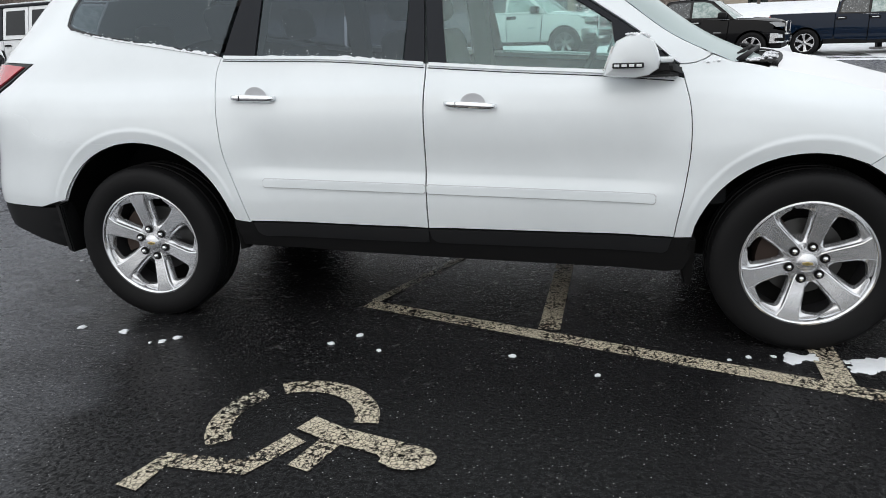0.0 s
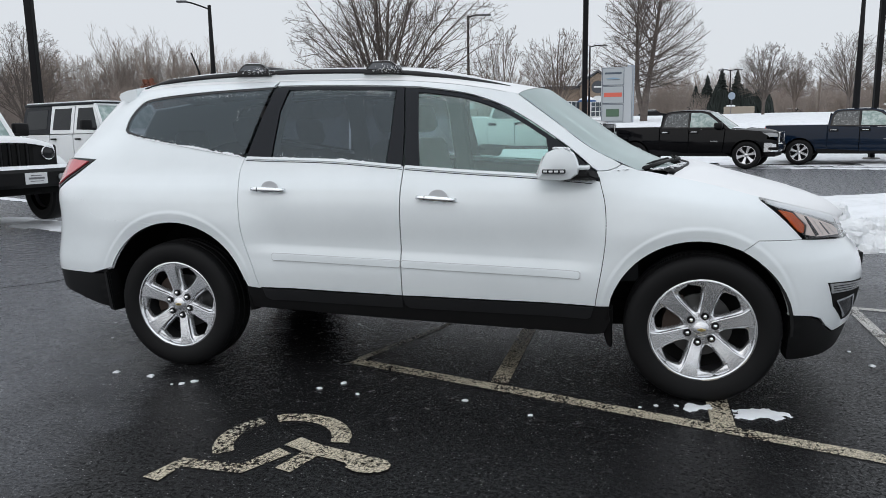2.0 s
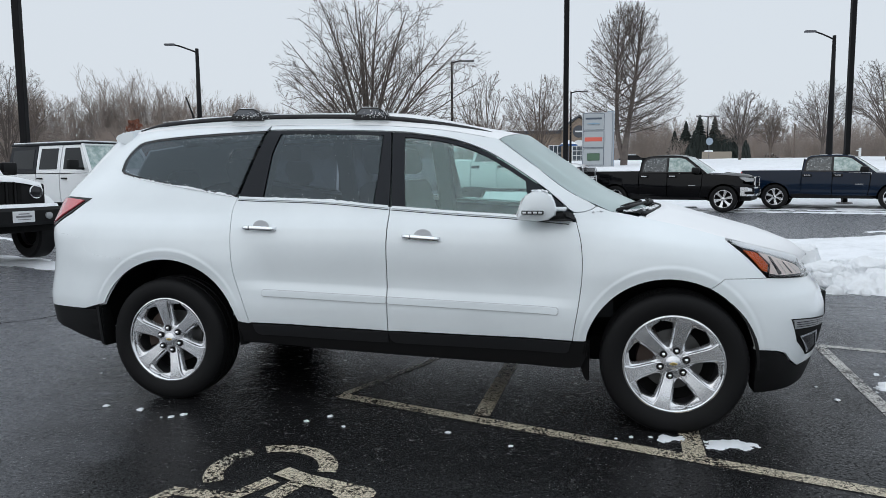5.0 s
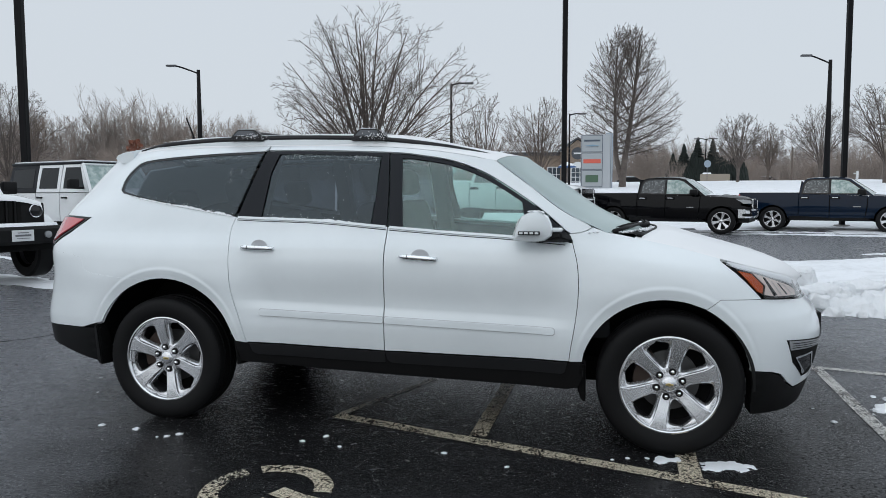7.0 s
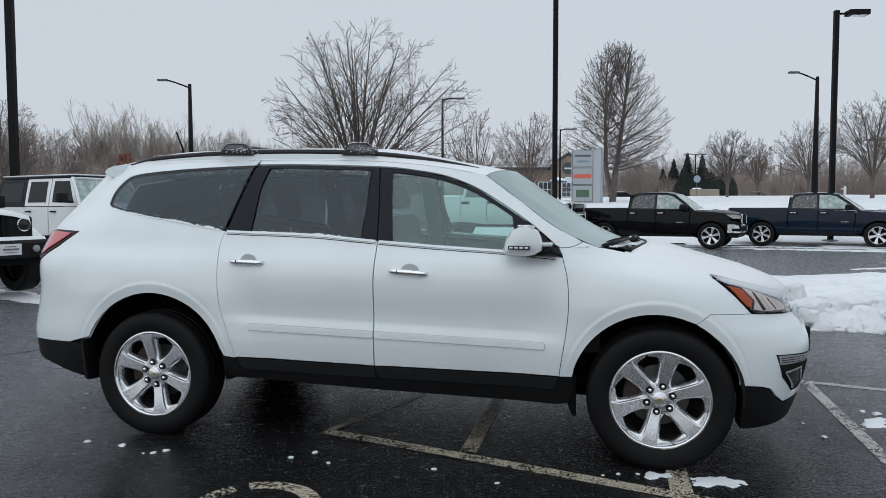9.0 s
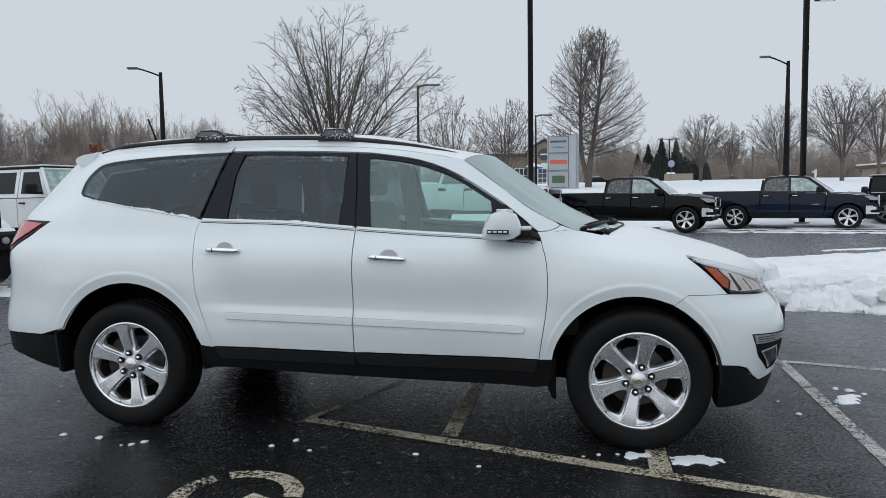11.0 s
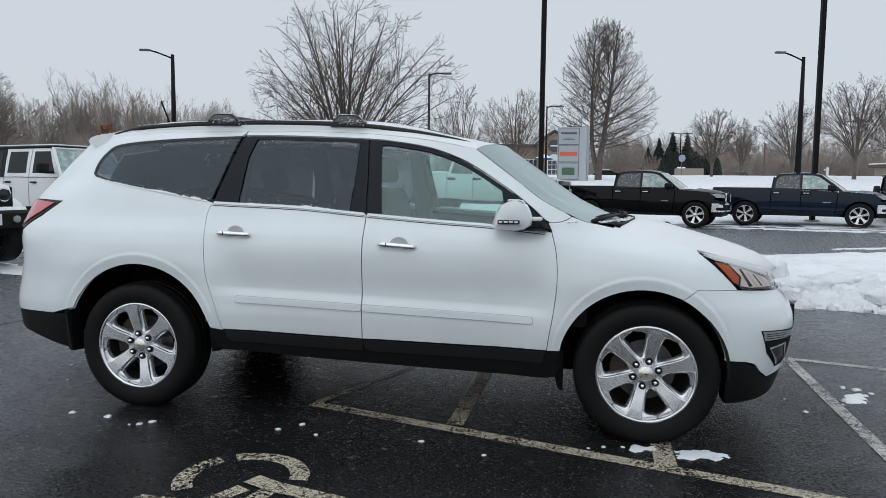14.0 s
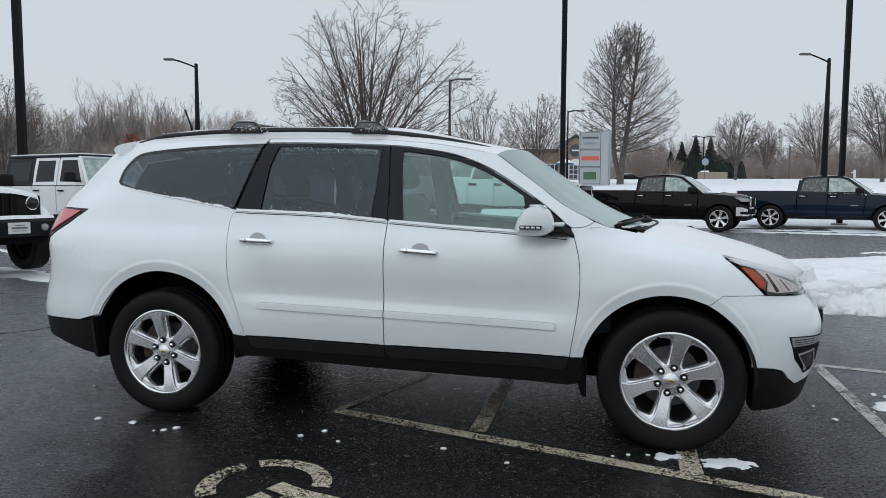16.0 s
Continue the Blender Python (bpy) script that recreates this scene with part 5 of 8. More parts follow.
def wheel(car, phase):
    """Six broad spokes in polished silver, tyre, lug nuts, brake disc. Local y points inwards; the face looks to -y."""
    hub = new("wheel")
    hub.parent = car
    tyre_prof = [(0.262, -0.100), (0.268, -0.112), (0.285, -0.120), (0.315, -0.127), (0.345, -0.126), (0.366, -0.119), (0.379, -0.106), (0.3855, -0.088), (0.388, -0.06),
                 (0.3805, -0.058), (0.3805, -0.050), (0.3885, -0.048), (0.389, -0.012), (0.381, -0.010), (0.381, 0.010), (0.389, 0.012), (0.3885, 0.048), (0.3805, 0.050), (0.3805, 0.058), (0.388, 0.06), (0.3855, 0.088), (0.375, 0.110), (0.345, 0.126), (0.30, 0.125), (0.262, 0.10)]
    part("tyre", revolve(tyre_prof, 96), M_rubber, hub, "black winter-wet tyre", smooth=True, angle=35)
    bl = []
    for k in range(72):
        a = 2 * math.pi * k / 72
        b = box(0.015, 0.030, 0.006, (0, -0.093, 0.3770), 0.0)
        moved(b, Matrix.Rotation(a, 4, 'Y'))
        bl.append(b)
    part("tread", join(*bl), M_rubber, hub)
    rim_prof = [(0.264, -0.101), (0.268, -0.108), (0.266, -0.113), (0.259, -0.114), (0.253, -0.109), (0.249, -0.098), (0.246, -0.080), (0.242, -0.06), (0.232, 0.02), (0.235, 0.10), (0.262, 0.105)]
    part("rim", revolve(rim_prof[:8], 96), M_polish, hub, "polished silver rim", smooth=True, angle=40)
    part("barrel", revolve(rim_prof[7:], 64), M_barrel_shade, hub, "inner barrel coloured dark for the shade behind the spokes", smooth=True, angle=40)
    # spokes: a flat face between sunken polished shoulders that flare into the rim and the hub
    face = curve1([0.05, 0.09, 0.13, 0.19, 0.215, 0.235, 0.252], [0.020, 0.026, 0.0285, 0.0325, 0.036, 0.043, 0.050])
    flank = curve1([0.05, 0.080, 0.092, 0.101, 0.12, 0.16, 0.20, 0.215, 0.224, 0.231, 0.238, 0.252], [0.026, 0.042, 0.0465, 0.0415, 0.0395, 0.0425, 0.0475, 0.053, 0.066, 0.092, 0.122, 0.1318])
    lift = curve1([0.05, 0.10, 0.16, 0.22, 0.252], [-0.078, -0.085, -0.096, -0.105, -0.108])
    for k in range(6):
        a = radians(phase + 60 * k)
        rings, facing = [], []
        for r in (0.045, 0.065, 0.085, 0.098, 0.112, 0.128, 0.145, 0.165, 0.185, 0.202, 0.212, 0.218, 0.222, 0.226, 0.229, 0.232, 0.236, 0.243, 0.252):
            f0, fl, yf = face(r), min(flank(r), r * 0.5236), lift(r)
            fl = max(fl, f0 + 0.006)
            sink = 0.020 * smooth01(0.07, 0.11, r)
            row = [(-fl - 0.004, yf + 0.045), (-fl, yf + sink + 0.007), (-fl + 0.004, yf + sink), (-f0 - 0.003, yf + 0.75 * sink), (-f0, yf + 0.002), (-f0 + 0.0035, yf)]
            row += [(0.0, yf - 0.0004)] + [(-u, y) for u, y in row[::-1]]
            rings.append([(r * math.sin(u / r), y, r * math.cos(u / r)) for u, y in row])
        bm = loft(rings, False, False)
        moved(bm, Matrix.Rotation(math.pi / 2 - a, 4, 'Y'))
        part("spoke", bm, M_alloy, hub, "", smooth=True, angle=22)
        x, z = 0.070 * math.cos(a), 0.070 * math.sin(a)
        nut = revolve([(0.019, -0.066), (0.019, -0.078), (0.0125, -0.080), (0.0125, -0.097), (0.009, -0.104), (0.001, -0.107)], 12)
        part("lug_nut", moved(nut, pose(x, 0.004, z)), M_chrome, hub, "chrome lug nut", smooth=True, angle=40)
        nut2 = revolve([(0.0195, -0.0815), (0.0195, -0.0885), (0.0165, -0.0887), (0.016, -0.086), (0.001, -0.086)], 16)
        part("nut_seat", moved(nut2, pose(x, -0.0015, z)), M_dark, hub, smooth=True)
    part("hub_disc", revolve([(0.001, -0.083), (0.05, -0.081), (0.090, -0.074), (0.100, -0.05), (0.10, 0.02), (0.001, 0.02)], 48), M_alloy, hub, smooth=True, angle=40)
    part("centre_cap", revolve([(0.001, -0.100), (0.034, -0.098), (0.040, -0.093), (0.041, -0.075)], 32), M_alloy, hub, "silver centre cap", smooth=True, angle=40)
    part("badge", join(box(0.040, 0.004, 0.010, (0, -0.1005, 0), 0.002), box(0.014, 0.004, 0.017, (0, -0.1005, 0), 0.002)), M_gold, hub, "small gold badge")
    part("brake_disc", revolve([(0.001, -0.01), (0.085, -0.012), (0.088, 0.01), (0.165, 0.012), (0.165, 0.03), (0.001, 0.03)], 48), M_disc, hub, "grey brake disc", smooth=True, angle=40)
    cal = loft([[(0.155 * math.cos(a) * s, yy, 0.155 * math.sin(a) * s) for s, yy in ((0.66, -0.03), (1.22, -0.03), (1.25, 0.05), (0.66, 0.05))] for a in np.linspace(radians(120), radians(200), 8)])
    part("caliper", cal, M_caliper, hub, "rusty brake caliper", smooth=True, angle=30)
    part("back_plate", revolve([(0.001, 0.06), (0.215, 0.05), (0.235, 0.03)], 32), M_dark, hub, smooth=True)
    return hub


crossover = build_crossover()

# ---- snow lying on the crossover ----
def crumbs(name, spots, label, mat=None):
    """Many small flattened crumbs of snow as one mesh; each spot is (point, normal, radius, height)."""
    base = bmesh.new()
    bmesh.ops.create_icosphere(base, subdivisions=1, radius=1.0)
    bv = np.array([v.co[:] for v in base.verts])
    bf = [[v.index for v in f.verts] for f in base.faces]
    base.free()
    rng = np.random.default_rng(len(spots))
    verts, faces = [], []
    for p, n, r, h in spots:
        n = np.array(n) / np.linalg.norm(n)
        u = np.cross(n, (0.31, 0.2, 0.93))
        u /= np.linalg.norm(u)
        w = np.cross(n, u)
        q = bv * (1 + 0.45 * rng.uniform(-1, 1, (len(bv), 1)))
        pts = np.array(p) + q[:, :1] * r * u + q[:, 1:2] * r * w * rng.uniform(0.6, 1.0) + q[:, 2:] * h * n
        i = len(verts)
        verts += pts.tolist()
        faces += [[i + k for k in f] for f in bf]
    ob = part(name, pydata(name, verts, faces), mat or M_frost, None, smooth=True)
    return tagged(ob, label, "snow", kind="stuff")


def ridge(name, runs, label):
    """Low uneven ridges of snow as one mesh; each run is (points, up, out, height, width, seed)."""
    verts, faces = [], []
    for pts, up, out, h, w, seed in runs:
        up, out = np.array(up), np.array(out)
        base = len(verts)
        n = len(pts)
        for k, p in enumerate(pts):
            q = 0.5 + 0.5 * noise.noise(Vector((p[0] * 4.0, seed, 0))) + 0.30 * noise.noise(Vector((p[0] * 19.0, seed, 1))) + 0.22 * noise.noise(Vector((p[0] * 55.0, seed, 2)))
            q = max(0.0, q - 0.22) * smooth01(0, 0.06, k / (n - 1)) * (1 - smooth01(0.94, 1, k / (n - 1)))
            for c in np.linspace(0, math.pi, 7):
                verts.append((np.array(p) + out * w * (0.3 + 0.7 * q) * -math.cos(c) + up * (h * q * math.sin(c) - 0.002)).tolist())
        for k in range(n - 1):
            for j in range(6):
                i = base + k * 7 + j
                faces.append([i, i + 1, i + 8, i + 7])
    ob = part(name, pydata(name, verts, faces), M_snow, None, smooth=True)
    return tagged(ob, label, "snow", kind="stuff")


rs = np.random.default_rng(77)
# ridges of snow along the lower window edges, with a few crumbs above them
runs, spots = [], []
for x0, x1, h in ((-1.93, -1.075, 0.034), (-0.89, -0.19, 0.024), (0.02, 0.62, 0.014)):
    pts = [skin(x, BELT(x) + 0.003, 0.0)[0] for x in np.arange(x0, x1, 0.006)]
    runs.append((pts, (0, 0.35, 0.94), (0, -1, 0), h, 0.009, x0))
    for k in range(int((x1 - x0) * h * 3000)):
        x = rs.uniform(x0, x1)
        z = BELT(x) + 0.008 + abs(rs.normal(0, 0.012))
        p, n = skin(x, z, -0.004 if x < 0 else -0.012)
        spots.append((p, n, rs.uniform(0.0008, 0.0024), 0.0009))
ridge("window_ledge_snow", runs, "thin ridge of snow along the lower window edges")
crumbs("window_snow", spots, "crumbs of snow along the lower window edges")
# frost under the upper window edges
spots = []
for x0, x1, dens in ((-1.55, -1.0, 0.8), (-0.84, -0.66, 1.2), (-0.66, -0.36, 0.9), (-0.36, -0.2, 2.6), (-0.03, 0.30, 2.2), (0.30, 0.68, 1.8)):
    for k in range(int((x1 - x0) * 470 * dens)):
        x = rs.uniform(x0, x1)
        d = abs(rs.normal(0, 0.017)) + 0.014
        z = top_front(x) - d * (1.0 if x < 0.3 else 1.3) - 0.008
        if z < BELT(x) + 0.05:
            continue
        p, n = skin(x, z, -0.005 if x < -0.05 else -0.013)
        spots.append((p, n, rs.uniform(0.0007, 0.0021), 0.0006))
for k in range(150):
    x = rs.uniform(-1.8, 0.5)
    z = rs.uniform(BELT(x) + 0.03, top_front(x) - 0.05) if x > -1.6 else rs.uniform(1.40, 1.58)
    p, n = skin(x, z, -0.005 if x < -0.05 else -0.013)
    spots.append((p, n, rs.uniform(0.0005, 0.0011), 0.0005))
for cx, cz in ((-1.17, 1.545), (-1.10, 1.56), (-1.16, 1.51)):
    for k in range(16):
        p, n = skin(cx + rs.normal(0, 0.008), cz + rs.normal(0, 0.016), -0.005)
        spots.append((p, n, rs.uniform(0.0007, 0.0016), 0.0007))
crumbs("window_frost", spots, "frost specks on the side windows")
# snow behind the roof rail and a light dusting on rail and clamps
runs = [([(x, -0.50, ROOF_EDGE(x) + 0.045) for x in np.arange(-1.7, 0.30, 0.012)], (0, 0, 1), (0, -1, 0), 0.040, 0.035, 5.5)]
ridge("roof_rail_snow", runs, "soft strip of snow lying behind the roof rail")
spots = []
for k in range(1500):
    x = rs.uniform(-1.85, 0.42)
    if noise.noise(Vector((x * 4, 4.4, 0))) + rs.uniform(-0.3, 0.3) < 0.05:
        continue
    spots.append(((x, -0.562 + rs.normal(0, 0.009), rail_top(x) + 0.010), (0, -0.3, 1), rs.uniform(0.002, 0.006), 0.002))
runs2 = []
for xc in (-1.125, -0.285):
    runs2.append(([(x, -0.575, rail_top(xc) + 0.057) for x in np.arange(xc - 0.06, xc + 0.05, 0.006)], (0, 0, 1), (0, -1, 0), 0.012, 0.016, xc))
    for k in range(70):
        spots.append(((xc + rs.normal(0.04, 0.05), -0.597 - rs.uniform(0, 0.004), rail_top(xc) + 0.008 + rs.normal(0, 0.010)), (0, -1, 0.4), rs.uniform(0.0015, 0.0042), 0.002))
for k in range(60):
    v = rs.uniform(-1, 1)
    spots.append(((rs.uniform(-2.08, -2.0), 0.50 * v, 1.699 + 0.045 * (1 - abs(v) ** 2.5)), (0, 0, 1), rs.uniform(0.008, 0.02), rs.uniform(0.003, 0.006)))
ridge("clamp_snow", runs2, "small caps of snow on the roof bar clamps")
crumbs("roof_snow", spots, "snow dusting on the roof rails and spoiler", M_snow)
spots = []
for k in range(30):
    x = rs.uniform(1.05, 1.13)
    spots.append(((x, -half_width(x, 1.18) + rs.uniform(0.0, 0.05), 1.188 + rs.uniform(0, 0.006)), (0, 0, 1), rs.uniform(0.004, 0.011), 0.004))
for k in range(40):
    x = rs.uniform(2.12, 2.26)
    spots.append(((x, -half_width(x, 0.822) - 0.001, 0.822 - 0.10 * (x - 2.10)), (0.3, -0.4, 1), rs.uniform(0.002, 0.006), 0.003))
for k in range(70):
    y = -0.80 + 0.72 * rs.uniform(0, 1) ** 1.5
    q = 1 - (y / 0.86) ** 2
    spots.append(((1.20 + 0.235 * q + rs.uniform(0.0, 0.05), y, 1.186 + rs.uniform(0, 0.006)), (0, 0, 1), rs.uniform(0.005, 0.016), 0.005))
for k in range(46):
    x = rs.uniform(0.765, 0.845)
    spots.append(((x, -1.0 + rs.uniform(-0.04, 0.02), 1.309 - 0.35 * max(0, x - 0.82)), (0, 0, 1), rs.uniform(0.006, 0.013), 0.005))
for k in range(30):
    x = rs.uniform(0.84, 0.97)
    spots.append(((x, -half_width(x, 1.135) - rs.uniform(-0.004, 0.01), 1.139), (0, -0.3, 1), rs.uniform(0.004, 0.010), 0.005))
crumbs("front_snow", spots, "crumbs of snow by the cowl and bumper edge", M_snow)

# ---- the other vehicles of the lot ----
def flat_skin(w_of_z, x_of=None):
    """A body side whose width depends on height alone, drawn in towards the ends."""
    def hw(x, z):
        w = w_of_z(z)
        if x_of:
            w -= x_of(x)
        return w

    def f(s, z, off=0.0):
        d = 0.01
        p = np.array((s, -hw(s, z), z))
        ps = np.array((2 * d, -(hw(s + d, z) - hw(s - d, z)), 0))
        pz = np.array((0, -(hw(s, z + d) - hw(s, z - d)), 2 * d))
        n = np.cross(ps, pz)
        n /= np.linalg.norm(n)
        return p + off * n, n
    f.hw = hw
    return f


def same(x, z):
    return x


def small_wheel(parent, r, w, spokes, rim_mat, phase=0, rim=0.64):
    hub = new("wheel")
    hub.parent = parent
    k = r / 0.41
    part("tyre", revolve([(rim * r, -0.42 * w), (0.74 * r, -0.5 * w), (0.9 * r, -0.5 * w), (0.985 * r, -0.42 * w), (r, -0.3 * w), (r, 0.3 * w), (0.985 * r, 0.42 * w), (0.9 * r, 0.5 * w), (rim * r, 0.42 * w)], 40), M_rubber, hub, "black tyre", smooth=True, angle=35)
    part("rim", revolve([(rim * r, -0.42 * w), (rim * r + 0.006, -0.45 * w), (rim * r - 0.012, -0.45 * w), (rim * r - 0.03, -0.30 * w), (rim * r - 0.04, 0.3 * w)], 40), rim_mat, hub, "bright rim", smooth=True, angle=40)
    part("dish", revolve([(0.001, 0.0), (rim * r - 0.03, 0.02)], 24), M_dark, hub)
    for i in range(spokes):
        a = radians(phase + 360 / spokes * i)
        rr = rim * r
        bm = loft([[(-h, y, q), (h, y, q), (h + 0.008, y + 0.04, q), (-h - 0.008, y + 0.04, q)] for q, h, y in ((0.03, 0.03, -0.36 * w), (0.45 * rr, 0.034, -0.36 * w), (0.80 * rr, 0.046, -0.39 * w), (0.97 * rr, 0.075, -0.40 * w))])
        part("spoke", moved(bm, Matrix.Rotation(math.pi / 2 - a, 4, 'Y')), rim_mat, hub, smooth=True, angle=30)
    part("cap", revolve([(0.001, -0.42 * w), (0.05, -0.40 * w), (0.055, -0.30 * w)], 16), rim_mat, hub, smooth=True, angle=40)
    return hub


def arch_poly(x, z, r, a0=172, a1=8, n=14):
    return arc(x, z, r, a0, a1, n)


def pickup(paint, label, m, trim_mat):
    """A crew-cab pickup; local x points ahead, origin on the ground amidships."""
    t = thing("pickup_truck", m, label, "truck", "pickups in the far row")
    RX, FX, ZH, R = -1.835, 1.835, 0.445, 0.445
    w_low = curve1([0.4, 0.6, 0.85, 1.1, 1.3, 1.42], [0.93, 0.985, 1.01, 1.0, 0.975, 0.955])
    ends = lambda x: 0.22 * max(0, (x - 1.9) / 0.9) ** 2.2 + 0.03 * max(0, (-2.4 - x) / 0.6) ** 2
    sk = flat_skin(w_low, ends)
    w_up = curve1([1.28, 1.40, 1.70, 1.90, 1.96], [0.965, 0.93, 0.83, 0.755, 0.70])
    su = flat_skin(w_up)
    for side in (-1, 1):
        kw = dict(surf=sk, along=same, side=side, step=0.09, gap=0.006, depth=0.03)
        bed = [(-2.97, 0.70), (-2.99, 1.395), (-1.0, 1.395), (-1.0, 0.56), (-1.30, 0.54)] + arch_poly(RX, 0.45, 0.50)[::-1] + [(-2.36, 0.56)]
        panel("bed_side", bed, paint, t, **kw)
        panel("rear_door", [(-0.97, 0.56), (-0.97, 1.33), (-0.02, 1.315), (-0.02, 0.50)], paint, t, **kw)
        panel("front_door", [(0.0, 0.50), (0.0, 1.315), (1.14, 1.29), (1.12, 0.9), (1.06, 0.50)], paint, t, **kw)
        panel("fender", [(1.08, 0.50), (1.14, 0.9), (1.16, 1.29), (1.5, 1.275), (2.1, 1.225), (2.45, 1.17), (2.44, 0.97), (2.76, 0.90), (2.76, 0.66), (2.36, 0.60)] + arch_poly(FX, 0.45, 0.50)[::-1] + [(1.30, 0.50)], paint, t, **kw)
        panel("headlight", [(2.30, 1.165), (2.50, 1.16), (2.74, 1.13), (2.75, 1.03), (2.50, 1.025), (2.44, 1.08)], M_signal, t, surf=sk, along=same, side=side, step=0.1, gap=0, off=0.006, label="clear headlight")
        for a, b in ((RX, bed), (FX, None)):
            lip = [(a + q * math.cos(radians(d)), 0.45 + q * math.sin(radians(d))) for q, d in [(0.50, d) for d in range(176, 3, -12)] + [(0.535, d) for d in range(4, 177, 12)]]
            panel("arch_lip", lip, paint, t, surf=sk, along=same, side=side, step=0.2, gap=0, off=0.016, depth=0.03)
            rings = [[(a + 0.50 * math.cos(radians(d)), side * y, 0.45 + 0.50 * math.sin(radians(d))) for d in range(-10, 191, 10)] for y in (0.97, 0.5)]
            rings.append([(a, side * 0.5, 0.45)] * 21)
            part("wheel_well", loft(rings, False, False), M_dark, t)
        panel("rocker", [(-0.98, 0.555), (-0.02, 0.495), (1.10, 0.495), (1.25, 0.44), (1.25, 0.40), (-1.28, 0.42), (-1.28, 0.55)], M_black, t, surf=sk, along=same, side=side, step=0.2, gap=0, off=-0.02, depth=0.06)
        cab = [(-0.98, 1.33), (-0.90, 1.72), (-0.80, 1.86), (-0.66, 1.905), (-0.1, 1.925), (0.35, 1.915), (0.62, 1.85), (1.0, 1.56), (1.30, 1.30), (0.2, 1.32)]
        cabp = panel("cab_side", cab, paint, t, surf=su, along=same, side=side, step=0.12, gap=0, depth=0.03)
        if paint is not M_white_body:
            panel("window_surround", [(-0.92, 1.345), (-0.86, 1.71), (-0.77, 1.83), (-0.62, 1.872), (-0.1, 1.885), (0.36, 1.875), (0.60, 1.80), (0.92, 1.57), (1.14, 1.335), (0.2, 1.335)], M_gloss_black, cabp, surf=su, along=same, side=side, step=0.15, gap=0, off=0.003, depth=0.006, label="black window surround")
        panel("rear_window", [(-0.86, 1.385), (-0.80, 1.70), (-0.70, 1.80), (-0.58, 1.83), (-0.06, 1.84), (-0.06, 1.37)], M_far_glass, cabp, surf=su, along=same, side=side, step=0.2, gap=0, off=0.006, depth=0.008, label="snow-speckled window")
        panel("front_window", [(0.02, 1.365), (0.02, 1.84), (0.36, 1.835), (0.56, 1.78), (0.86, 1.55), (1.06, 1.36)], M_pale_glass, cabp, surf=su, along=same, side=side, step=0.2, gap=0, off=0.006, depth=0.008, label="pale window")
        for x in (-0.80, 0.16):
            # on dark trucks chrome stands in for bright highlights on a dark handle
            part("door_handle", box(0.20, 0.035, 0.035, (x, side * 1.012, 1.21), 0.01), M_truck_chrome if paint is not M_white_body else trim_mat, t, "door handle")
            # dark plate with the handle pocket's shade put into its colour
            part("recess_shade", box(0.30, 0.012, 0.09, (x, side * 1.0, 1.205), 0.004), M_dark, t)
        part("badge", box(0.24, 0.008, 0.028, (0.82, side * 1.013, 0.90), 0.003), M_signal, t, "chrome door badge")
        mm = box(0.26, 0.22, 0.20, (0.96, side * 1.11, 1.41), 0.05, 2)
        part("wing_mirror", join(mm, box(0.08, 0.14, 0.05, (1.0, side * 0.98, 1.35), 0.01)), trim_mat, t, "black wing mirror", smooth=True, angle=40)
        for x in (RX, FX):
            w = small_wheel(t, R, 0.28, 6, M_truck_chrome, 15 if x > 0 else 40, 0.66)
            w.matrix_basis = pose(x, side * 0.86, ZH, 0, 0, 0 if side < 0 else 180)
    roof = []
    for x, z, y in ((-0.86, 1.80, 0.78), (-0.74, 1.885, 0.76), (-0.4, 1.915, 0.752), (0.1, 1.925, 0.75), (0.42, 1.90, 0.757), (0.64, 1.84, 0.777)):
        roof.append([(x, y * v, z + 0.045 * (1 - v * v)) for v in np.linspace(-1, 1, 9)])
    part("roof", loft(roof, False, False), paint, t, "snow-dusted roof", smooth=True)
    ws = [[(x + b * (1 - v * v), y * v, z + 0.03 * (1 - v * v)) for v in np.linspace(-1, 1, 9)] for x, z, y, b in ((0.63, 1.845, 0.77, 0.05), (0.98, 1.57, 0.865, 0.10), (1.30, 1.30, 0.94, 0.16))]
    part("windscreen", loft(ws, False, False), M_pale_glass, t, "frosted windscreen", smooth=True)
    bw = [[(-0.93, 0.8 * v, 1.80) for v in (-1, 0, 1)], [(-0.99, 0.94 * v, 1.33) for v in (-1, 0, 1)]]
    part("rear_screen", loft(bw, False, False), M_far_glass, t)
    hood = []
    for x, z, y in ((1.16, 1.29, 0.965), (1.5, 1.275, 0.965), (1.9, 1.245, 0.96), (2.2, 1.215, 0.93), (2.42, 1.175, 0.88), (2.56, 1.12, 0.83)):
        hood.append([(x + 0.10 * (1 - v * v), y * v, z + 0.075 * (1 - abs(v) ** 3)) for v in np.linspace(-1, 1, 11)])
    part("hood", loft(hood, False, False), paint, t, "snow-dusted hood", smooth=True)
    part("grille", box(0.10, 1.15, 0.34, (2.72, 0, 1.0), 0.03), M_gloss_black, t, "black grille")
    part("grille_surround", join(box(0.06, 1.24, 0.05, (2.76, 0, 1.16), 0.015), box(0.06, 1.24, 0.05, (2.76, 0, 0.85), 0.015), box(0.06, 0.06, 0.34, (2.755, 0.6, 1.0), 0.015), box(0.06, 0.06, 0.34, (2.755, -0.6, 1.0), 0.015)), M_truck_chrome, t, "chrome grille surround")
    fb = []
    for v in np.linspace(-1, 1, 13):
        x = 2.86 - 0.26 * abs(v) ** 3
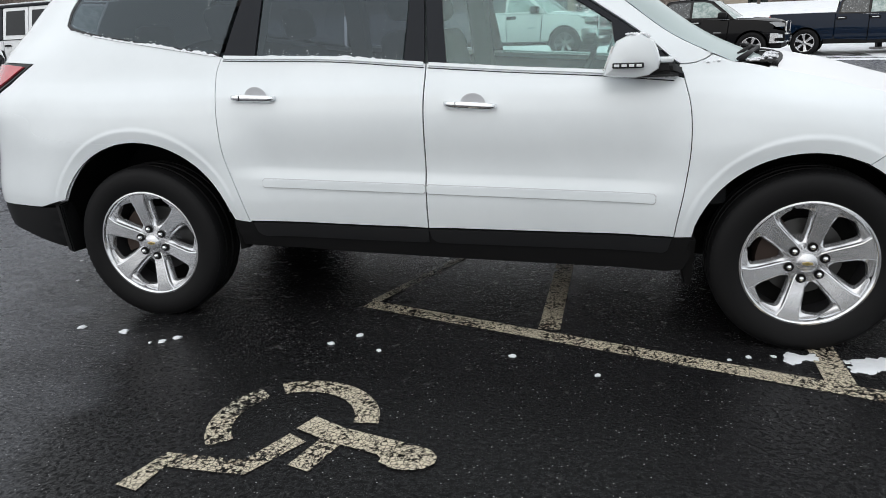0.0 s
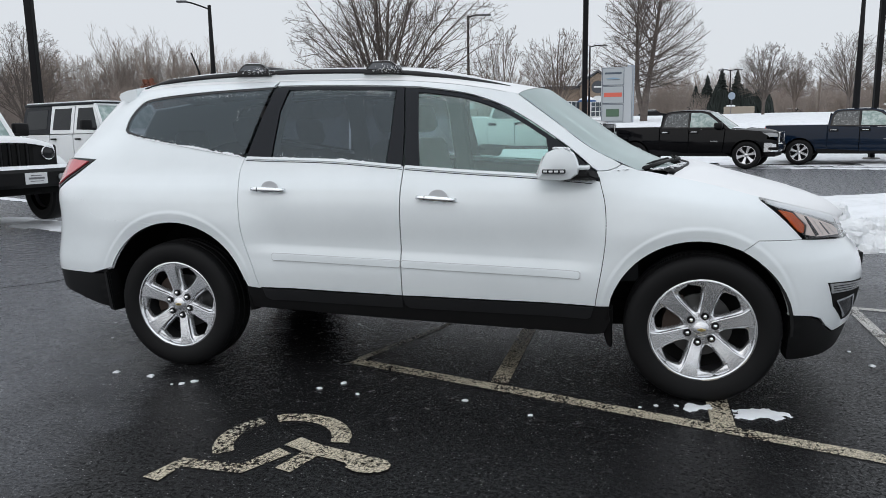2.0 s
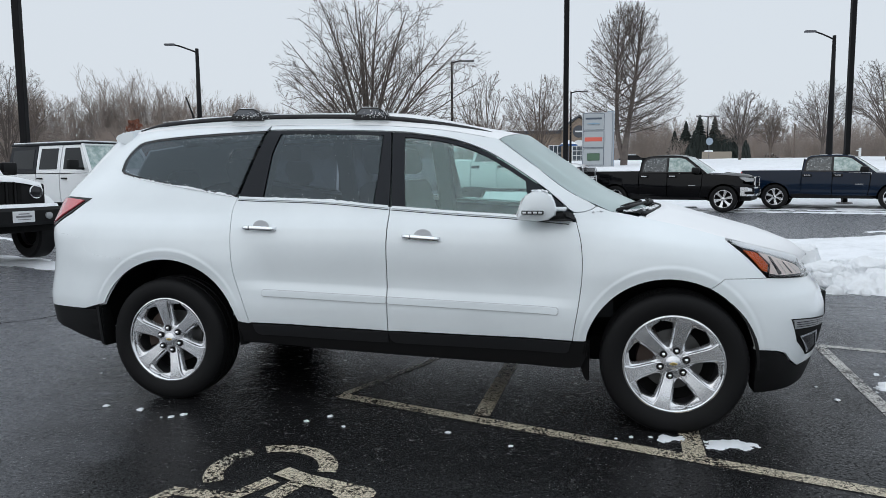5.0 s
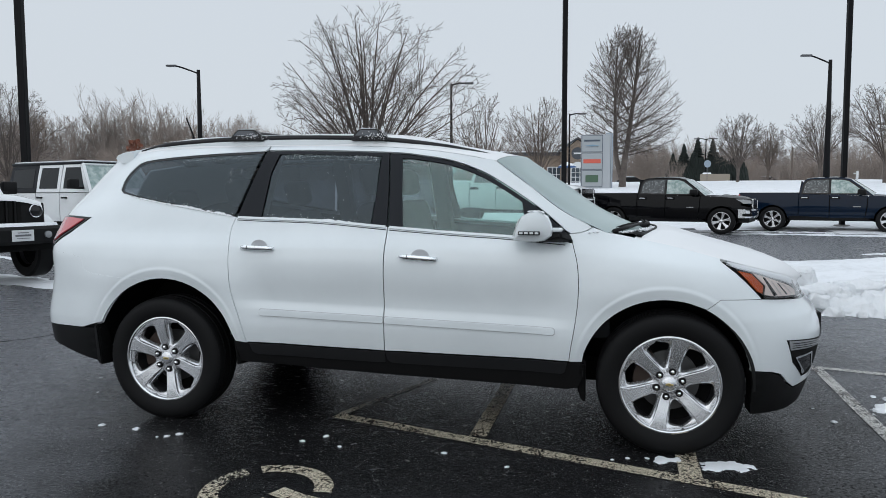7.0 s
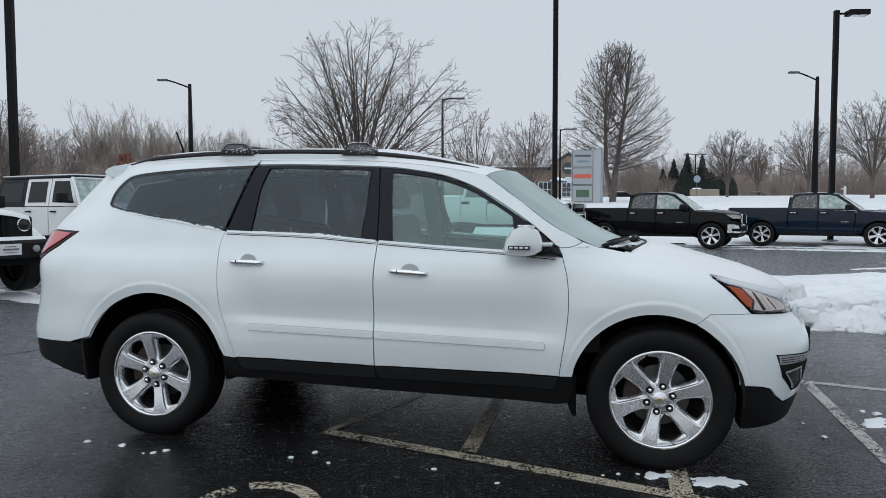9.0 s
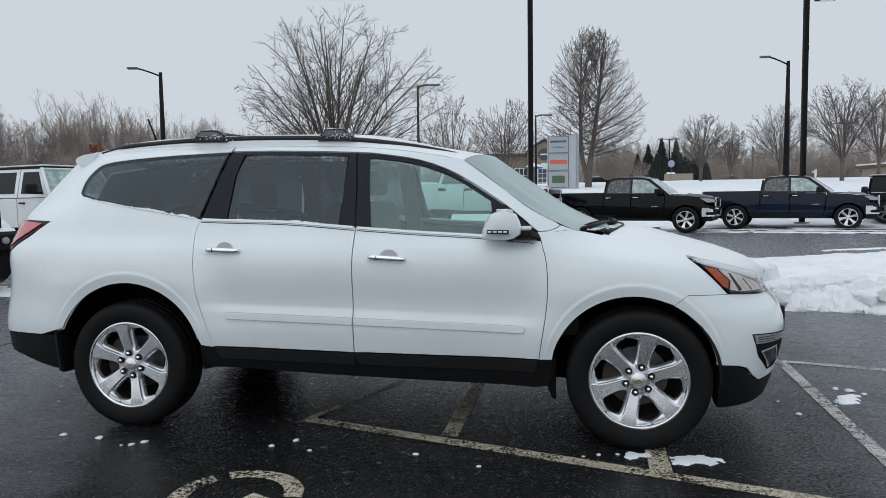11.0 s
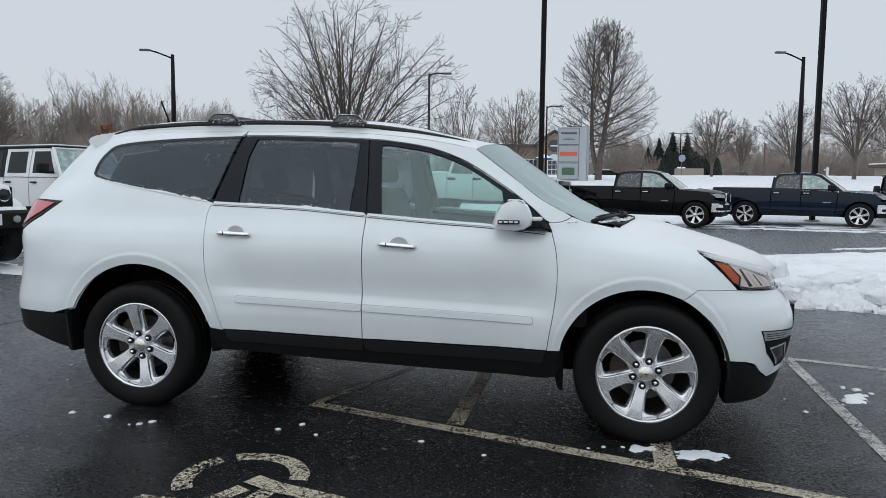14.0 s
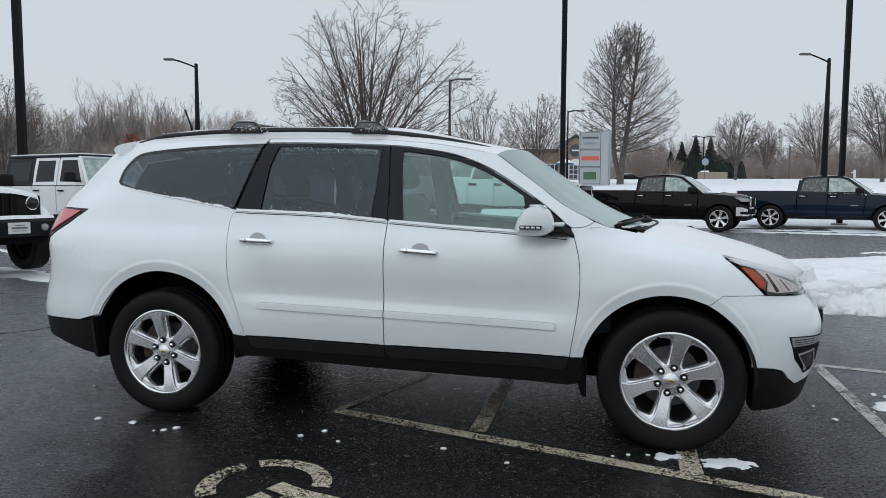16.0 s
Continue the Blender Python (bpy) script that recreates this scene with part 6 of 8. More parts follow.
        fb.append([(x - 0.05, 0.985 * v, 0.84), (x, 0.985 * v, 0.80), (x + 0.01, 0.985 * v, 0.62), (x - 0.04, 0.985 * v, 0.55), (x - 0.24, 0.98 * v, 0.55), (x - 0.24, 0.98 * v, 0.84)])
    part("front_bumper", loft(fb), M_truck_chrome, t, "chrome front bumper", smooth=True, angle=30)
    for side in (-1, 1):
        part("fog_lamp", box(0.30, 0.06, 0.10, (2.64, side * 0.965, 0.655), 0.03), M_dark, t, "dark fog lamp pocket")
    part("air_dam", box(0.35, 1.7, 0.16, (2.52, 0, 0.47), 0.04), M_black, t)
    part("rear_bumper", box(0.16, 1.9, 0.20, (-3.02, 0, 0.66), 0.03), M_truck_chrome, t, "chrome rear bumper")
    part("tailgate", box(0.05, 1.62, 0.62, (-2.98, 0, 1.08), 0.02), paint, t)
    for side in (-1, 1):
        part("tail_lamp", box(0.06, 0.13, 0.36, (-2.98, side * 0.89, 1.16), 0.02), M_red_lens, t, "red tail lamp")
    part("bed_floor", box(1.95, 1.7, 0.06, (-1.98, 0, 0.85)), M_dark, t)
    part("bed_snow", box(1.9, 1.84, 0.05, (-1.98, 0, 1.37), 0.02), M_snow if paint is M_white_body else M_black, t, "bed cover")
    for s_ in (-1, 1):
        part("rail_snow", box(1.95, 0.035, 0.018, (-1.98, s_ * 0.955, 1.402), 0.006), M_snow, t, "dusting of snow on the bed rail")
    part("hood_snow", loft([[(x + 0.10 * (1 - v * v), y * v, z + 0.008 + 0.075 * (1 - abs(v) ** 3)) for v in np.linspace(-0.8, 0.8, 9)] for x, z, y in ((1.3, 1.285, 0.965), (1.5, 1.275, 0.965), (1.75, 1.257, 0.962))], False, False), M_snow, t, "thin snow on the hood", smooth=True)
    part("bulkhead", box(0.05, 1.9, 0.8, (-0.99, 0, 0.95)), paint, t)
    part("chassis", box(5.2, 1.3, 0.22, (-0.1, 0, 0.50), 0.04), M_dark, t)
    part("cab_floor", box(2.2, 1.8, 0.7, (0.1, 0, 0.88), 0.04), M_inner, t)
    return t


def off_roader(paint, label, m, soft_rear=True):
    """A boxy four-door off-roader with a black grille and round lamps."""
    t = thing("off_roader", m, label, "car", "boxy off-roaders")
    w_low = curve1([0.5, 0.7, 1.0, 1.16], [0.76, 0.79, 0.79, 0.785])
    sk = flat_skin(w_low)
    w_up = curve1([1.14, 1.2, 1.70, 1.80], [0.785, 0.775, 0.675, 0.645])
    su = flat_skin(w_up)
    for side in (-1, 1):
        kw = dict(surf=sk, along=same, side=side, step=0.12, gap=0.006, depth=0.03)
        panel("rear_quarter", [(-2.0, 0.62), (-2.0, 1.16), (-0.98, 1.16), (-0.98, 0.80), (-1.15, 0.62)], paint, t, **kw)
        panel("rear_door", [(-0.96, 0.75), (-0.96, 1.16), (-0.16, 1.16), (-0.16, 0.56), (-0.75, 0.56)], paint, t, **kw)
        panel("front_door", [(-0.14, 0.56), (-0.14, 1.16), (0.72, 1.16), (0.72, 0.56)], paint, t, **kw)
        panel("front_side", [(0.74, 0.60), (0.74, 1.16), (1.3, 1.14), (1.86, 1.10), (1.86, 0.72), (0.95, 0.60)], paint, t, **kw)
        rear_mat = M_trim if soft_rear else paint
        panel("hard_top_side", [(-2.0, 1.17), (-1.93, 1.74), (-0.98, 1.76), (-0.98, 1.17)], rear_mat, t, surf=su, along=same, side=side, step=0.2, gap=0.004, depth=0.03, label="dark top side")
        panel("quarter_window", [(-1.86, 1.27), (-1.82, 1.66), (-1.08, 1.68), (-1.08, 1.27)], M_dark_pane, t, surf=su, along=same, side=side, step=0.2, gap=0, off=0.006, depth=0.008, label="snow-edged window")
        panel("rear_frame", [(-0.96, 1.17), (-0.96, 1.76), (-0.15, 1.76), (-0.15, 1.17)], paint, t, surf=su, along=same, side=side, step=0.2, gap=0.004, depth=0.03)
        panel("rear_pane", [(-0.86, 1.25), (-0.84, 1.69), (-0.26, 1.69), (-0.25, 1.25)], M_dark_pane, t, surf=su, along=same, side=side, step=0.2, gap=0, off=0.006, depth=0.008)
        panel("front_frame", [(-0.13, 1.17), (-0.13, 1.76), (0.50, 1.76), (0.84, 1.17)], paint, t, surf=su, along=same, side=side, step=0.2, gap=0.004, depth=0.03)
        panel("front_pane", [(-0.03, 1.25), (-0.03, 1.69), (0.44, 1.69), (0.66, 1.25)], M_dark_pane, t, surf=su, along=same, side=side, step=0.2, gap=0, off=0.006, depth=0.008)
        for x in (-0.80, 0.04):
            part("door_handle", box(0.17, 0.04, 0.035, (x, side * 0.81, 1.06), 0.01), M_black, t, "black door handle")
        part("wing_mirror", join(box(0.13, 0.22, 0.20, (0.62, side * 0.99, 1.34), 0.03), box(0.06, 0.16, 0.05, (0.66, side * 0.86, 1.26), 0.01)), M_black, t, "black wing mirror", smooth=True, angle=40)
        for x in (-1.50, 1.50):
            fl = []
            for d in range(170, 5, -11):
                c, s = math.cos(radians(d)), math.sin(radians(d))
                fl.append([(x + q * c * 1.12, side * y, 0.47 + q * s) for q, y in ((0.46, 0.78), (0.50, 0.78), (0.50, 0.92), (0.475, 0.945), (0.45, 0.93))])
            part("fender_flare", loft(fl), paint if x > 0 and not soft_rear else M_black, t, "black fender flare", smooth=True, angle=40)
            rings = [[(x + 0.46 * math.cos(radians(d)) * 1.1, side * y, 0.47 + 0.46 * math.sin(radians(d))) for d in range(-5, 186, 10)] for y in (0.80, 0.45)]
            rings.append([(x, side * 0.45, 0.47)] * 20)
            part("wheel_well", loft(rings, False, False), M_dark, t)
            w = small_wheel(t, 0.41, 0.27, 5, M_lamp_grey, 20)
            w.matrix_basis = pose(x, side * 0.81, 0.41, 0, 0, 0 if side < 0 else 180)
        # lamps in the grille wall
        lamp = part("headlight", moved(revolve([(0.100, 0.0), (0.100, 0.05), (0.086, 0.055), (0.080, 0.035), (0.04, 0.02), (0.001, 0.018)], 28, 'X'), pose(1.935, side * 0.60, 1.00)), M_chrome, t, "round headlight", smooth=True, angle=40)
        part("lens", moved(revolve([(0.090, 0.04), (0.06, 0.055), (0.001, 0.06)], 24, 'X'), pose(1.93, side * 0.60, 1.00)), M_lens_dark, lamp, "smoked lens", smooth=True)
        part("fog_lamp", moved(revolve([(0.05, 0.0), (0.05, 0.04), (0.001, 0.045)], 16, 'X'), pose(2.20, side * 0.62, 0.66)), M_signal, t, smooth=True, angle=40)
    hood = [[(x, y * v, z + 0.10 * (1 - abs(v) ** 2.5)) for v in np.linspace(-1, 1, 11)] for x, z, y in ((0.76, 1.17, 0.785), (1.3, 1.165, 0.775), (1.75, 1.15, 0.74), (1.94, 1.12, 0.70), (1.985, 1.05, 0.69))]
    part("hood", loft(hood, False, False), paint, t, "snowy hood", smooth=True)
    part("grille_wall", box(0.10, 1.50, 0.42, (1.91, 0, 0.91), 0.04), paint if soft_rear else M_black, t, "grille wall", smooth=True, angle=40)
    for k in range(7):
        part("grille_slot", box(0.03, 0.075, 0.34, (1.96, -0.36 + 0.12 * k, 0.96), 0.012), M_dark, t)
        part("grille_rib", box(0.06, 0.03, 0.36, (1.965, -0.42 + 0.12 * k, 0.96), 0.01), M_black, t)
    bmp = [[(2.22 - 0.14 * abs(v) ** 3, 0.92 * v, 0.78), (2.25 - 0.14 * abs(v) ** 3, 0.92 * v, 0.74), (2.25 - 0.14 * abs(v) ** 3, 0.92 * v, 0.58), (2.20 - 0.14 * abs(v) ** 3, 0.90 * v, 0.53), (2.0, 0.90 * v, 0.53), (2.0, 0.90 * v, 0.78)] for v in np.linspace(-1, 1, 11)]
    part("front_bumper", loft(bmp), M_black, t, "black steel bumper topped with snow", smooth=True, angle=30)
    sn = [[(2.03, 0.86 * v, 0.784), (2.20 - 0.12 * abs(v) ** 3, 0.86 * v, 0.784), (2.17 - 0.12 * abs(v) ** 3, 0.86 * v, 0.82 + 0.012 * math.sin(9 * v)), (2.05, 0.86 * v, 0.83)] for v in np.linspace(-1, 1, 15)]
    part("bumper_snow", loft(sn), M_snow, t, "snow on the bumper", smooth=True, angle=60)
    pl = part("license_plate", box(0.012, 0.305, 0.155, (2.256, 0.24, 0.66), 0.003), M_plate, t, "white dealer plate")
    part("plate_swoosh", join(box(0.004, 0.15, 0.012, (2.264, 0.24, 0.70)), box(0.004, 0.22, 0.026, (2.264, 0.24, 0.662)), box(0.004, 0.18, 0.008, (2.264, 0.24, 0.622))), M_grey_print, pl, "grey printed bars")
    part("windscreen", loft([[(x, y * v, z) for v in np.linspace(-1, 1, 5)] for x, z, y in ((0.50, 1.75, 0.64), (0.86, 1.16, 0.74))], False, False), M_pale_glass, t, "frosted windscreen")
    part("screen_frame", join(*[tube([(0.50, s * 0.66, 1.76), (0.87, s * 0.77, 1.15)], 0.035, 6) for s in (-1, 1)], tube([(0.50, -0.66, 1.76), (0.50, 0.66, 1.76)], 0.035, 6)), paint, t)
    part("roof", box(2.5, 1.36, 0.06, (-0.72, 0, 1.78), 0.025), M_trim if soft_rear else paint, t, "black roof under thin snow", smooth=True, angle=40)
    part("roof_snow", box(2.42, 1.28, 0.03, (-0.72, 0, 1.822), 0.012), M_snow, t, "thin snow on the roof", smooth=True, angle=60)
    part("tub", box(2.8, 1.5, 0.5, (-0.6, 0, 0.86), 0.03), M_inner, t)
    part("chassis", box(4.0, 1.2, 0.2, (0, 0, 0.52), 0.03), M_dark, t)
    part("rear_wall", box(0.05, 1.5, 0.6, (-1.99, 0, 0.9), 0.01), paint, t)
    part("spare_tyre", moved(revolve([(0.001, -0.12), (0.3, -0.12), (0.39, -0.1), (0.40, 0.0), (0.39, 0.1), (0.001, 0.12)], 28, 'X'), pose(-2.14, 0, 1.0)), M_rubber, t, "spare tyre", smooth=True, angle=40)
    return t


def on_land(x, y, rz, dz=0.0):
    return pose(x, y, rise(x, y) + dz, 0, 0, rz)


def by_point(px, py, lx, ly, rz):
    """The pose that puts the local point (lx, ly) over (px, py)."""
    c, s = math.cos(radians(rz)), math.sin(radians(rz))
    return on_land(px - (c * lx - s * ly), py - (s * lx + c * ly), rz)


pickup(M_black_body, "black crew-cab pickup with chrome wheels, dusted with snow", by_point(4.96, 21.2, 1.835 * 1.02, -1.02, -17) @ Matrix.Scale(1.02, 4), M_black)
pickup(M_blue_body, "dark blue crew-cab pickup with chrome wheels, parked in the far row", by_point(7.14, 23.9, -1.835 * 1.02, -1.02, -18) @ Matrix.Scale(1.02, 4), M_black)
pickup(M_white_body, "white crew-cab pickup with snow in its bed", by_point(-0.80, 20.1, 2.00, -1.09, -17) @ Matrix.Scale(1.09, 4), M_black)
off_roader(M_white_body, "white boxy off-roader with a dark hard top", by_point(-9.98, 8.42, 0.66, -1.05, -16) @ Matrix.Scale(1.06, 4))
off_roader(M_white_body, "white boxy off-roader with black grille and snowy bumper", by_point(-6.94, 3.99, 1.95, 0.60, -17), False)
off_roader(M_black_body, "black boxy off-roader parked beyond the blue pickup", by_point(13.6, 24.4, -0.5, -0.8, -17))

# ---- markings, snow and stones of the lot ----
def ribbon(pts, width, z=0.004):
    """A flat painted strip along points, following the land, cut into short quads."""
    line = []
    for a, b in zip(pts[:-1], pts[1:]):
        n = max(1, int(math.hypot(b[0] - a[0], b[1] - a[1]) / 0.25))
        line += [(a[0] + (b[0] - a[0]) * k / n, a[1] + (b[1] - a[1]) * k / n) for k in range(n)]
    line.append(pts[-1])
    verts, faces = [], []
    for i, p in enumerate(line):
        a, b = line[max(i - 1, 0)], line[min(i + 1, len(line) - 1)]
        dx, dy = b[0] - a[0], b[1] - a[1]
        L = math.hypot(dx, dy)
        nx, ny = -dy / L * width / 2, dx / L * width / 2
        for s in (1, -1):
            x, y = p[0] + s * nx, p[1] + s * ny
            verts.append((x, y, rise(x, y) + z))
    faces = [(2 * i + 1, 2 * i + 3, 2 * i + 2, 2 * i) for i in range(len(line) - 1)]
    return pydata("strip", verts, faces)


def marking(name, pts, width, label, mat=None, z=0.004):
    return tagged(part(name, ribbon(pts, width, z), mat or M_line_paint), label, "road marking", "stall lines")


AISLE = "worn cream painted stall line on wet asphalt"
marking("stall_line", [(-0.49, -0.69), (1.60, -1.312), (3.4, -1.85)], 0.095, AISLE)
marking("stall_line", [(-0.462, -0.65), (-0.17, 0.10), (0.75, 3.1)], 0.055, "faded cream painted line running under the crossover", M_line_faint, 0.005)
marking("stall_line", [(0.462, -0.90), (0.475, 0.05), (0.50, 1.2)], 0.10, AISLE, z=0.005)
marking("stall_line", [(1.60, -1.27), (1.605, -0.90), (1.62, 0.3)], 0.11, AISLE, z=0.005)
marking("stall_line", [(2.2, 1.52), (2.85, 1.315), (6.6, 0.16)], 0.085, "worn white painted stall line on wet asphalt", M_line_pale)
marking("stall_line", [(2.83, 1.27), (2.79, 0.2), (2.74, -1.45)], 0.085, "worn white painted stall line on wet asphalt", M_line_pale, z=0.005)
marking("road_line", [(7.3, 15.15), (7.65, 15.22)], 0.10, "short white road dash", M_line_white)
marking("road_line", [(8.25, 15.55), (9.2, 15.8)], 0.10, "short white road dash", M_line_white)
marking("road_line", [(13.0, 15.0), (14.6, 15.3)], 0.10, "short white road dash", M_line_white)

# crack in the asphalt
crack = [(-4.9, -0.1), (-4.5, 0.35), (-4.28, 0.72), (-4.05, 1.22), (-3.7, 1.75), (-3.45, 2.3), (-3.0, 2.9)]
tagged(part("asphalt_crack", ribbon([(x + 0.03 * math.sin(9 * y), y) for x, y in [tuple(p) for p in spline(crack, 8)]], 0.016, 0.003), M_dark), "thin dark crack in the asphalt", "crack", kind="stuff")


def symbol():
    """The stencilled wheelchair symbol of an accessible stall."""
    t = thing("parking_symbol", label="worn cream wheelchair symbol stencilled on wet asphalt", category="road marking")

    def flat(name, verts2, faces, z=0.005):
        part(name, pydata(name, [(x, y, z) for x, y in verts2], faces), M_line_paint, t)

    def arc_band(a0, a1, r0=0.222, r1=0.314, c=(-0.385, -1.862), n=18):
        v = []
        for k in range(n + 1):
            a = radians(a0 + (a1 - a0) * k / n)
            v += [(c[0] + r0 * math.cos(a), c[1] + r0 * math.sin(a)), (c[0] + r1 * math.cos(a), c[1] + r1 * math.sin(a))]
        return v, [(2 * i, 2 * i + 2, 2 * i + 3, 2 * i + 1) for i in range(n)]
    flat("wheel_arc", *arc_band(222, 180))
    part("wheel_arc", pydata("wheel_arc", [(x, y, 0.005) for x, y in arc_band(180, 137)[0]], arc_band(180, 137)[1]), M_line_thin, t, "paint worn down to specks")
    flat("wheel_arc", *arc_band(122, 6))

    def bar(name, pts, w):
        part(name, ribbon(pts, w, 0.0062 if name == "torso" else 0.0045), M_line_paint, t)
    bar("leg", [(-0.752, -2.33), (-0.715, -2.165), (-0.43, -2.165), (-0.325, -1.965)], 0.088)
    bar("torso", [(-0.335, -1.865), (-0.20, -1.925), (0.06, -1.99)], 0.098)
    bar("arm", [(-0.195, -1.945), (-0.25, -2.14)], 0.086)
    n = 22
    flat("head", [(0.09 + 0.098 * math.cos(2 * math.pi * k / n) * (1 + 0.08 * math.sin(3.0 * k)), -2.025 + 0.072 * math.sin(2 * math.pi * k / n)) for k in range(n)], [tuple(range(n))], 0.0078)


symbol()


def lump(name, x, y, r, h, seed, mat, label, group="", cat="snow"):
    """A small irregular clump lying on the ground."""
    bm = bmesh.new()
    bmesh.ops.create_icosphere(bm, subdivisions=2, radius=1.0)
    for v in bm.verts:
        q = 1 + 0.62 * noise.noise(v.co * 1.7 + Vector((seed, seed * 0.7, 0)))
        v.co = Vector((v.co.x * r * q, v.co.y * r * q * 0.8, max(v.co.z, -0.25) * h * 0.6 * q * (1 + 0.5 * noise.noise(v.co * 3.1 + Vector((seed, 1, 2))))))
    ob = part(name, bm, mat, None, smooth=True)
    ob.matrix_basis = pose(x, y, rise(x, y) + 0.002, 0, 0, 57 * seed)
    return tagged(ob, label, cat, group)


CL = "small clump of wet snow on the asphalt"
for i, (x, y, r, h) in enumerate(((-1.82, -1.18, 0.032, 0.022), (-1.57, -1.20, 0.040, 0.014), (-1.26, -1.23, 0.030, 0.020), (-1.31, -1.28, 0.030, 0.013), (-1.36, -1.30, 0.016, 0.010), (-0.50, -1.19, 0.026, 0.018), (-0.40, -1.08, 0.026, 0.015),
                                  (-0.26, -1.23, 0.018, 0.012), (0.33, -1.20, 0.026, 0.012), (0.69, -1.33, 0.020, 0.010), (1.30, -1.07, 0.020, 0.012), (1.40, -1.05, 0.018, 0.011), (1.22, -1.11, 0.014, 0.009), (2.55, -0.17, 0.035, 0.016), (2.90, 0.14, 0.05, 0.03),
                                  (3.05, 0.43, 0.05, 0.03), (2.98, 0.48, 0.035, 0.02), (3.01, 0.28, 0.05, 0.03), (3.12, 0.36, 0.03, 0.015), (2.5, 0.1, 0.02, 0.01), (-2.35, -0.55, 0.02, 0.01), (-2.6, -0.2, 0.02, 0.01), (-2.9, 0.6, 0.02, 0.01))):
    lump("snow_clump", x, y, 0.72 * r, 0.75 * h, i + 1.3, M_snow, CL, "snow clumps")

sheet_patch("snow_patch", [(1.68, -1.14), (1.73, -1.03), (1.85, -1.01), (1.92, -1.06), (1.86, -1.12)], 0.005, M_snow, "thin wet snow patch beside the front tyre", 0.012, 0.055, seed=2, sc=7)
sheet_patch("snow_patch", [(1.44, -1.09), (1.46, -1.02), (1.55, -1.01), (1.56, -1.07)], 0.006, M_snow, "thin wet snow patch beside the front tyre", 0.01, 0.04, seed=5, sc=8)
sheet_patch("snow_patch", [(2.86, 0.08), (2.93, 0.26), (3.04, 0.30), (3.0, 0.12)], 0.012, M_snow, "thin broken snow on the asphalt", 0.012, 0.06, seed=9, sc=8)
for sd, poly in ((3, [(-2.52, -0.50), (-2.38, -0.44), (-2.32, -0.50), (-2.44, -0.56)]), (6, [(-2.26, -0.56), (-2.10, -0.40), (-2.02, -0.48), (-2.14, -0.62)]), (8, [(-2.12, -0.98), (-2.04, -0.93), (-1.96, -0.95), (-2.04, -1.0)])):
    sheet_patch("salt_stain", poly, 0.001, M_stain, "pale dried salt stain on the asphalt", 0.02, 0.06, seed=sd, sc=4, category="stain")
# snow left between the cars on the far side
sheet_patch("snow_patch", [(-11.5, 6.9), (-8.0, 5.85), (-4.4, 4.75), (-4.4, 4.95), (-8.0, 6.1), (-11.5, 7.15)], 0.012, M_snow, "strip of snow lying along a stall line", 0.07, 0.10, seed=4)
sheet_patch("snow_patch", [(-8.6, 4.2), (-7.0, 3.7), (-5.6, 3.6), (-5.9, 4.0), (-8.0, 4.6)], 0.010, M_snow, "thin broken snow on the asphalt", 0.07, 0.22, seed=14)
sheet_patch("snow_patch", [(-16, 9.6), (-11, 8.2), (-8.2, 7.3), (-7.6, 8.2), (-10, 10.5), (-16, 13)], 0.02, M_snow, "packed snow under the parked cars", 0.12, 0.25, seed=21)

# snow-covered island with its ploughed bank
ISLE = [(0.4, 5.6), (2.2, 5.1), (3.44, 4.75), (4.27, 4.6), (6.5, 4.1), (10, 3.2), (14, 2.9), (15, 8), (14.5, 13.8), (10.5, 12.5), (7.5, 11.15), (6.0, 10.35), (4.7, 9.6), (2.8, 8.9), (1.2, 8.0), (0.2, 6.8)]
sheet_patch("snow_island", ISLE, 0.17, M_snow, "snow-covered kerbed island in the lot", 0.14, 0.25, 0.12, 31, sc=0.8)
BANK = [(0.6, 5.15), (2.2, 4.66), (3.44, 4.26), (4.27, 4.06), (6.5, 3.5), (10, 2.55), (10.2, 3.7), (6.8, 4.85), (5.2, 5.6), (3.6, 5.75), (2.2, 6.0), (0.9, 6.0)]
sheet_patch("snow_bank", BANK, 0.22, M_dirty_snow, "ploughed bank of dirty broken snow", 0.05, 0.30, 0.22, 47, sc=1.4, broken=0.08)


def ice_block(x, y, sx, sy, sz, rz, seed, label="cut block of packed grey snow in the bank", dz=0.05):
    bm = box(sx, sy, sz, (0, 0, sz / 2), min(0.05, 0.18 * min(sx, sy, sz)), 2)
    bmesh.ops.subdivide_edges(bm, edges=bm.edges[:], cuts=3, use_grid_fill=True)
    for v in bm.verts:
        v.co += Vector((noise.noise(v.co * 4 + Vector((seed, 0, 0))), noise.noise(v.co * 4 + Vector((0, seed, 0))), noise.noise(v.co * 4 + Vector((0, 0, seed))))) * min(0.06, 0.28 * sz)
        v.co += Vector((noise.noise(v.co * 15 + Vector((seed, 3, 0))), noise.noise(v.co * 15 + Vector((3, seed, 0))), noise.noise(v.co * 15 + Vector((0, 3, seed))))) * min(0.034, 0.18 * sz)
    ob = part("snow_block", bm, M_dirty_snow, None, smooth=True, angle=28)
    ob.matrix_basis = pose(x, y, rise(x, y) + dz, 4 * math.sin(seed), 5 * math.cos(seed), rz)
    tagged(ob, label, "snow", "blocks of ploughed snow")


ice_block(3.52, 4.92, 0.42, 0.34, 0.36, -12, 1, dz=0.10)
ice_block(4.25, 4.75, 0.34, 0.30, 0.26, 20, 2)
ice_block(4.65, 4.95, 0.34, 0.28, 0.26, -35, 3)
ice_block(5.15, 4.62, 0.30, 0.28, 0.22, 10, 4)
ice_block(5.8, 4.75, 0.30, 0.26, 0.24, 50, 5)
ice_block(2.9, 5.05, 0.34, 0.30, 0.28, 30, 6)
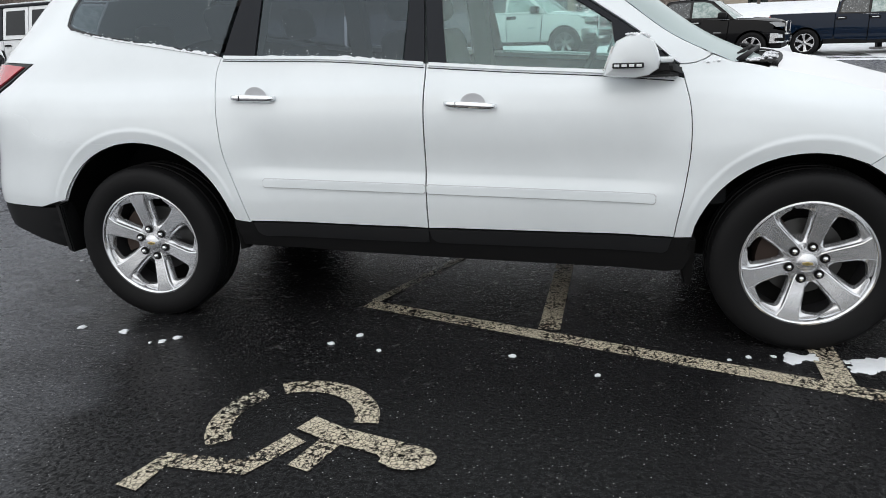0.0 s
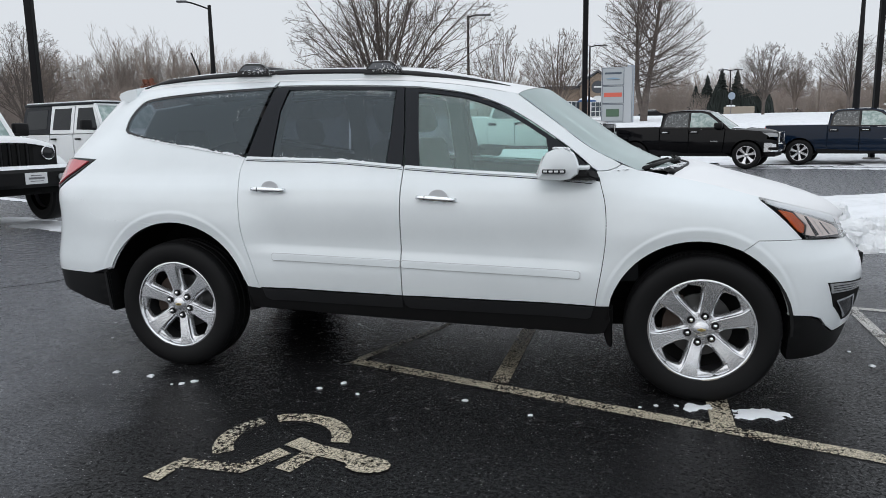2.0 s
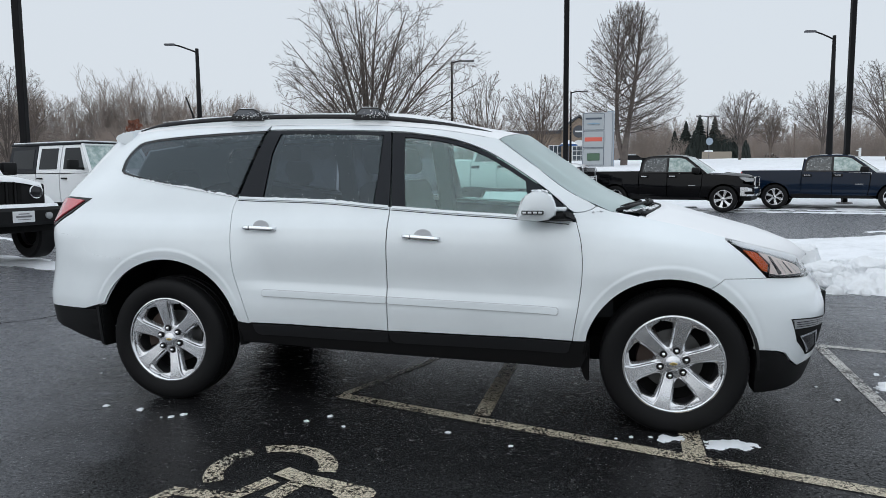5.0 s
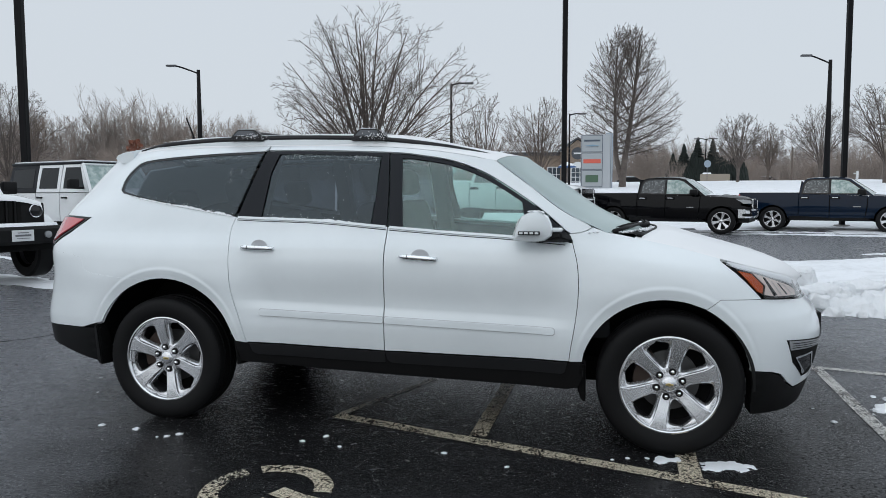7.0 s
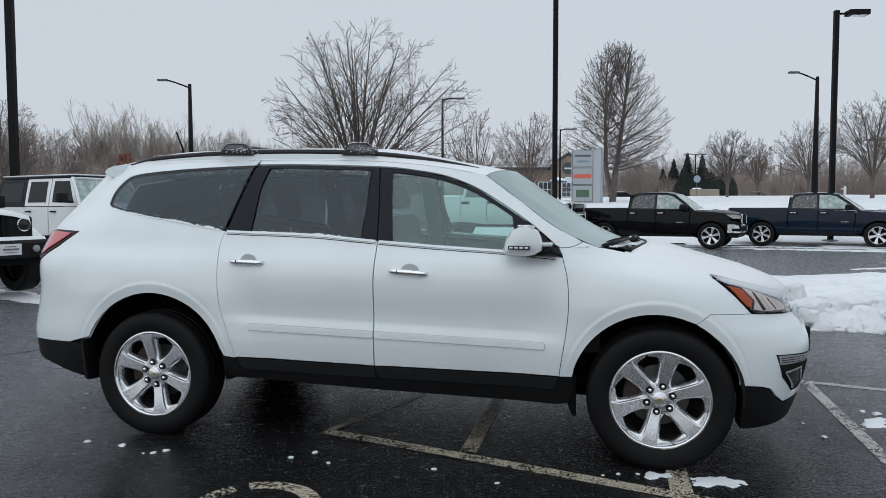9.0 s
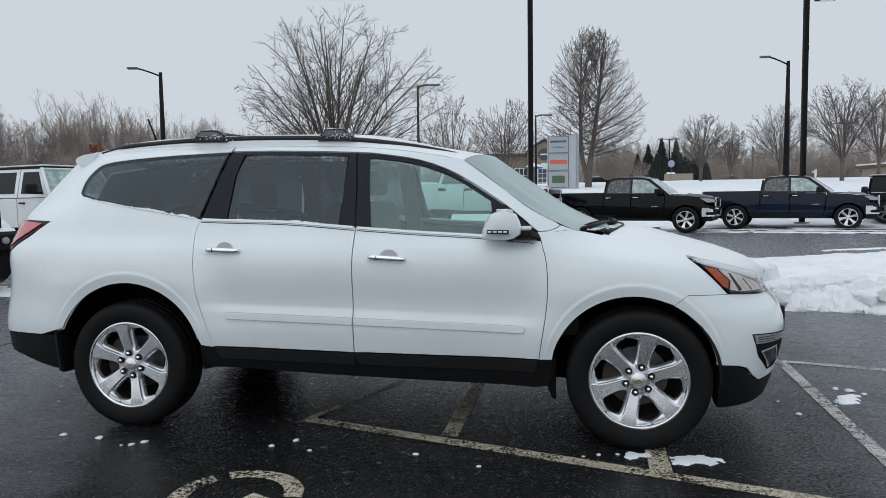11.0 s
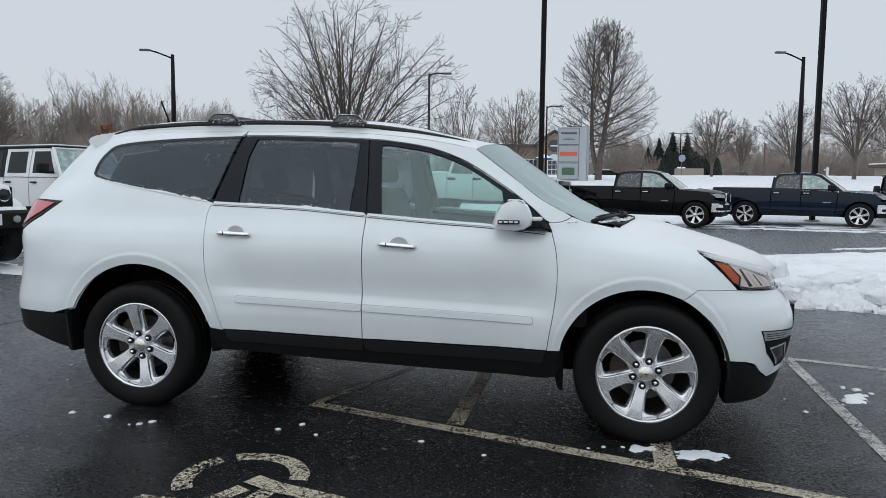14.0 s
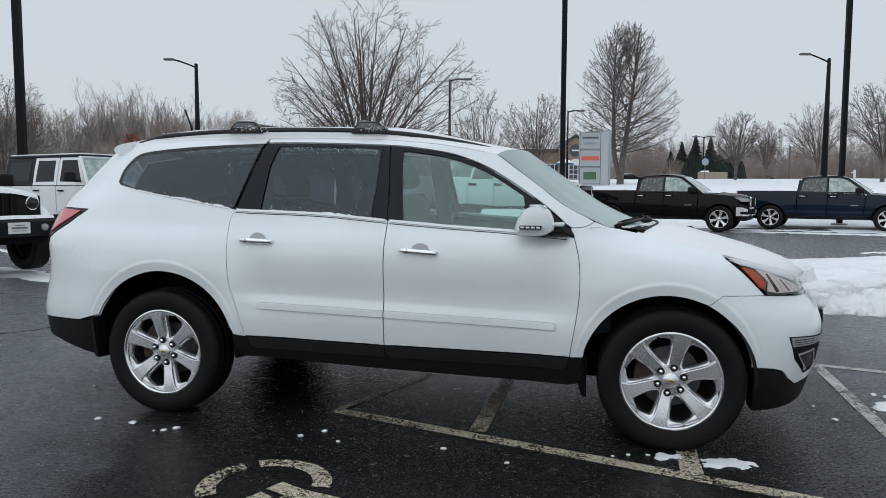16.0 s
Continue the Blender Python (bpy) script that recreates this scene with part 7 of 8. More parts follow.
ice_block(3.9, 4.50, 0.22, 0.20, 0.14, 70, 7)
ice_block(4.9, 4.28, 0.26, 0.20, 0.14, 15, 8)
ice_block(6.7, 4.25, 0.30, 0.26, 0.22, -20, 9)
rb = np.random.default_rng(19)
bank_front = curve1([0.6, 2.2, 3.44, 4.27, 6.5, 10], [5.15, 4.66, 4.26, 4.06, 3.5, 2.55])
for k in range(46):
    bx = rb.uniform(2.3, 8.2)
    s0 = rb.uniform(0.08, 0.26)
    ice_block(bx, bank_front(bx) + 0.05 + rb.uniform(0, 0.45), s0 * rb.uniform(0.9, 1.5), s0, s0 * rb.uniform(0.6, 1.0), rb.uniform(0, 180), k + 20.5, "broken lump of packed snow in the bank", 0.01 + 0.10 * rb.uniform(0.2, 1))
for k in range(70):
    bx = rb.uniform(2.6, 8.0)
    lump("snow_crumb", bx, bank_front(bx) + rb.uniform(-0.16, 0.16), rb.uniform(0.035, 0.12), rb.uniform(0.06, 0.16), k + 0.7, M_dirty_snow, "small crumb of packed snow before the bank", "crumbs of ploughed snow")
sheet_patch("snow_patch", [(6.9, 13.0), (8.0, 13.5), (9.6, 14.2), (9.4, 14.4), (7.8, 13.75), (6.8, 13.2)], 0.02, M_snow, "thin sliver of snow on the wet road", 0.06, 0.10, seed=83)
lump("stone", 6.3, 8.2, 0.22, 0.20, 3.7, M_bark_pale, "grey stone poking out of the snow", cat="stone")

# snow behind and along the far row
far_v, far_f = grid_sheet(stretch_axis(-60, 60, 1.5, -500, 500), stretch_axis(18, 60, 0.75, 17, 420), lambda x, y: 0.0)
keep, vv, ff = {}, [], []
for i, (x, y, _) in enumerate(far_v):
    back = y + 0.30 * x + 0.9 * noise.noise(Vector((x * 0.35, y * 0.35, 3)))
    if back > 25.2:
        keep[i] = len(vv)
        vv.append((x, y, rise(x, y) + 0.05 * smooth01(25.2, 26.2, back) + 0.12 * smooth01(26, 32, back) * (0.5 + noise.noise(Vector((x * 0.25, y * 0.25, 9))))))
ff = [[keep[k] for k in q] for q in far_f if all(k in keep for k in q)]
tagged(part("snow_field", pydata("snow_field", vv, ff), M_snow, None, smooth=True), "snow-covered bank and verge behind the far row", "snow", kind="structure")
for sd, poly in ((51, [(1.2, 21.6), (6.5, 21.2), (11, 20.3), (16, 19.2), (16, 20.0), (11, 21.2), (6.5, 22.1), (1.3, 22.4)]), (58, [(6, 22.9), (9, 22.4), (13, 21.4), (17, 20.5), (17, 20.9), (12, 22.3), (8, 23.3), (6, 23.6)]), (63, [(-6, 22.8), (-1.5, 21.4), (2, 20.9), (2, 22.2), (-6, 24.2)])):
    sheet_patch("snow_strip", poly, 0.02, M_snow, "trodden strip of snow beside the far row", 0.20, 0.50, seed=sd)

sheet_patch("snow_patch", [(5.6, 24.6), (7.6, 24.0), (11.5, 22.9), (13.5, 23.2), (12.5, 25.6), (6.5, 27.0)], 0.02, M_snow, "packed snow under the blue pickup", 0.2, 0.5, seed=71)

# ---- lamps, sign, buildings ----
def pole_light(x, y, height, heads, face, label, foot=0.7):
    """Square black lot pole with flat shoebox heads."""
    t = thing("lot_light", on_land(x, y, face), label, "lamp post", "lot lights")
    part("base", moved(revolve([(0.001, foot), (0.26, foot), (0.30, foot - 0.04), (0.30, -0.2), (0.001, -0.2)], 20, 'Z'), pose(0, 0, 0)), M_concrete, t, "round concrete base", smooth=True, angle=40)
    part("pole", box(0.175, 0.175, height - foot, (0, 0, (height + foot) / 2), 0.012, 2), M_pole, t, "square black pole")
    for d in heads:
        arm = part("arm", box(0.34, 0.07, 0.07, (d * 0.24, 0, height - 0.12), 0.01), M_pole, t)
        head = box(0.78, 0.46, 0.20, (d * 0.78, 0, height - 0.10), 0.03, 2)
        h = part("head", head, M_pole, t, "flat shoebox lamp head")
        part("lens", box(0.56, 0.34, 0.02, (d * 0.80, 0, height - 0.205), 0.005), M_lens, h)
    return t


pole_light(-13.38, 10.86, 9.6, (1,), 12, "tall square black lot light pole behind the off-roaders")
pole_light(-0.42, 22.35, 9.9, (1,), 12, "tall square black lot light pole behind the pickups")
pole_light(10.0, 25.61, 8.87, (1,), 10, "tall square black lot light with a flat head", 0.12)


def street_lamp(x, y, top, reach, face, label):
    """Round dark street-lamp pole with a curved arm and a cobra head."""
    t = thing("street_lamp", on_land(x, y, face), label, "street lamp", "street lamps")
    h = top - rise(x, y)
    part("pole", tube([(0, 0, -0.2), (0, 0, h * 0.5), (0, 0, h)], [0.20, 0.145, 0.095], 12), M_pole, t, smooth=True)
    pts = [(0, 0, h - 0.22), (-0.3 * reach, 0, h - 0.06), (-0.7 * reach, 0, h + 0.13), (-reach, 0, h + 0.24)]
    part("arm", tube([tuple(p) for p in spline(pts, 5)], 0.045, 8), M_pole, t, smooth=True)
    hd = box(0.62, 0.26, 0.12, (-reach - 0.22, 0, h + 0.24), 0.05, 2)
    part("head", hd, M_lamp_grey, t, "grey cobra lamp head", smooth=True, angle=40)
    return t


street_lamp(-22.25, 33.67, 8.71, 1.35, 12, "dark street lamp with a curved arm")
street_lamp(13.45, 40.72, 8.97, 1.15, 12, "dark street lamp with a curved arm")


def slim_pole(x, y, top, double, label):
    t = thing("street_lamp", on_land(x, y, 12), label, "street lamp", "street lamps")
    h = top - rise(x, y)
    part("pole", tube([(0, 0, -0.2), (0, 0, h)], [0.10, 0.06], 10), M_pole, t, smooth=True)
    for s in ((-1, 1) if double else (1,)):
        part("arm", tube([(0, 0, h - 0.1), (s * 0.5, 0, h + 0.02), (s * 0.9, 0, h)], 0.05, 6), M_pole, t, smooth=True)
        part("head", box(0.55, 0.25, 0.12, (s * 1.1, 0, h), 0.04), M_lamp_grey, t, "grey lamp head")
    return t


slim_pole(-8.29, 39.06, 8.2, False, "slim dark lamp pole behind the bare shrub")
slim_pole(12.26, 84.43, 7.75, True, "slim double-armed road lamp")
slim_pole(-1.95, 55.78, 7.95, False, "slim dark lamp pole by the shops")


def dealer_sign():
    """Pylon sign: grey cabinet, three pale panels, blue-white side fin."""
    t = thing("pylon_sign", on_land(0.62, 43.2, 4), "grey pylon sign with three pale panels and bluish side fin", "sign")
    b = 1.75 - rise(0.62, 43.2)
    part("cabinet", box(1.85, 0.55, 3.45, (-0.25, 0, b + 1.725), 0.02), M_sign_grey, t, "grey sign cabinet")
    part("plinth", box(1.5, 0.45, max(b, 0.1) + 0.4, (-0.2, 0, (b - 0.3) / 2), 0.02), M_concrete, t)
    for z, colour, kind_, lab in ((2.87, M_sign_dark, 0, "pale panel with a dark bar and a wing shape"), (1.75, M_sign_red, 1, "pale panel with a red bar"), (0.63, M_sign_green, 2, "pale panel with a dark green bar")):
        p = part("panel", box(1.28, 0.05, 1.02, (-0.48, -0.295, b + z), 0.015), M_sign_panel, t, lab)
        part("panel_rim", join(box(1.34, 0.03, 0.035, (-0.48, -0.30, b + z + 0.515), 0.008), box(1.34, 0.03, 0.035, (-0.48, -0.30, b + z - 0.515), 0.008), box(0.035, 0.03, 1.0, (-1.135, -0.30, b + z), 0.008), box(0.035, 0.03, 1.0, (0.175, -0.30, b + z), 0.008)), M_sign_dark, p)
        if kind_ == 0:
            part("sign_bar", box(1.02, 0.02, 0.12, (-0.48, -0.326, b + z + 0.20), 0.01), colour, p)
            wing = loft([[(-0.48 + s * 0.42 * q, -0.326, b + z - 0.12 + h) for h in (0.05 * (1 - q) + 0.012, -0.05 * (1 - q) - 0.004)] for s, q in ((-1, 1), (-1, 0.5), (1, 0), (1, 0.5), (1, 1))], False, False)
            part("wing_shape", wing, M_sign_blue, p)
            part("wing_line", box(0.8, 0.02, 0.035, (-0.48, -0.326, b + z - 0.20), 0.01), M_sign_dark, p)
        elif kind_ == 1:
            part("sign_bar", box(1.10, 0.02, 0.26, (-0.48, -0.326, b + z), 0.01), colour, p)
        else:
            part("sign_bar", box(0.80, 0.02, 0.46, (-0.48, -0.326, b + z), 0.03), colour, p)
    fin = part("side_fin", box(0.42, 0.50, 3.55, (0.62, 0.06, b + 1.78), 0.03), M_sign_fin, t, "bluish grey side fin")
    for k in range(2):
        part("fin_rib", box(0.07, 0.06, 3.5, (0.52 + 0.22 * k, -0.21, b + 1.77), 0.015), M_sign_panel, fin)


dealer_sign()


def shop():
    """Low tan brick shops with a gabled tower, snow on the roof."""
    t = thing("shop_building", pose(-6.5, 74.5, 2.0, 0, 0, 10), "low tan brick shop building with a gabled tower", "building")
    part("wall", box(13.0, 10, 4.1, (-0.5, 5, 1.6), 0.02), M_brick, t, "tan brick wall")
    part("roof", box(13.4, 10.4, 0.35, (-0.5, 5, 3.75), 0.03), M_roof_band, t, "dark roof band")
    part("roof_snow", box(13.2, 10.2, 0.18, (-0.5, 5, 3.98), 0.05), M_snow, t, "snow on the roof")
    for k in range(6):
        w = part("window", box(1.5, 0.10, 1.7, (-5.6 + 1.9 * k, -0.03, 1.5), 0.02), M_white_frame, t, "white-framed window")
        for c in range(3):
            for r in range(2):
                part("pane", box(0.40, 0.05, 0.74, (-5.6 + 1.9 * k - 0.47 + 0.47 * c, -0.075, 1.1 + 0.80 * r), 0.01), M_shop_glass, w)
    tw = loft([[(x, y, z) for x, z in ((2.6, -0.4), (6.2, -0.4), (6.2, 3.9), (4.4, 5.2), (2.6, 3.9))] for y in (-0.8, 4)])
    part("tower", tw, M_brick, t, "gabled brick tower")
    for s in (-1, 1):
        part("gable_roof", loft([[(4.4 + s * q, y, 5.32 - 0.72 * q) for q, dz in ((0.0, 0), (2.1, 0))] + [(4.4 + s * q, y, 5.5 - 0.72 * q) for q in (2.1, 0.0)] for y in (-1.0, 4.2)]), M_roof_band, t, "dark gable roof")
    cl = part("round_sign", moved(revolve([(0.001, -0.06), (0.62, -0.05), (0.66, 0.0)], 28), pose(4.4, -0.82, 3.75)), M_roof_band, t, "dark oval sign board")
    part("sign_bar", box(0.85, 0.03, 0.16, (4.4, -0.89, 3.75), 0.01), M_white_frame, cl)
    aw = part("arched_window", join(box(1.5, 0.1, 2.0, (4.4, -0.83, 1.1), 0.02), moved(revolve([(0.001, -0.05), (0.75, -0.05), (0.75, 0.0)], 24), pose(4.4, -0.83, 2.1))), M_white_frame, t, "white arched window")
    for c in range(3):
        for r in range(4):
            part("pane", box(0.38, 0.05, 0.42, (3.95 + 0.45 * c, -0.885, 0.45 + 0.5 * r), 0.01), M_shop_glass, aw)


shop()
um = thing("patio_umbrella", pose(-2.9, 70.5, rise(-2.9, 70.5)), "blue patio umbrella under snow in front of the shops", "umbrella")
part("canopy", moved(revolve([(0.001, 0.42), (0.5, 0.25), (0.95, 0.0), (0.92, -0.06), (0.001, 0.34)], 12, 'Z'), pose(0, 0, 1.75)), M_umbrella, um, "blue canopy")
part("canopy_snow", moved(revolve([(0.001, 0.50), (0.5, 0.33), (0.88, 0.10), (0.001, 0.42)], 12, 'Z'), pose(0, 0, 1.76)), M_snow, um, "snow on the canopy")
part("pole", tube([(0, 0, -0.2), (0, 0, 2.1)], 0.04, 8), M_lamp_grey, um)


def far_house():
    t = thing("low_building", pose(39.0, 81.0, 0.8, 0, 0, 8), "low tan building with a snowy flat roof", "building")
    part("wall", box(8.5, 6, 3.4, (0, 3, 1.4), 0.02), M_tan_wall, t, "tan wall")
    part("roof", box(9.6, 7, 0.35, (0, 3, 3.25), 0.03), M_brown_band, t, "brown eave")
    part("roof_snow", box(9.5, 6.9, 0.16, (0, 3, 3.5), 0.05), M_snow, t, "snow on the roof")
    d = part("door", box(1.1, 0.08, 2.1, (-0.6, -0.02, 1.0), 0.01), M_shop_glass, t, "dark glass door")
    part("door_frame", join(box(1.3, 0.06, 0.10, (-0.6, -0.03, 2.1)), box(0.09, 0.06, 2.1, (-1.2, -0.03, 1.05)), box(0.09, 0.06, 2.1, (0.0, -0.03, 1.05))), M_white_frame, d)


far_house()
wl_ = thing("garden_wall", pose(13.0, 82, rise(13, 82), 0, 0, 8), "low tan block wall before the hedge", "wall")
part("blocks", box(3.2, 0.5, 1.2, (0, 0, 0.55), 0.08), M_tan_wall, wl_)
part("cap_snow", box(0.9, 0.46, 0.22, (-0.9, 0, 1.20), 0.09), M_snow, wl_)
sg = thing("road_sign", pose(11.8, 79.2, rise(11.8, 79.2), 0, 0, 20), "grey back of an eight-sided road sign", "sign")
part("post", tube([(0, 0, -0.2), (0, 0, 2.5)], 0.035, 8), M_lamp_grey, sg)
part("plate", moved(revolve([(0.001, -0.01), (0.42, -0.01), (0.42, 0.01), (0.001, 0.01)], 8), pose(0, -0.05, 2.2)), M_sign_fin, sg, "eight-sided grey plate")
for x, y, h in ((20.93, 60.0, 0.85),):
    ps = thing("white_post", pose(x, y, rise(x, y)), "white wooden post with a short arm", "post")
    part("post", box(0.16, 0.16, h, (0, 0, h / 2), 0.02), M_white_frame, ps)
    part("arm", box(0.3, 0.10, 0.10, (-0.12, 0, h - 0.2), 0.01), M_white_frame, ps)
for x, y, h in ((24.0, 95.0, 4.8), (29.1, 78.0, 6.5)):
    up = thing("utility_pole", pose(x, y, rise(x, y)), "weathered wooden utility pole", "pole")
    part("pole", tube([(0, 0, -0.3), (0, 0, h)], [0.13, 0.10], 8), M_bark_pale, up, smooth=True)
    if h > 6:
        part("cross_arm", box(2.2, 0.12, 0.14, (0, 0, h - 0.5), 0.01), M_bark_pale, up)


def far_car(x, y, rz, paint, label):
    """A small sedan, far off on the road."""
    t = thing("sedan", on_land(x, y, rz), label, "car", "cars on the far road")
    prof = [(-2.2, 0.35), (-2.25, 0.85), (-1.5, 0.98), (-0.9, 1.38), (0.25, 1.42), (0.95, 1.0), (1.9, 0.88), (2.2, 0.65), (2.2, 0.35)]
    body = loft([[(px_, y_ * (0.86 if pz_ > 1.1 else 1.0), pz_) for px_, pz_ in prof] for y_ in (-0.88, -0.80, 0.80, 0.88)])
    part("body", body, paint, t, smooth=True, angle=30)
    part("glasshouse", loft([[(px_, y_, pz_) for px_, pz_ in ((-1.35, 1.0), (-0.88, 1.33), (0.2, 1.36), (0.78, 1.02))] for y_ in (-0.80, 0.80)]), M_far_glass, t)
    part("roof_snow", box(1.1, 1.2, 0.10, (-0.3, 0, 1.45), 0.04), M_snow, t)
    for px_ in (-1.35, 1.35):
        for s in (-1, 1):
            part("wheel", moved(revolve([(0.001, -0.1), (0.30, -0.1), (0.32, 0.0), (0.30, 0.1), (0.001, 0.1)], 20), pose(px_, s * 0.80, 0.32)), M_rubber, t)


far_car(24.6, 112.0, 8, M_black_body, "dark sedan far off on the road")
far_car(20.4, 112.0, 8, M_white_body, "pale snow-covered sedan far off on the road")
far_car(4.6, 104.0, 8, M_black_body, "dark sedan far off by the shops")

# ---- bare winter trees ----
def tube_mesh(name, groups, sides=3):
    """One mesh of thin tapered tubes; each group is an array of lines (n, k, 3) with its radii (n, k)."""
    V, F, base = [], [], 0
    ang = np.arange(sides) * 2 * math.pi / sides
    ca, sa = np.cos(ang), np.sin(ang)
    for P, R in groups:
        n, k = R.shape
        d = np.gradient(P, axis=1)
        d /= np.maximum(np.linalg.norm(d, axis=2, keepdims=True), 1e-9)
        ref = np.where(np.abs(d[:, :1, 2:]) > 0.6, np.array((0.31, 0.87, 0.38)), np.array((0.05, 0.1, 1.0)))
        u = np.cross(d, np.broadcast_to(ref, d.shape))
        u /= np.maximum(np.linalg.norm(u, axis=2, keepdims=True), 1e-9)
        w = np.cross(d, u)
        ring = P[:, :, None, :] + R[:, :, None, None] * (u[:, :, None, :] * ca[None, None, :, None] + w[:, :, None, :] * sa[None, None, :, None])
        V.append(ring.reshape(-1, 3))
        i, s, j = np.meshgrid(np.arange(n), np.arange(k - 1), np.arange(sides), indexing="ij")
        a = base + (i * k + s) * sides + j
        b = base + (i * k + s) * sides + (j + 1) % sides
        F.append(np.stack([a, b, b + sides, a + sides], -1).reshape(-1, 4))
        base += n * k * sides
    return quads(name, np.vstack(V), np.vstack(F))


def quads(name, V, F):
    """A smooth mesh from arrays of vertices and quads."""
    me = bpy.data.meshes.new(name)
    me.vertices.add(len(V))
    me.vertices.foreach_set("co", V.astype(np.float32).ravel())
    me.loops.add(F.size)
    me.loops.foreach_set("vertex_index", F.astype(np.int32).ravel())
    me.polygons.add(len(F))
    me.polygons.foreach_set("loop_start", np.arange(0, F.size, 4, dtype=np.int32))
    me.update(calc_edges=True)
    me.shade_smooth()
    return me


def sprout(rng, P, R, count, ratio, spread, t0=0.2, t1=0.98, bend=0.16, lift=0.2, k=4, twig=0.009, env=None, even=0.0):
    """The next generation: count shoots on every line of P, kept inside the crown."""
    n, kp = R.shape
    T = t0 + (t1 - t0) * (np.arange(count)[None, :] + rng.uniform(0, 1, (n, count))) / count
    q = T * (kp - 1)
    i = np.minimum(q.astype(int), kp - 2)
    f = (q - i)[..., None]
    row = np.arange(n)[:, None]
    A, B = P[row, i], P[row, i + 1]
    S = (A * (1 - f) + B * f).reshape(-1, 3)
    D = (B - A).reshape(-1, 3)
    D /= np.maximum(np.linalg.norm(D, axis=1, keepdims=True), 1e-9)
    r = (R[row, i] * (1 - f[..., 0]) + R[row, i + 1] * f[..., 0]).ravel()
    L = np.linalg.norm(np.diff(P, axis=1), axis=2).sum(1)
    le = (L[:, None] * ratio * rng.uniform(0.6, 1.25, (n, count)) * (1.2 - 0.6 * T)).ravel()
    side = np.cross(D, rng.normal(0, 1, D.shape))
    side /= np.maximum(np.linalg.norm(side, axis=1, keepdims=True), 1e-6)
    a = np.radians(spread * rng.uniform(0.65, 1.3, len(S)))[:, None]
    D = D * np.cos(a) + side * np.sin(a)
    Q = grow(rng, S, D, le, bend, lift, k)
    if env is not None:
        out = ~env(Q[:, -1])
        Q[out] = S[out][:, None] + (Q[out] - S[out][:, None]) * 0.5
        keep = env(Q[:, -1])
        Q, r, le = Q[keep], r[keep], le[keep]
    r0 = np.maximum(np.minimum(r * 0.62, 0.014 * le), twig)
    taper = np.linspace(1.0, 0.5, Q.shape[1])[None, :]
    return Q, np.maximum(r0[:, None] * taper, twig * 0.8)


def grow(rng, S, D, le, bend, lift, k):
    """Wandering lines from the starts S along D."""
    pts, p, d = [S], S.copy(), D.copy()
    for _ in range(k - 1):
        d = d + rng.normal(0, bend, d.shape) / (k - 1) ** 0.5 + np.array((0, 0, lift)) / (k - 1)
        d /= np.linalg.norm(d, axis=1, keepdims=True)
        p = p + d * (le / (k - 1))[:, None]
        pts.append(p)
    return np.stack(pts, 1)


def bare_tree(x, y, label, mains, gens, bark, group="bare trees"):
    t = thing("bare_tree", on_land(x, y, 0), label, "tree", group)
    part("trunk", tube_mesh("trunk", mains, 7), bark, t, "grey-brown bark")
    part("crown", tube_mesh("crown", gens, 3), bark, t, "leafless twigs")
    return t


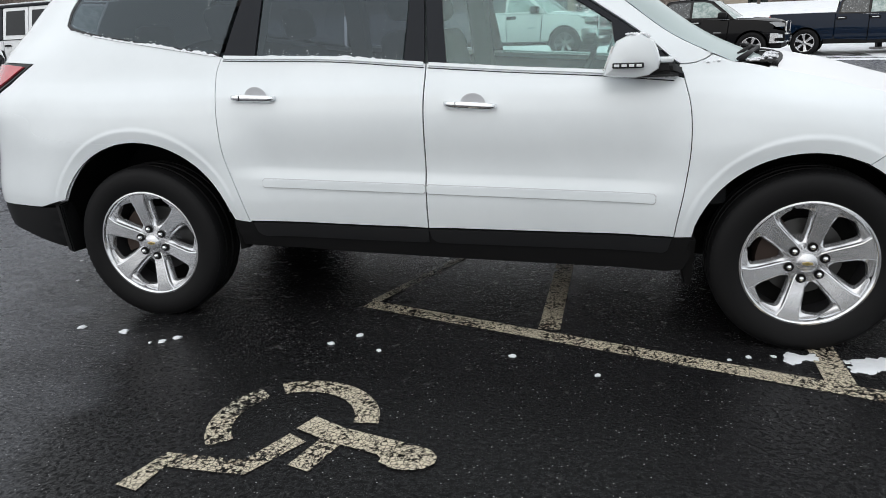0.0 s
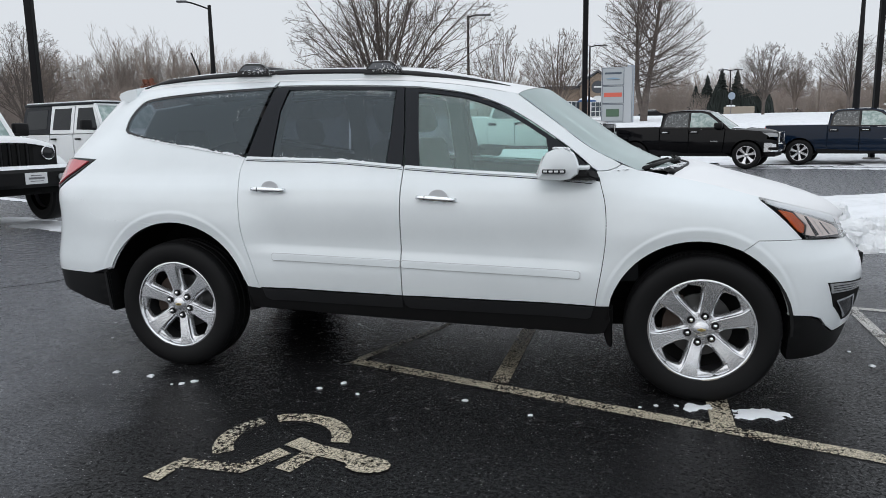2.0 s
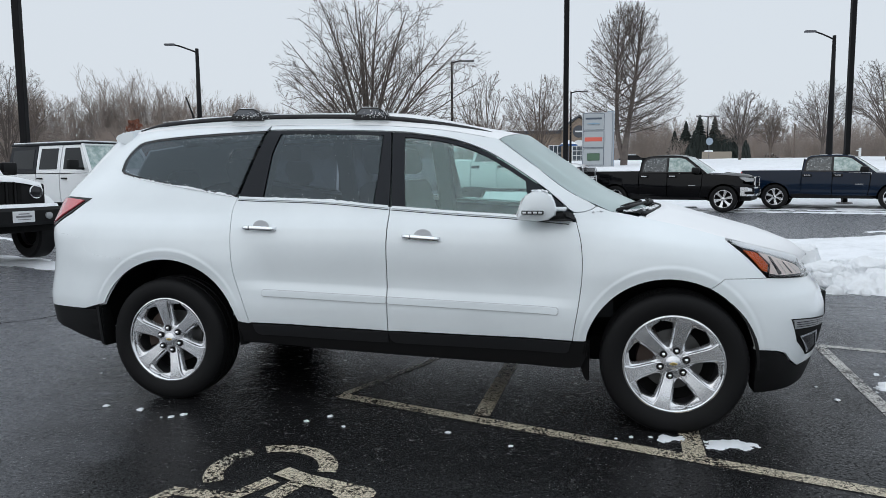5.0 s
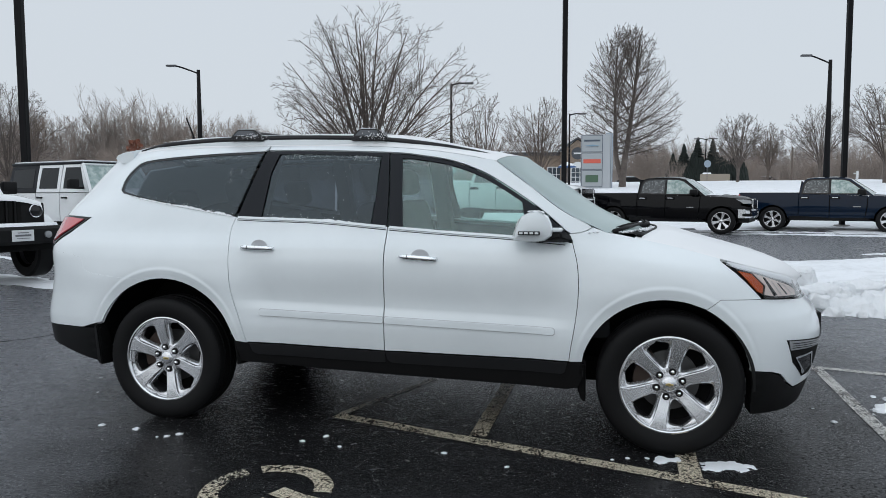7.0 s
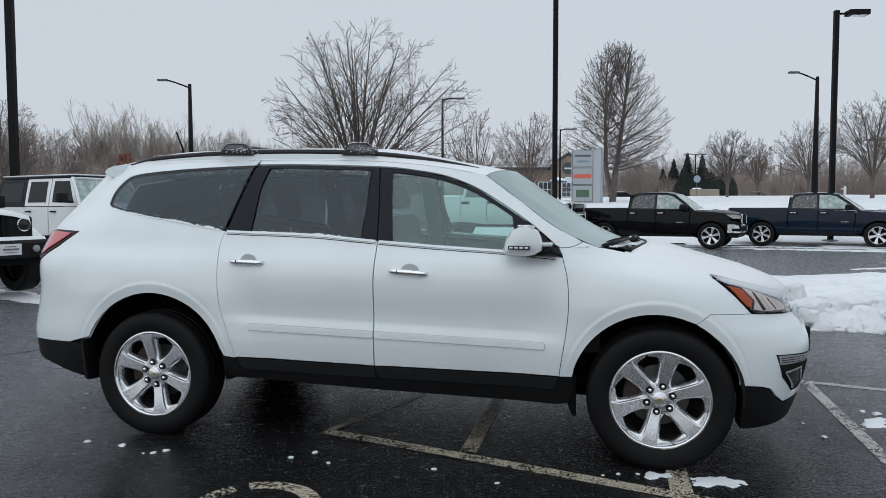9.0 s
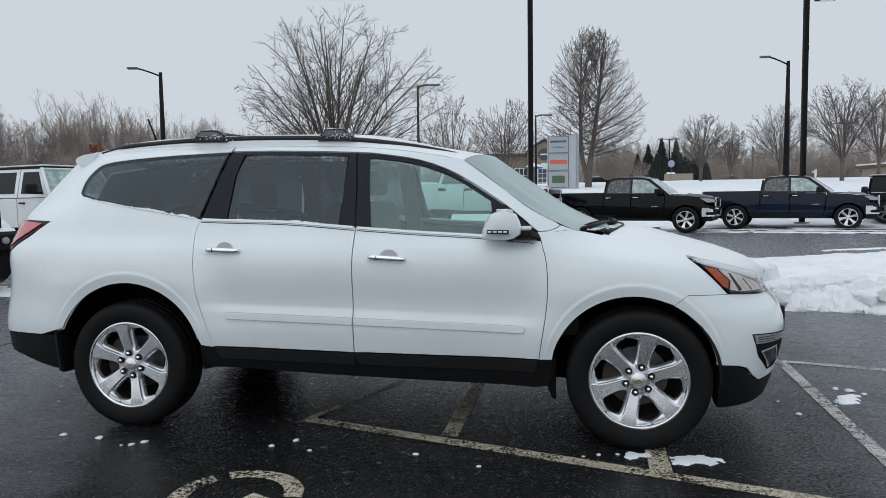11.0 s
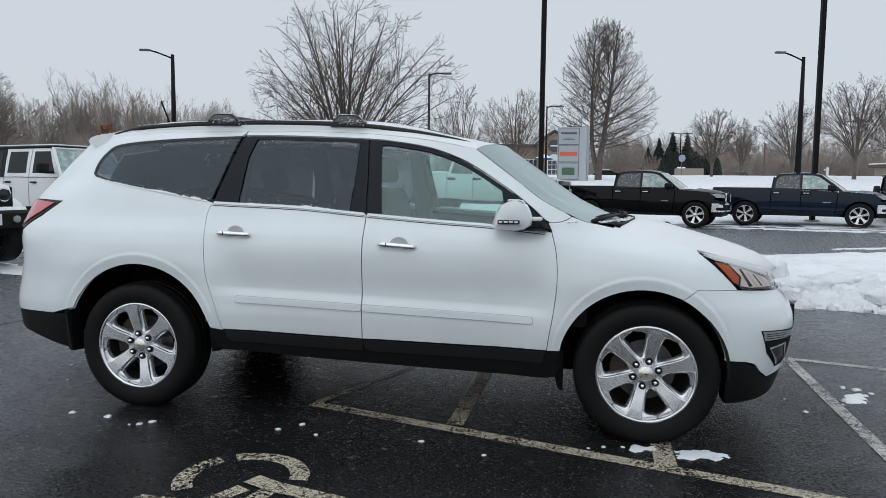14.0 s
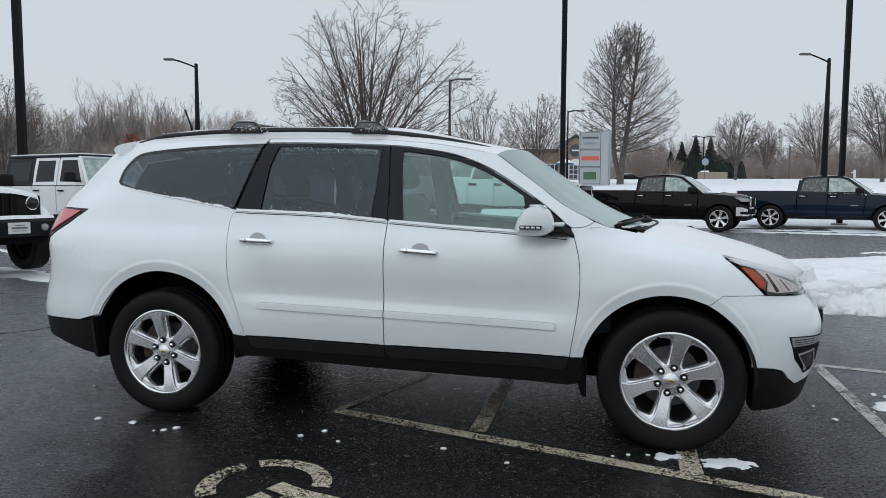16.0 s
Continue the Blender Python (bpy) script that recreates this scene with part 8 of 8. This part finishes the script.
def fan_tree(x, y, seed, label, height, wl, wr, fork, mid, stems, steep=85, counts=(9, 6, 4), ratios=(0.40, 0.45, 0.5), spreads=(27, 32, 36), thick=0.07, trunk=0.0, lift=0.12, bend=0.17, twig=0.009, bark=None, depth=0.85, bare=0.25, group="bare trees"):
    """A tree whose limbs fan from a low fork to the surface of a lopsided dome; mid is the height of its widest part."""
    rng = np.random.default_rng(seed)

    def env(p):
        w = np.where(p[:, 0] < 0, wl, wr)
        h = np.where(p[:, 2] > mid, height - mid, mid - 0.25 * fork)
        return (p[:, 0] / w) ** 2 + (p[:, 1] / (depth * 0.5 * (wl + wr))) ** 2 + ((p[:, 2] - mid) / h) ** 2 < 1.08
    rows = []
    for k in range(stems):
        a = 2.39996 * k + rng.uniform(-0.25, 0.25)
        th = radians(steep) * ((k + 0.35) / stems) ** 0.62
        c, s = math.cos(a), math.sin(a) * depth
        w = wl if c < 0 else wr
        e = np.array((w * math.sin(th) * c, 0.5 * (wl + wr) * math.sin(th) * s, mid + (height - mid) * math.cos(th))) * np.array((1, 1, 1)) * 1.0
        e[:2] *= rng.uniform(0.84, 0.99)
        e[2] = fork + (e[2] - fork) * rng.uniform(0.88, 0.99)
        f0 = np.array((0.10 * c, 0.10 * s, fork * rng.uniform(0.85, 1.15)))
        ctl = np.array((0.36 * e[0], 0.36 * e[1], fork + (0.60 - 0.12 * math.sin(th)) * (e[2] - fork)))
        u = np.linspace(0, 1, 8)[:, None]
        line = (1 - u) ** 2 * f0 + 2 * u * (1 - u) * ctl + u ** 2 * e
        line[1:] += np.cumsum(rng.normal(0, 0.016 * height / 6, (7, 3)), axis=0)
        rows.append(np.vstack([(0.05 * c * (trunk == 0), 0.05 * s, -0.3), line]))
    M = np.array(rows)
    R = thick * np.linspace(1, 0.0, M.shape[1])[None, :] ** 0.85 * np.linspace(1.0, 0.7, stems)[:, None] + twig * 1.3
    mains = [(M, R)]
    if trunk:
        z = np.linspace(-0.3, fork * 1.1, 5)
        mains.append((np.stack([0 * z, 0 * z, z], 1)[None], np.linspace(trunk * 1.25, trunk * 0.85, 5)[None]))
    gens, P, Q, t0 = [], M, R, bare
    for g, (c, ra, sp) in enumerate(zip(counts, ratios, spreads)):
        P, Q = sprout(rng, P, Q, c, ra, sp, t0, 0.99, bend, lift, 4 if g < 2 else 3, twig, env)
        gens.append((P, Q))
        t0 = 0.15
    return bare_tree(x, y, label, mains, gens, bark or M_bark, group)


fan_tree(-10.45, 29.4, 11, "wide multi-stemmed bare tree with fine twigs", 10.35, 4.75, 6.3, 1.8, 5.0, 26, 92, (8, 5, 3), (0.38, 0.46, 0.5), (34, 40, 42), thick=0.078, twig=0.0084, lift=0.06, bend=0.26, bare=0.30)
fan_tree(-5.2, 32.5, 12, "smaller bare shrub beside the big bare tree", 6.2, 2.3, 2.3, 0.6, 2.4, 10, 70, (6, 5, 3), thick=0.035, twig=0.008, bend=0.24, bark=M_bark_pale)


def leader_tree(x, y, seed, label, leaders, width, height, bark):
    """A tall tree with upright leaders; side limbs reach out to the crown's edge, level below and steep above."""
    rng = np.random.default_rng(seed)
    mains, first = [], []
    cx = 0.25

    def env(p):
        w = np.array([width(min(max(z / height, 0), 1)) for z in p[:, 2]])
        return (p[:, 0] - cx) ** 2 + (p[:, 1] * 1.05) ** 2 < (w * 1.04) ** 2
    for st, r0 in leaders:
        ln = spline(st, 4)
        mains.append((ln[None], (r0 * np.linspace(1, 0.0, len(ln)) ** 0.9 + 0.016)[None]))
        zs = ln[:, 2]
        n = 50
        for k in range(n):
            z = 2.3 + (height * 0.985 - 2.3) * ((k + rng.uniform(0, 1)) / n) ** 1.25
            if z > zs[-1] or z < zs[0]:
                continue
            p0 = np.array([np.interp(z, zs, ln[:, q]) for q in range(3)])
            a = 2.39996 * k + rng.uniform(-0.3, 0.3)
            t = z / height
            out = width(min(t + 0.10, 1.0)) * rng.uniform(0.8, 1.05)
            c, s = math.cos(a), math.sin(a) * 0.95
            away = (p0[0] - cx) * c
            reach = max(out - max(away, -1.0), 0.5)
            up = min(reach * (0.46 + 0.95 * smooth01(0.2, 0.8, t)) * rng.uniform(0.85, 1.1), 1.02 * height - z)
            reach *= min(1.0, width(min((z + up) / height, 1.0)) / max(out, 0.1) + 0.15)
            dip = -0.06 * reach * (1 - smooth01(0.25, 0.5, t))
            u = np.linspace(0, 1, 6)[:, None]
            e = p0 + np.array((reach * c, reach * s, up + dip))
            ctl = p0 + np.array((0.45 * reach * c, 0.45 * reach * s, 0.30 * up + dip))
            line = (1 - u) ** 2 * p0 + 2 * u * (1 - u) * ctl + u ** 2 * e
            line[1:] += np.cumsum(rng.normal(0, 0.035, (5, 3)), axis=0)
            first.append(line)
    P = np.array(first)
    L = np.linalg.norm(np.diff(P, axis=1), axis=2).sum(1)
    R = np.maximum(0.013 * L[:, None] * np.linspace(1, 0.3, 6)[None, :], 0.012)
    gens = [(P, R)]
    for some, c in ((L > 2.4, 12), ((L <= 2.4) & (L > 1.4), 9), (L <= 1.4, 5)):
        p, r = sprout(rng, P[some], R[some], c, 0.34, 42, 0.15, 0.99, 0.20, 0.18, 4, 0.0095, env)
        gens.append((p, r))
        gens.append(sprout(rng, p, r, 5 if c > 5 else 3, 0.55, 40, 0.15, 0.99, 0.2, 0.18, 3, 0.0085, env))
    return bare_tree(x, y, label, mains, gens, bark)


oval = curve1([0.0, 0.14, 0.22, 0.34, 0.45, 0.55, 0.66, 0.78, 0.88, 0.95, 1.0], [0.8, 2.4, 3.3, 3.8, 3.8, 3.6, 3.2, 2.7, 2.25, 1.75, 1.0])
leader_tree(2.15, 48.5, 21, "tall oval bare tree with two leaders",
            [([(0, 0, -0.3), (0.12, 0, 1.5), (0.38, 0, 3.4), (0.72, 0, 6.2), (0.95, 0, 8.6), (1.12, 0, 10.8)], 0.26),
             ([(0.02, 0.1, 0.5), (-0.42, 0.15, 2.3), (-0.52, 0.15, 4.6), (-0.52, 0.15, 7.4), (-0.38, 0.15, 10.7)], 0.20)], oval, 10.95, M_bark)
for tx, ty, sd, hh, ww, tk, bk, lab in ((-3.95, 50.1, 22, 7.2, 3.3, 0.0, M_bark_pale, "bare spreading tree in front of the shops"), (11.6, 58.6, 23, 5.9, 2.6, 0.11, M_bark, "small bare street tree standing in snow"),
                                       (17.2, 75.0, 24, 6.2, 1.9, 0.10, M_bark_pale, "bare tree on the far verge"), (21.0, 71.0, 25, 7.6, 3.6, 0.13, M_bark, "bare spreading tree on the far verge"),
                                       (18.95, 48.0, 26, 7.1, 3.0, 0.13, M_bark, "bare young tree on the snow bank"), (26.5, 62.0, 27, 8.0, 3.4, 0.15, M_bark, "bare spreading tree on the far verge"),
                                       (-39.5, 37.5, 28, 8.6, 4.0, 0.16, M_bark, "dark bare tree at the edge of the wood"), (-56.8, 59.0, 31, 9.0, 1.5, 0.08, M_bark_pale, "slim pale bare tree before the wood"),
                                       (-36.5, 66.0, 29, 7.6, 3.0, 0.12, M_brush, "round bare tree before the wood"), (-27.0, 66.0, 30, 6.9, 3.0, 0.12, M_brush, "bare tree before the wood")):
    fan_tree(tx, ty, sd, lab, hh, ww, ww, (0.22 if tk else 0.10) * hh, 0.50 * hh, 13, 90, (8, 6, 4), (0.42, 0.46, 0.5), (34, 38, 40), thick=0.050, trunk=tk, twig=0.0085, lift=0.08, bend=0.22, bark=bk, bare=0.22)


def conifer(x, y, h, seed):
    rng = np.random.default_rng(seed)
    t = thing("conifer", on_land(x, y, 0), "dark green spruce on the far verge", "tree", "far spruces")
    part("trunk", tube([(0, 0, -0.2), (0, 0, h)], [0.18, 0.02], 7), M_bark, t)
    n = 420
    z = h * (0.06 + 0.93 * (np.arange(n) / n) ** 0.85)
    r = ((h - z) * 0.34 + 0.12) * rng.uniform(0.55, 1.12, n)
    a = rng.uniform(0, 2 * math.pi, n)
    c, s = np.cos(a) * r, np.sin(a) * r
    P = np.stack([np.stack([0 * z, 0 * z, z], 1), np.stack([c * 0.6, s * 0.6, z - 0.05 * r], 1), np.stack([c, s, z - 0.20 * r], 1)], 1)
    R = np.stack([0 * z + 0.08, 0.10 + 0.05 * r, 0 * z + 0.02], 1)
    part("crown", tube_mesh("crown", [(P, R)], 4), M_needle, t, "dense dark needles")


for x, y, h, s in ((11.8, 104.7, 6.1, 1), (13.75, 105.2, 7.0, 2), (15.85, 105.7, 6.8, 3), (10.4, 106, 4.8, 4), (12.8, 103, 4.6, 6)):
    conifer(x, y, h, s)


def hedge(x, y, w, h, seed):
    rng = np.random.default_rng(seed)
    t = thing("evergreen_shrub", on_land(x, y, 8), "dense dark evergreen shrub on the far verge", "shrub", "far shrubs")
    n = 520
    a, q = rng.uniform(0, 2 * math.pi, n), rng.uniform(0, 1, n) ** 0.5
    px_, py_ = w / 2 * q * np.cos(a), 1.2 * q * np.sin(a)
    top = h * (1 - 0.45 * q ** 3) * rng.uniform(0.8, 1.04, n)
    b = np.stack([px_, py_, top * rng.uniform(0.0, 0.7, n)], 1)
    P = np.stack([b, b + np.stack([rng.normal(0, 0.08, n), rng.normal(0, 0.08, n), 0 * a + 0.3], 1), np.stack([px_ * 1.03, py_, top], 1)], 1)
    part("crown", tube_mesh("crown", [(P, np.tile((0.14, 0.17, 0.02), (n, 1)))], 4), M_needle, t, "dense dark needles")


for x, y, w, h, s in ((12.0, 88.5, 3.2, 3.3, 1), (14.2, 89.2, 3.4, 3.5, 2), (16.4, 90.0, 2.8, 3.3, 3)):
    hedge(x, y, w, h, s)


def sapling(seed, stems, spread, limbs, twigs, fork=0.12):
    """A slim tree or bush eight metres tall, as groups of lines, to be set out in a wood."""
    rng = np.random.default_rng(seed)
    S = np.stack([rng.normal(0, 0.25, stems), rng.normal(0, 0.25, stems), np.full(stems, -0.2)], 1)
    D = np.stack([rng.normal(0, spread, stems), rng.normal(0, spread, stems), np.ones(stems)], 1)
    D /= np.linalg.norm(D, axis=1, keepdims=True)
    P = grow(rng, S, D, rng.uniform(0.7, 1.0, stems) * 8.0, 0.16, 0.10, 6)
    R = np.tile(np.linspace(0.065, 0.014, 6), (stems, 1))
    a = sprout(rng, P, R, limbs, 0.30, 34, fork, 0.99, 0.25, 0.30, 3, 0.0125)
    b = sprout(rng, *a, twigs, 0.55, 36, 0.1, 0.99, 0.2, 0.25, 2, 0.0105)
    return [(P, R), a, b]


def wood(name, spots, seed, label, mat, kinds):
    """A stand of slim bare trees and brush, one mesh set out from a few saplings."""
    rng = np.random.default_rng(seed)
    models = []
    for g in kinds:
        me = tube_mesh("sapling", g, 3)
        V = np.empty(len(me.vertices) * 3, np.float32)
        me.vertices.foreach_get("co", V)
        F = np.empty(len(me.loops), np.int32)
        me.loops.foreach_get("vertex_index", F)
        models.append((V.reshape(-1, 3), F.reshape(-1, 4)))
        bpy.data.meshes.remove(me)
    VV, FF, base = [], [], 0
    for x, y, h in spots:
        V, F = models[rng.integers(len(models))]
        a, k = rng.uniform(0, 6.283), h / 8.0
        w = max(k, 0.75) * rng.uniform(0.9, 1.25)
        c, s = math.cos(a) * w, math.sin(a) * w
        VV.append(np.stack([x + V[:, 0] * c - V[:, 1] * s, y + V[:, 0] * s + V[:, 1] * c, rise(x, y) + V[:, 2] * k], 1))
        FF.append(F + base)
        base += len(V)
    ob = part(name, quads(name, np.vstack(VV), np.vstack(FF)), mat)
    return tagged(ob, label, "trees", kind="stuff")


rng0 = np.random.default_rng(5)


def belt(a, b, n, depth, h, vary=0.2):
    """Spots scattered along a line of woodland."""
    out = []
    for k in range(n):
        t = (k + rng0.uniform(0, 1)) / n
        hh = h(t) if callable(h) else h
        out.append((a[0] + (b[0] - a[0]) * t + rng0.normal(0, 0.8), a[1] + (b[1] - a[1]) * t + rng0.uniform(0, depth), hh * rng0.uniform(1 - vary, 1 + vary * 0.3)))
    return out


TREES = [sapling(60 + k, 3, 0.14, 11, 7) for k in range(5)]
BUSHES = [sapling(80 + k, 6, 0.30, 6, 6, 0.05) for k in range(4)]
left_h = curve1([0, 0.3, 0.42, 0.52, 0.60, 0.68, 0.80, 0.90, 1.0], [10.3, 9.8, 10.2, 9.2, 11.6, 10.6, 9.0, 7.6, 6.4])
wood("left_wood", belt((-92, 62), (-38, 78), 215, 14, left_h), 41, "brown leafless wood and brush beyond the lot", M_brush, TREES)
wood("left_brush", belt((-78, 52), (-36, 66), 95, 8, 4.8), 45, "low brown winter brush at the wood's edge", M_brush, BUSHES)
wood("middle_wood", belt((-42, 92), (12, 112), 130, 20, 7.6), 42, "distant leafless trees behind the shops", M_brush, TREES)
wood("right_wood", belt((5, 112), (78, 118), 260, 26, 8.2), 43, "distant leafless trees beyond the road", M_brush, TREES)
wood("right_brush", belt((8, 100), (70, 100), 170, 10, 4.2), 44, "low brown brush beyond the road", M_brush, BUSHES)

# a few shrubs with rusty leaves left on
rl = thing("leafy_shrub", on_land(-31.2, 40.0, 0), "shrub that keeps its rusty brown leaves", "shrub")
rgen = np.random.default_rng(3)
lv, lf = [], []
for k in range(900):
    a, q, z = rgen.uniform(0, 6.28), rgen.uniform(0, 1) ** 0.5, rgen.uniform(0.3, 4.3)
    r = 1.15 * q * (1 - (z / 5.2) ** 2)
    c = np.array((r * math.cos(a), r * math.sin(a), z))
    u, w = rgen.normal(0, 0.06, 3), rgen.normal(0, 0.06, 3)
    i = len(lv)
    lv += [c - u, c + w, c + u, c - w]
    lf.append((i, i + 1, i + 2, i + 3))
part("leaves", pydata("leaves", lv, lf), M_rust_leaf, rl, "rusty leaves")
SD = np.stack([rgen.normal(0, 0.22, 9), rgen.normal(0, 0.22, 9), np.ones(9)], 1)
part("stems", tube_mesh("stems", [(grow(rgen, np.tile((0.0, 0.0, -0.2), (9, 1)), SD / np.linalg.norm(SD, axis=1, keepdims=True), np.full(9, 4.2), 0.2, 0.1, 6), np.tile(np.linspace(0.04, 0.01, 6), (9, 1)))], 4), M_bark, rl)

# the far distance: a low belt of woodland, haze mixed into its colour
bv, bf = [], []
N = 220
for k in range(N + 1):
    a = radians(-80 + 160 * k / N)
    R = 190
    x, y = R * math.sin(a), R * math.cos(a) - 5
    h = 6.2 + 1.6 * noise.noise(Vector((k * 0.13, 0, 0))) + 0.9 * noise.noise(Vector((k * 0.7, 3, 0)))
    for z in (0, 0.55, 1.0):
        bv.append((x + (0.6 * z), y, 1.0 + h * z))
for k in range(N):
    for j in range(2):
        i = k * 3 + j
        bf.append((i, i + 3, i + 4, i + 1))
tagged(part("backdrop", pydata("backdrop", bv, bf), M_far_wood, None, smooth=True), "far woodland along the horizon, haze put into its pale colour", "backdrop", kind="structure")
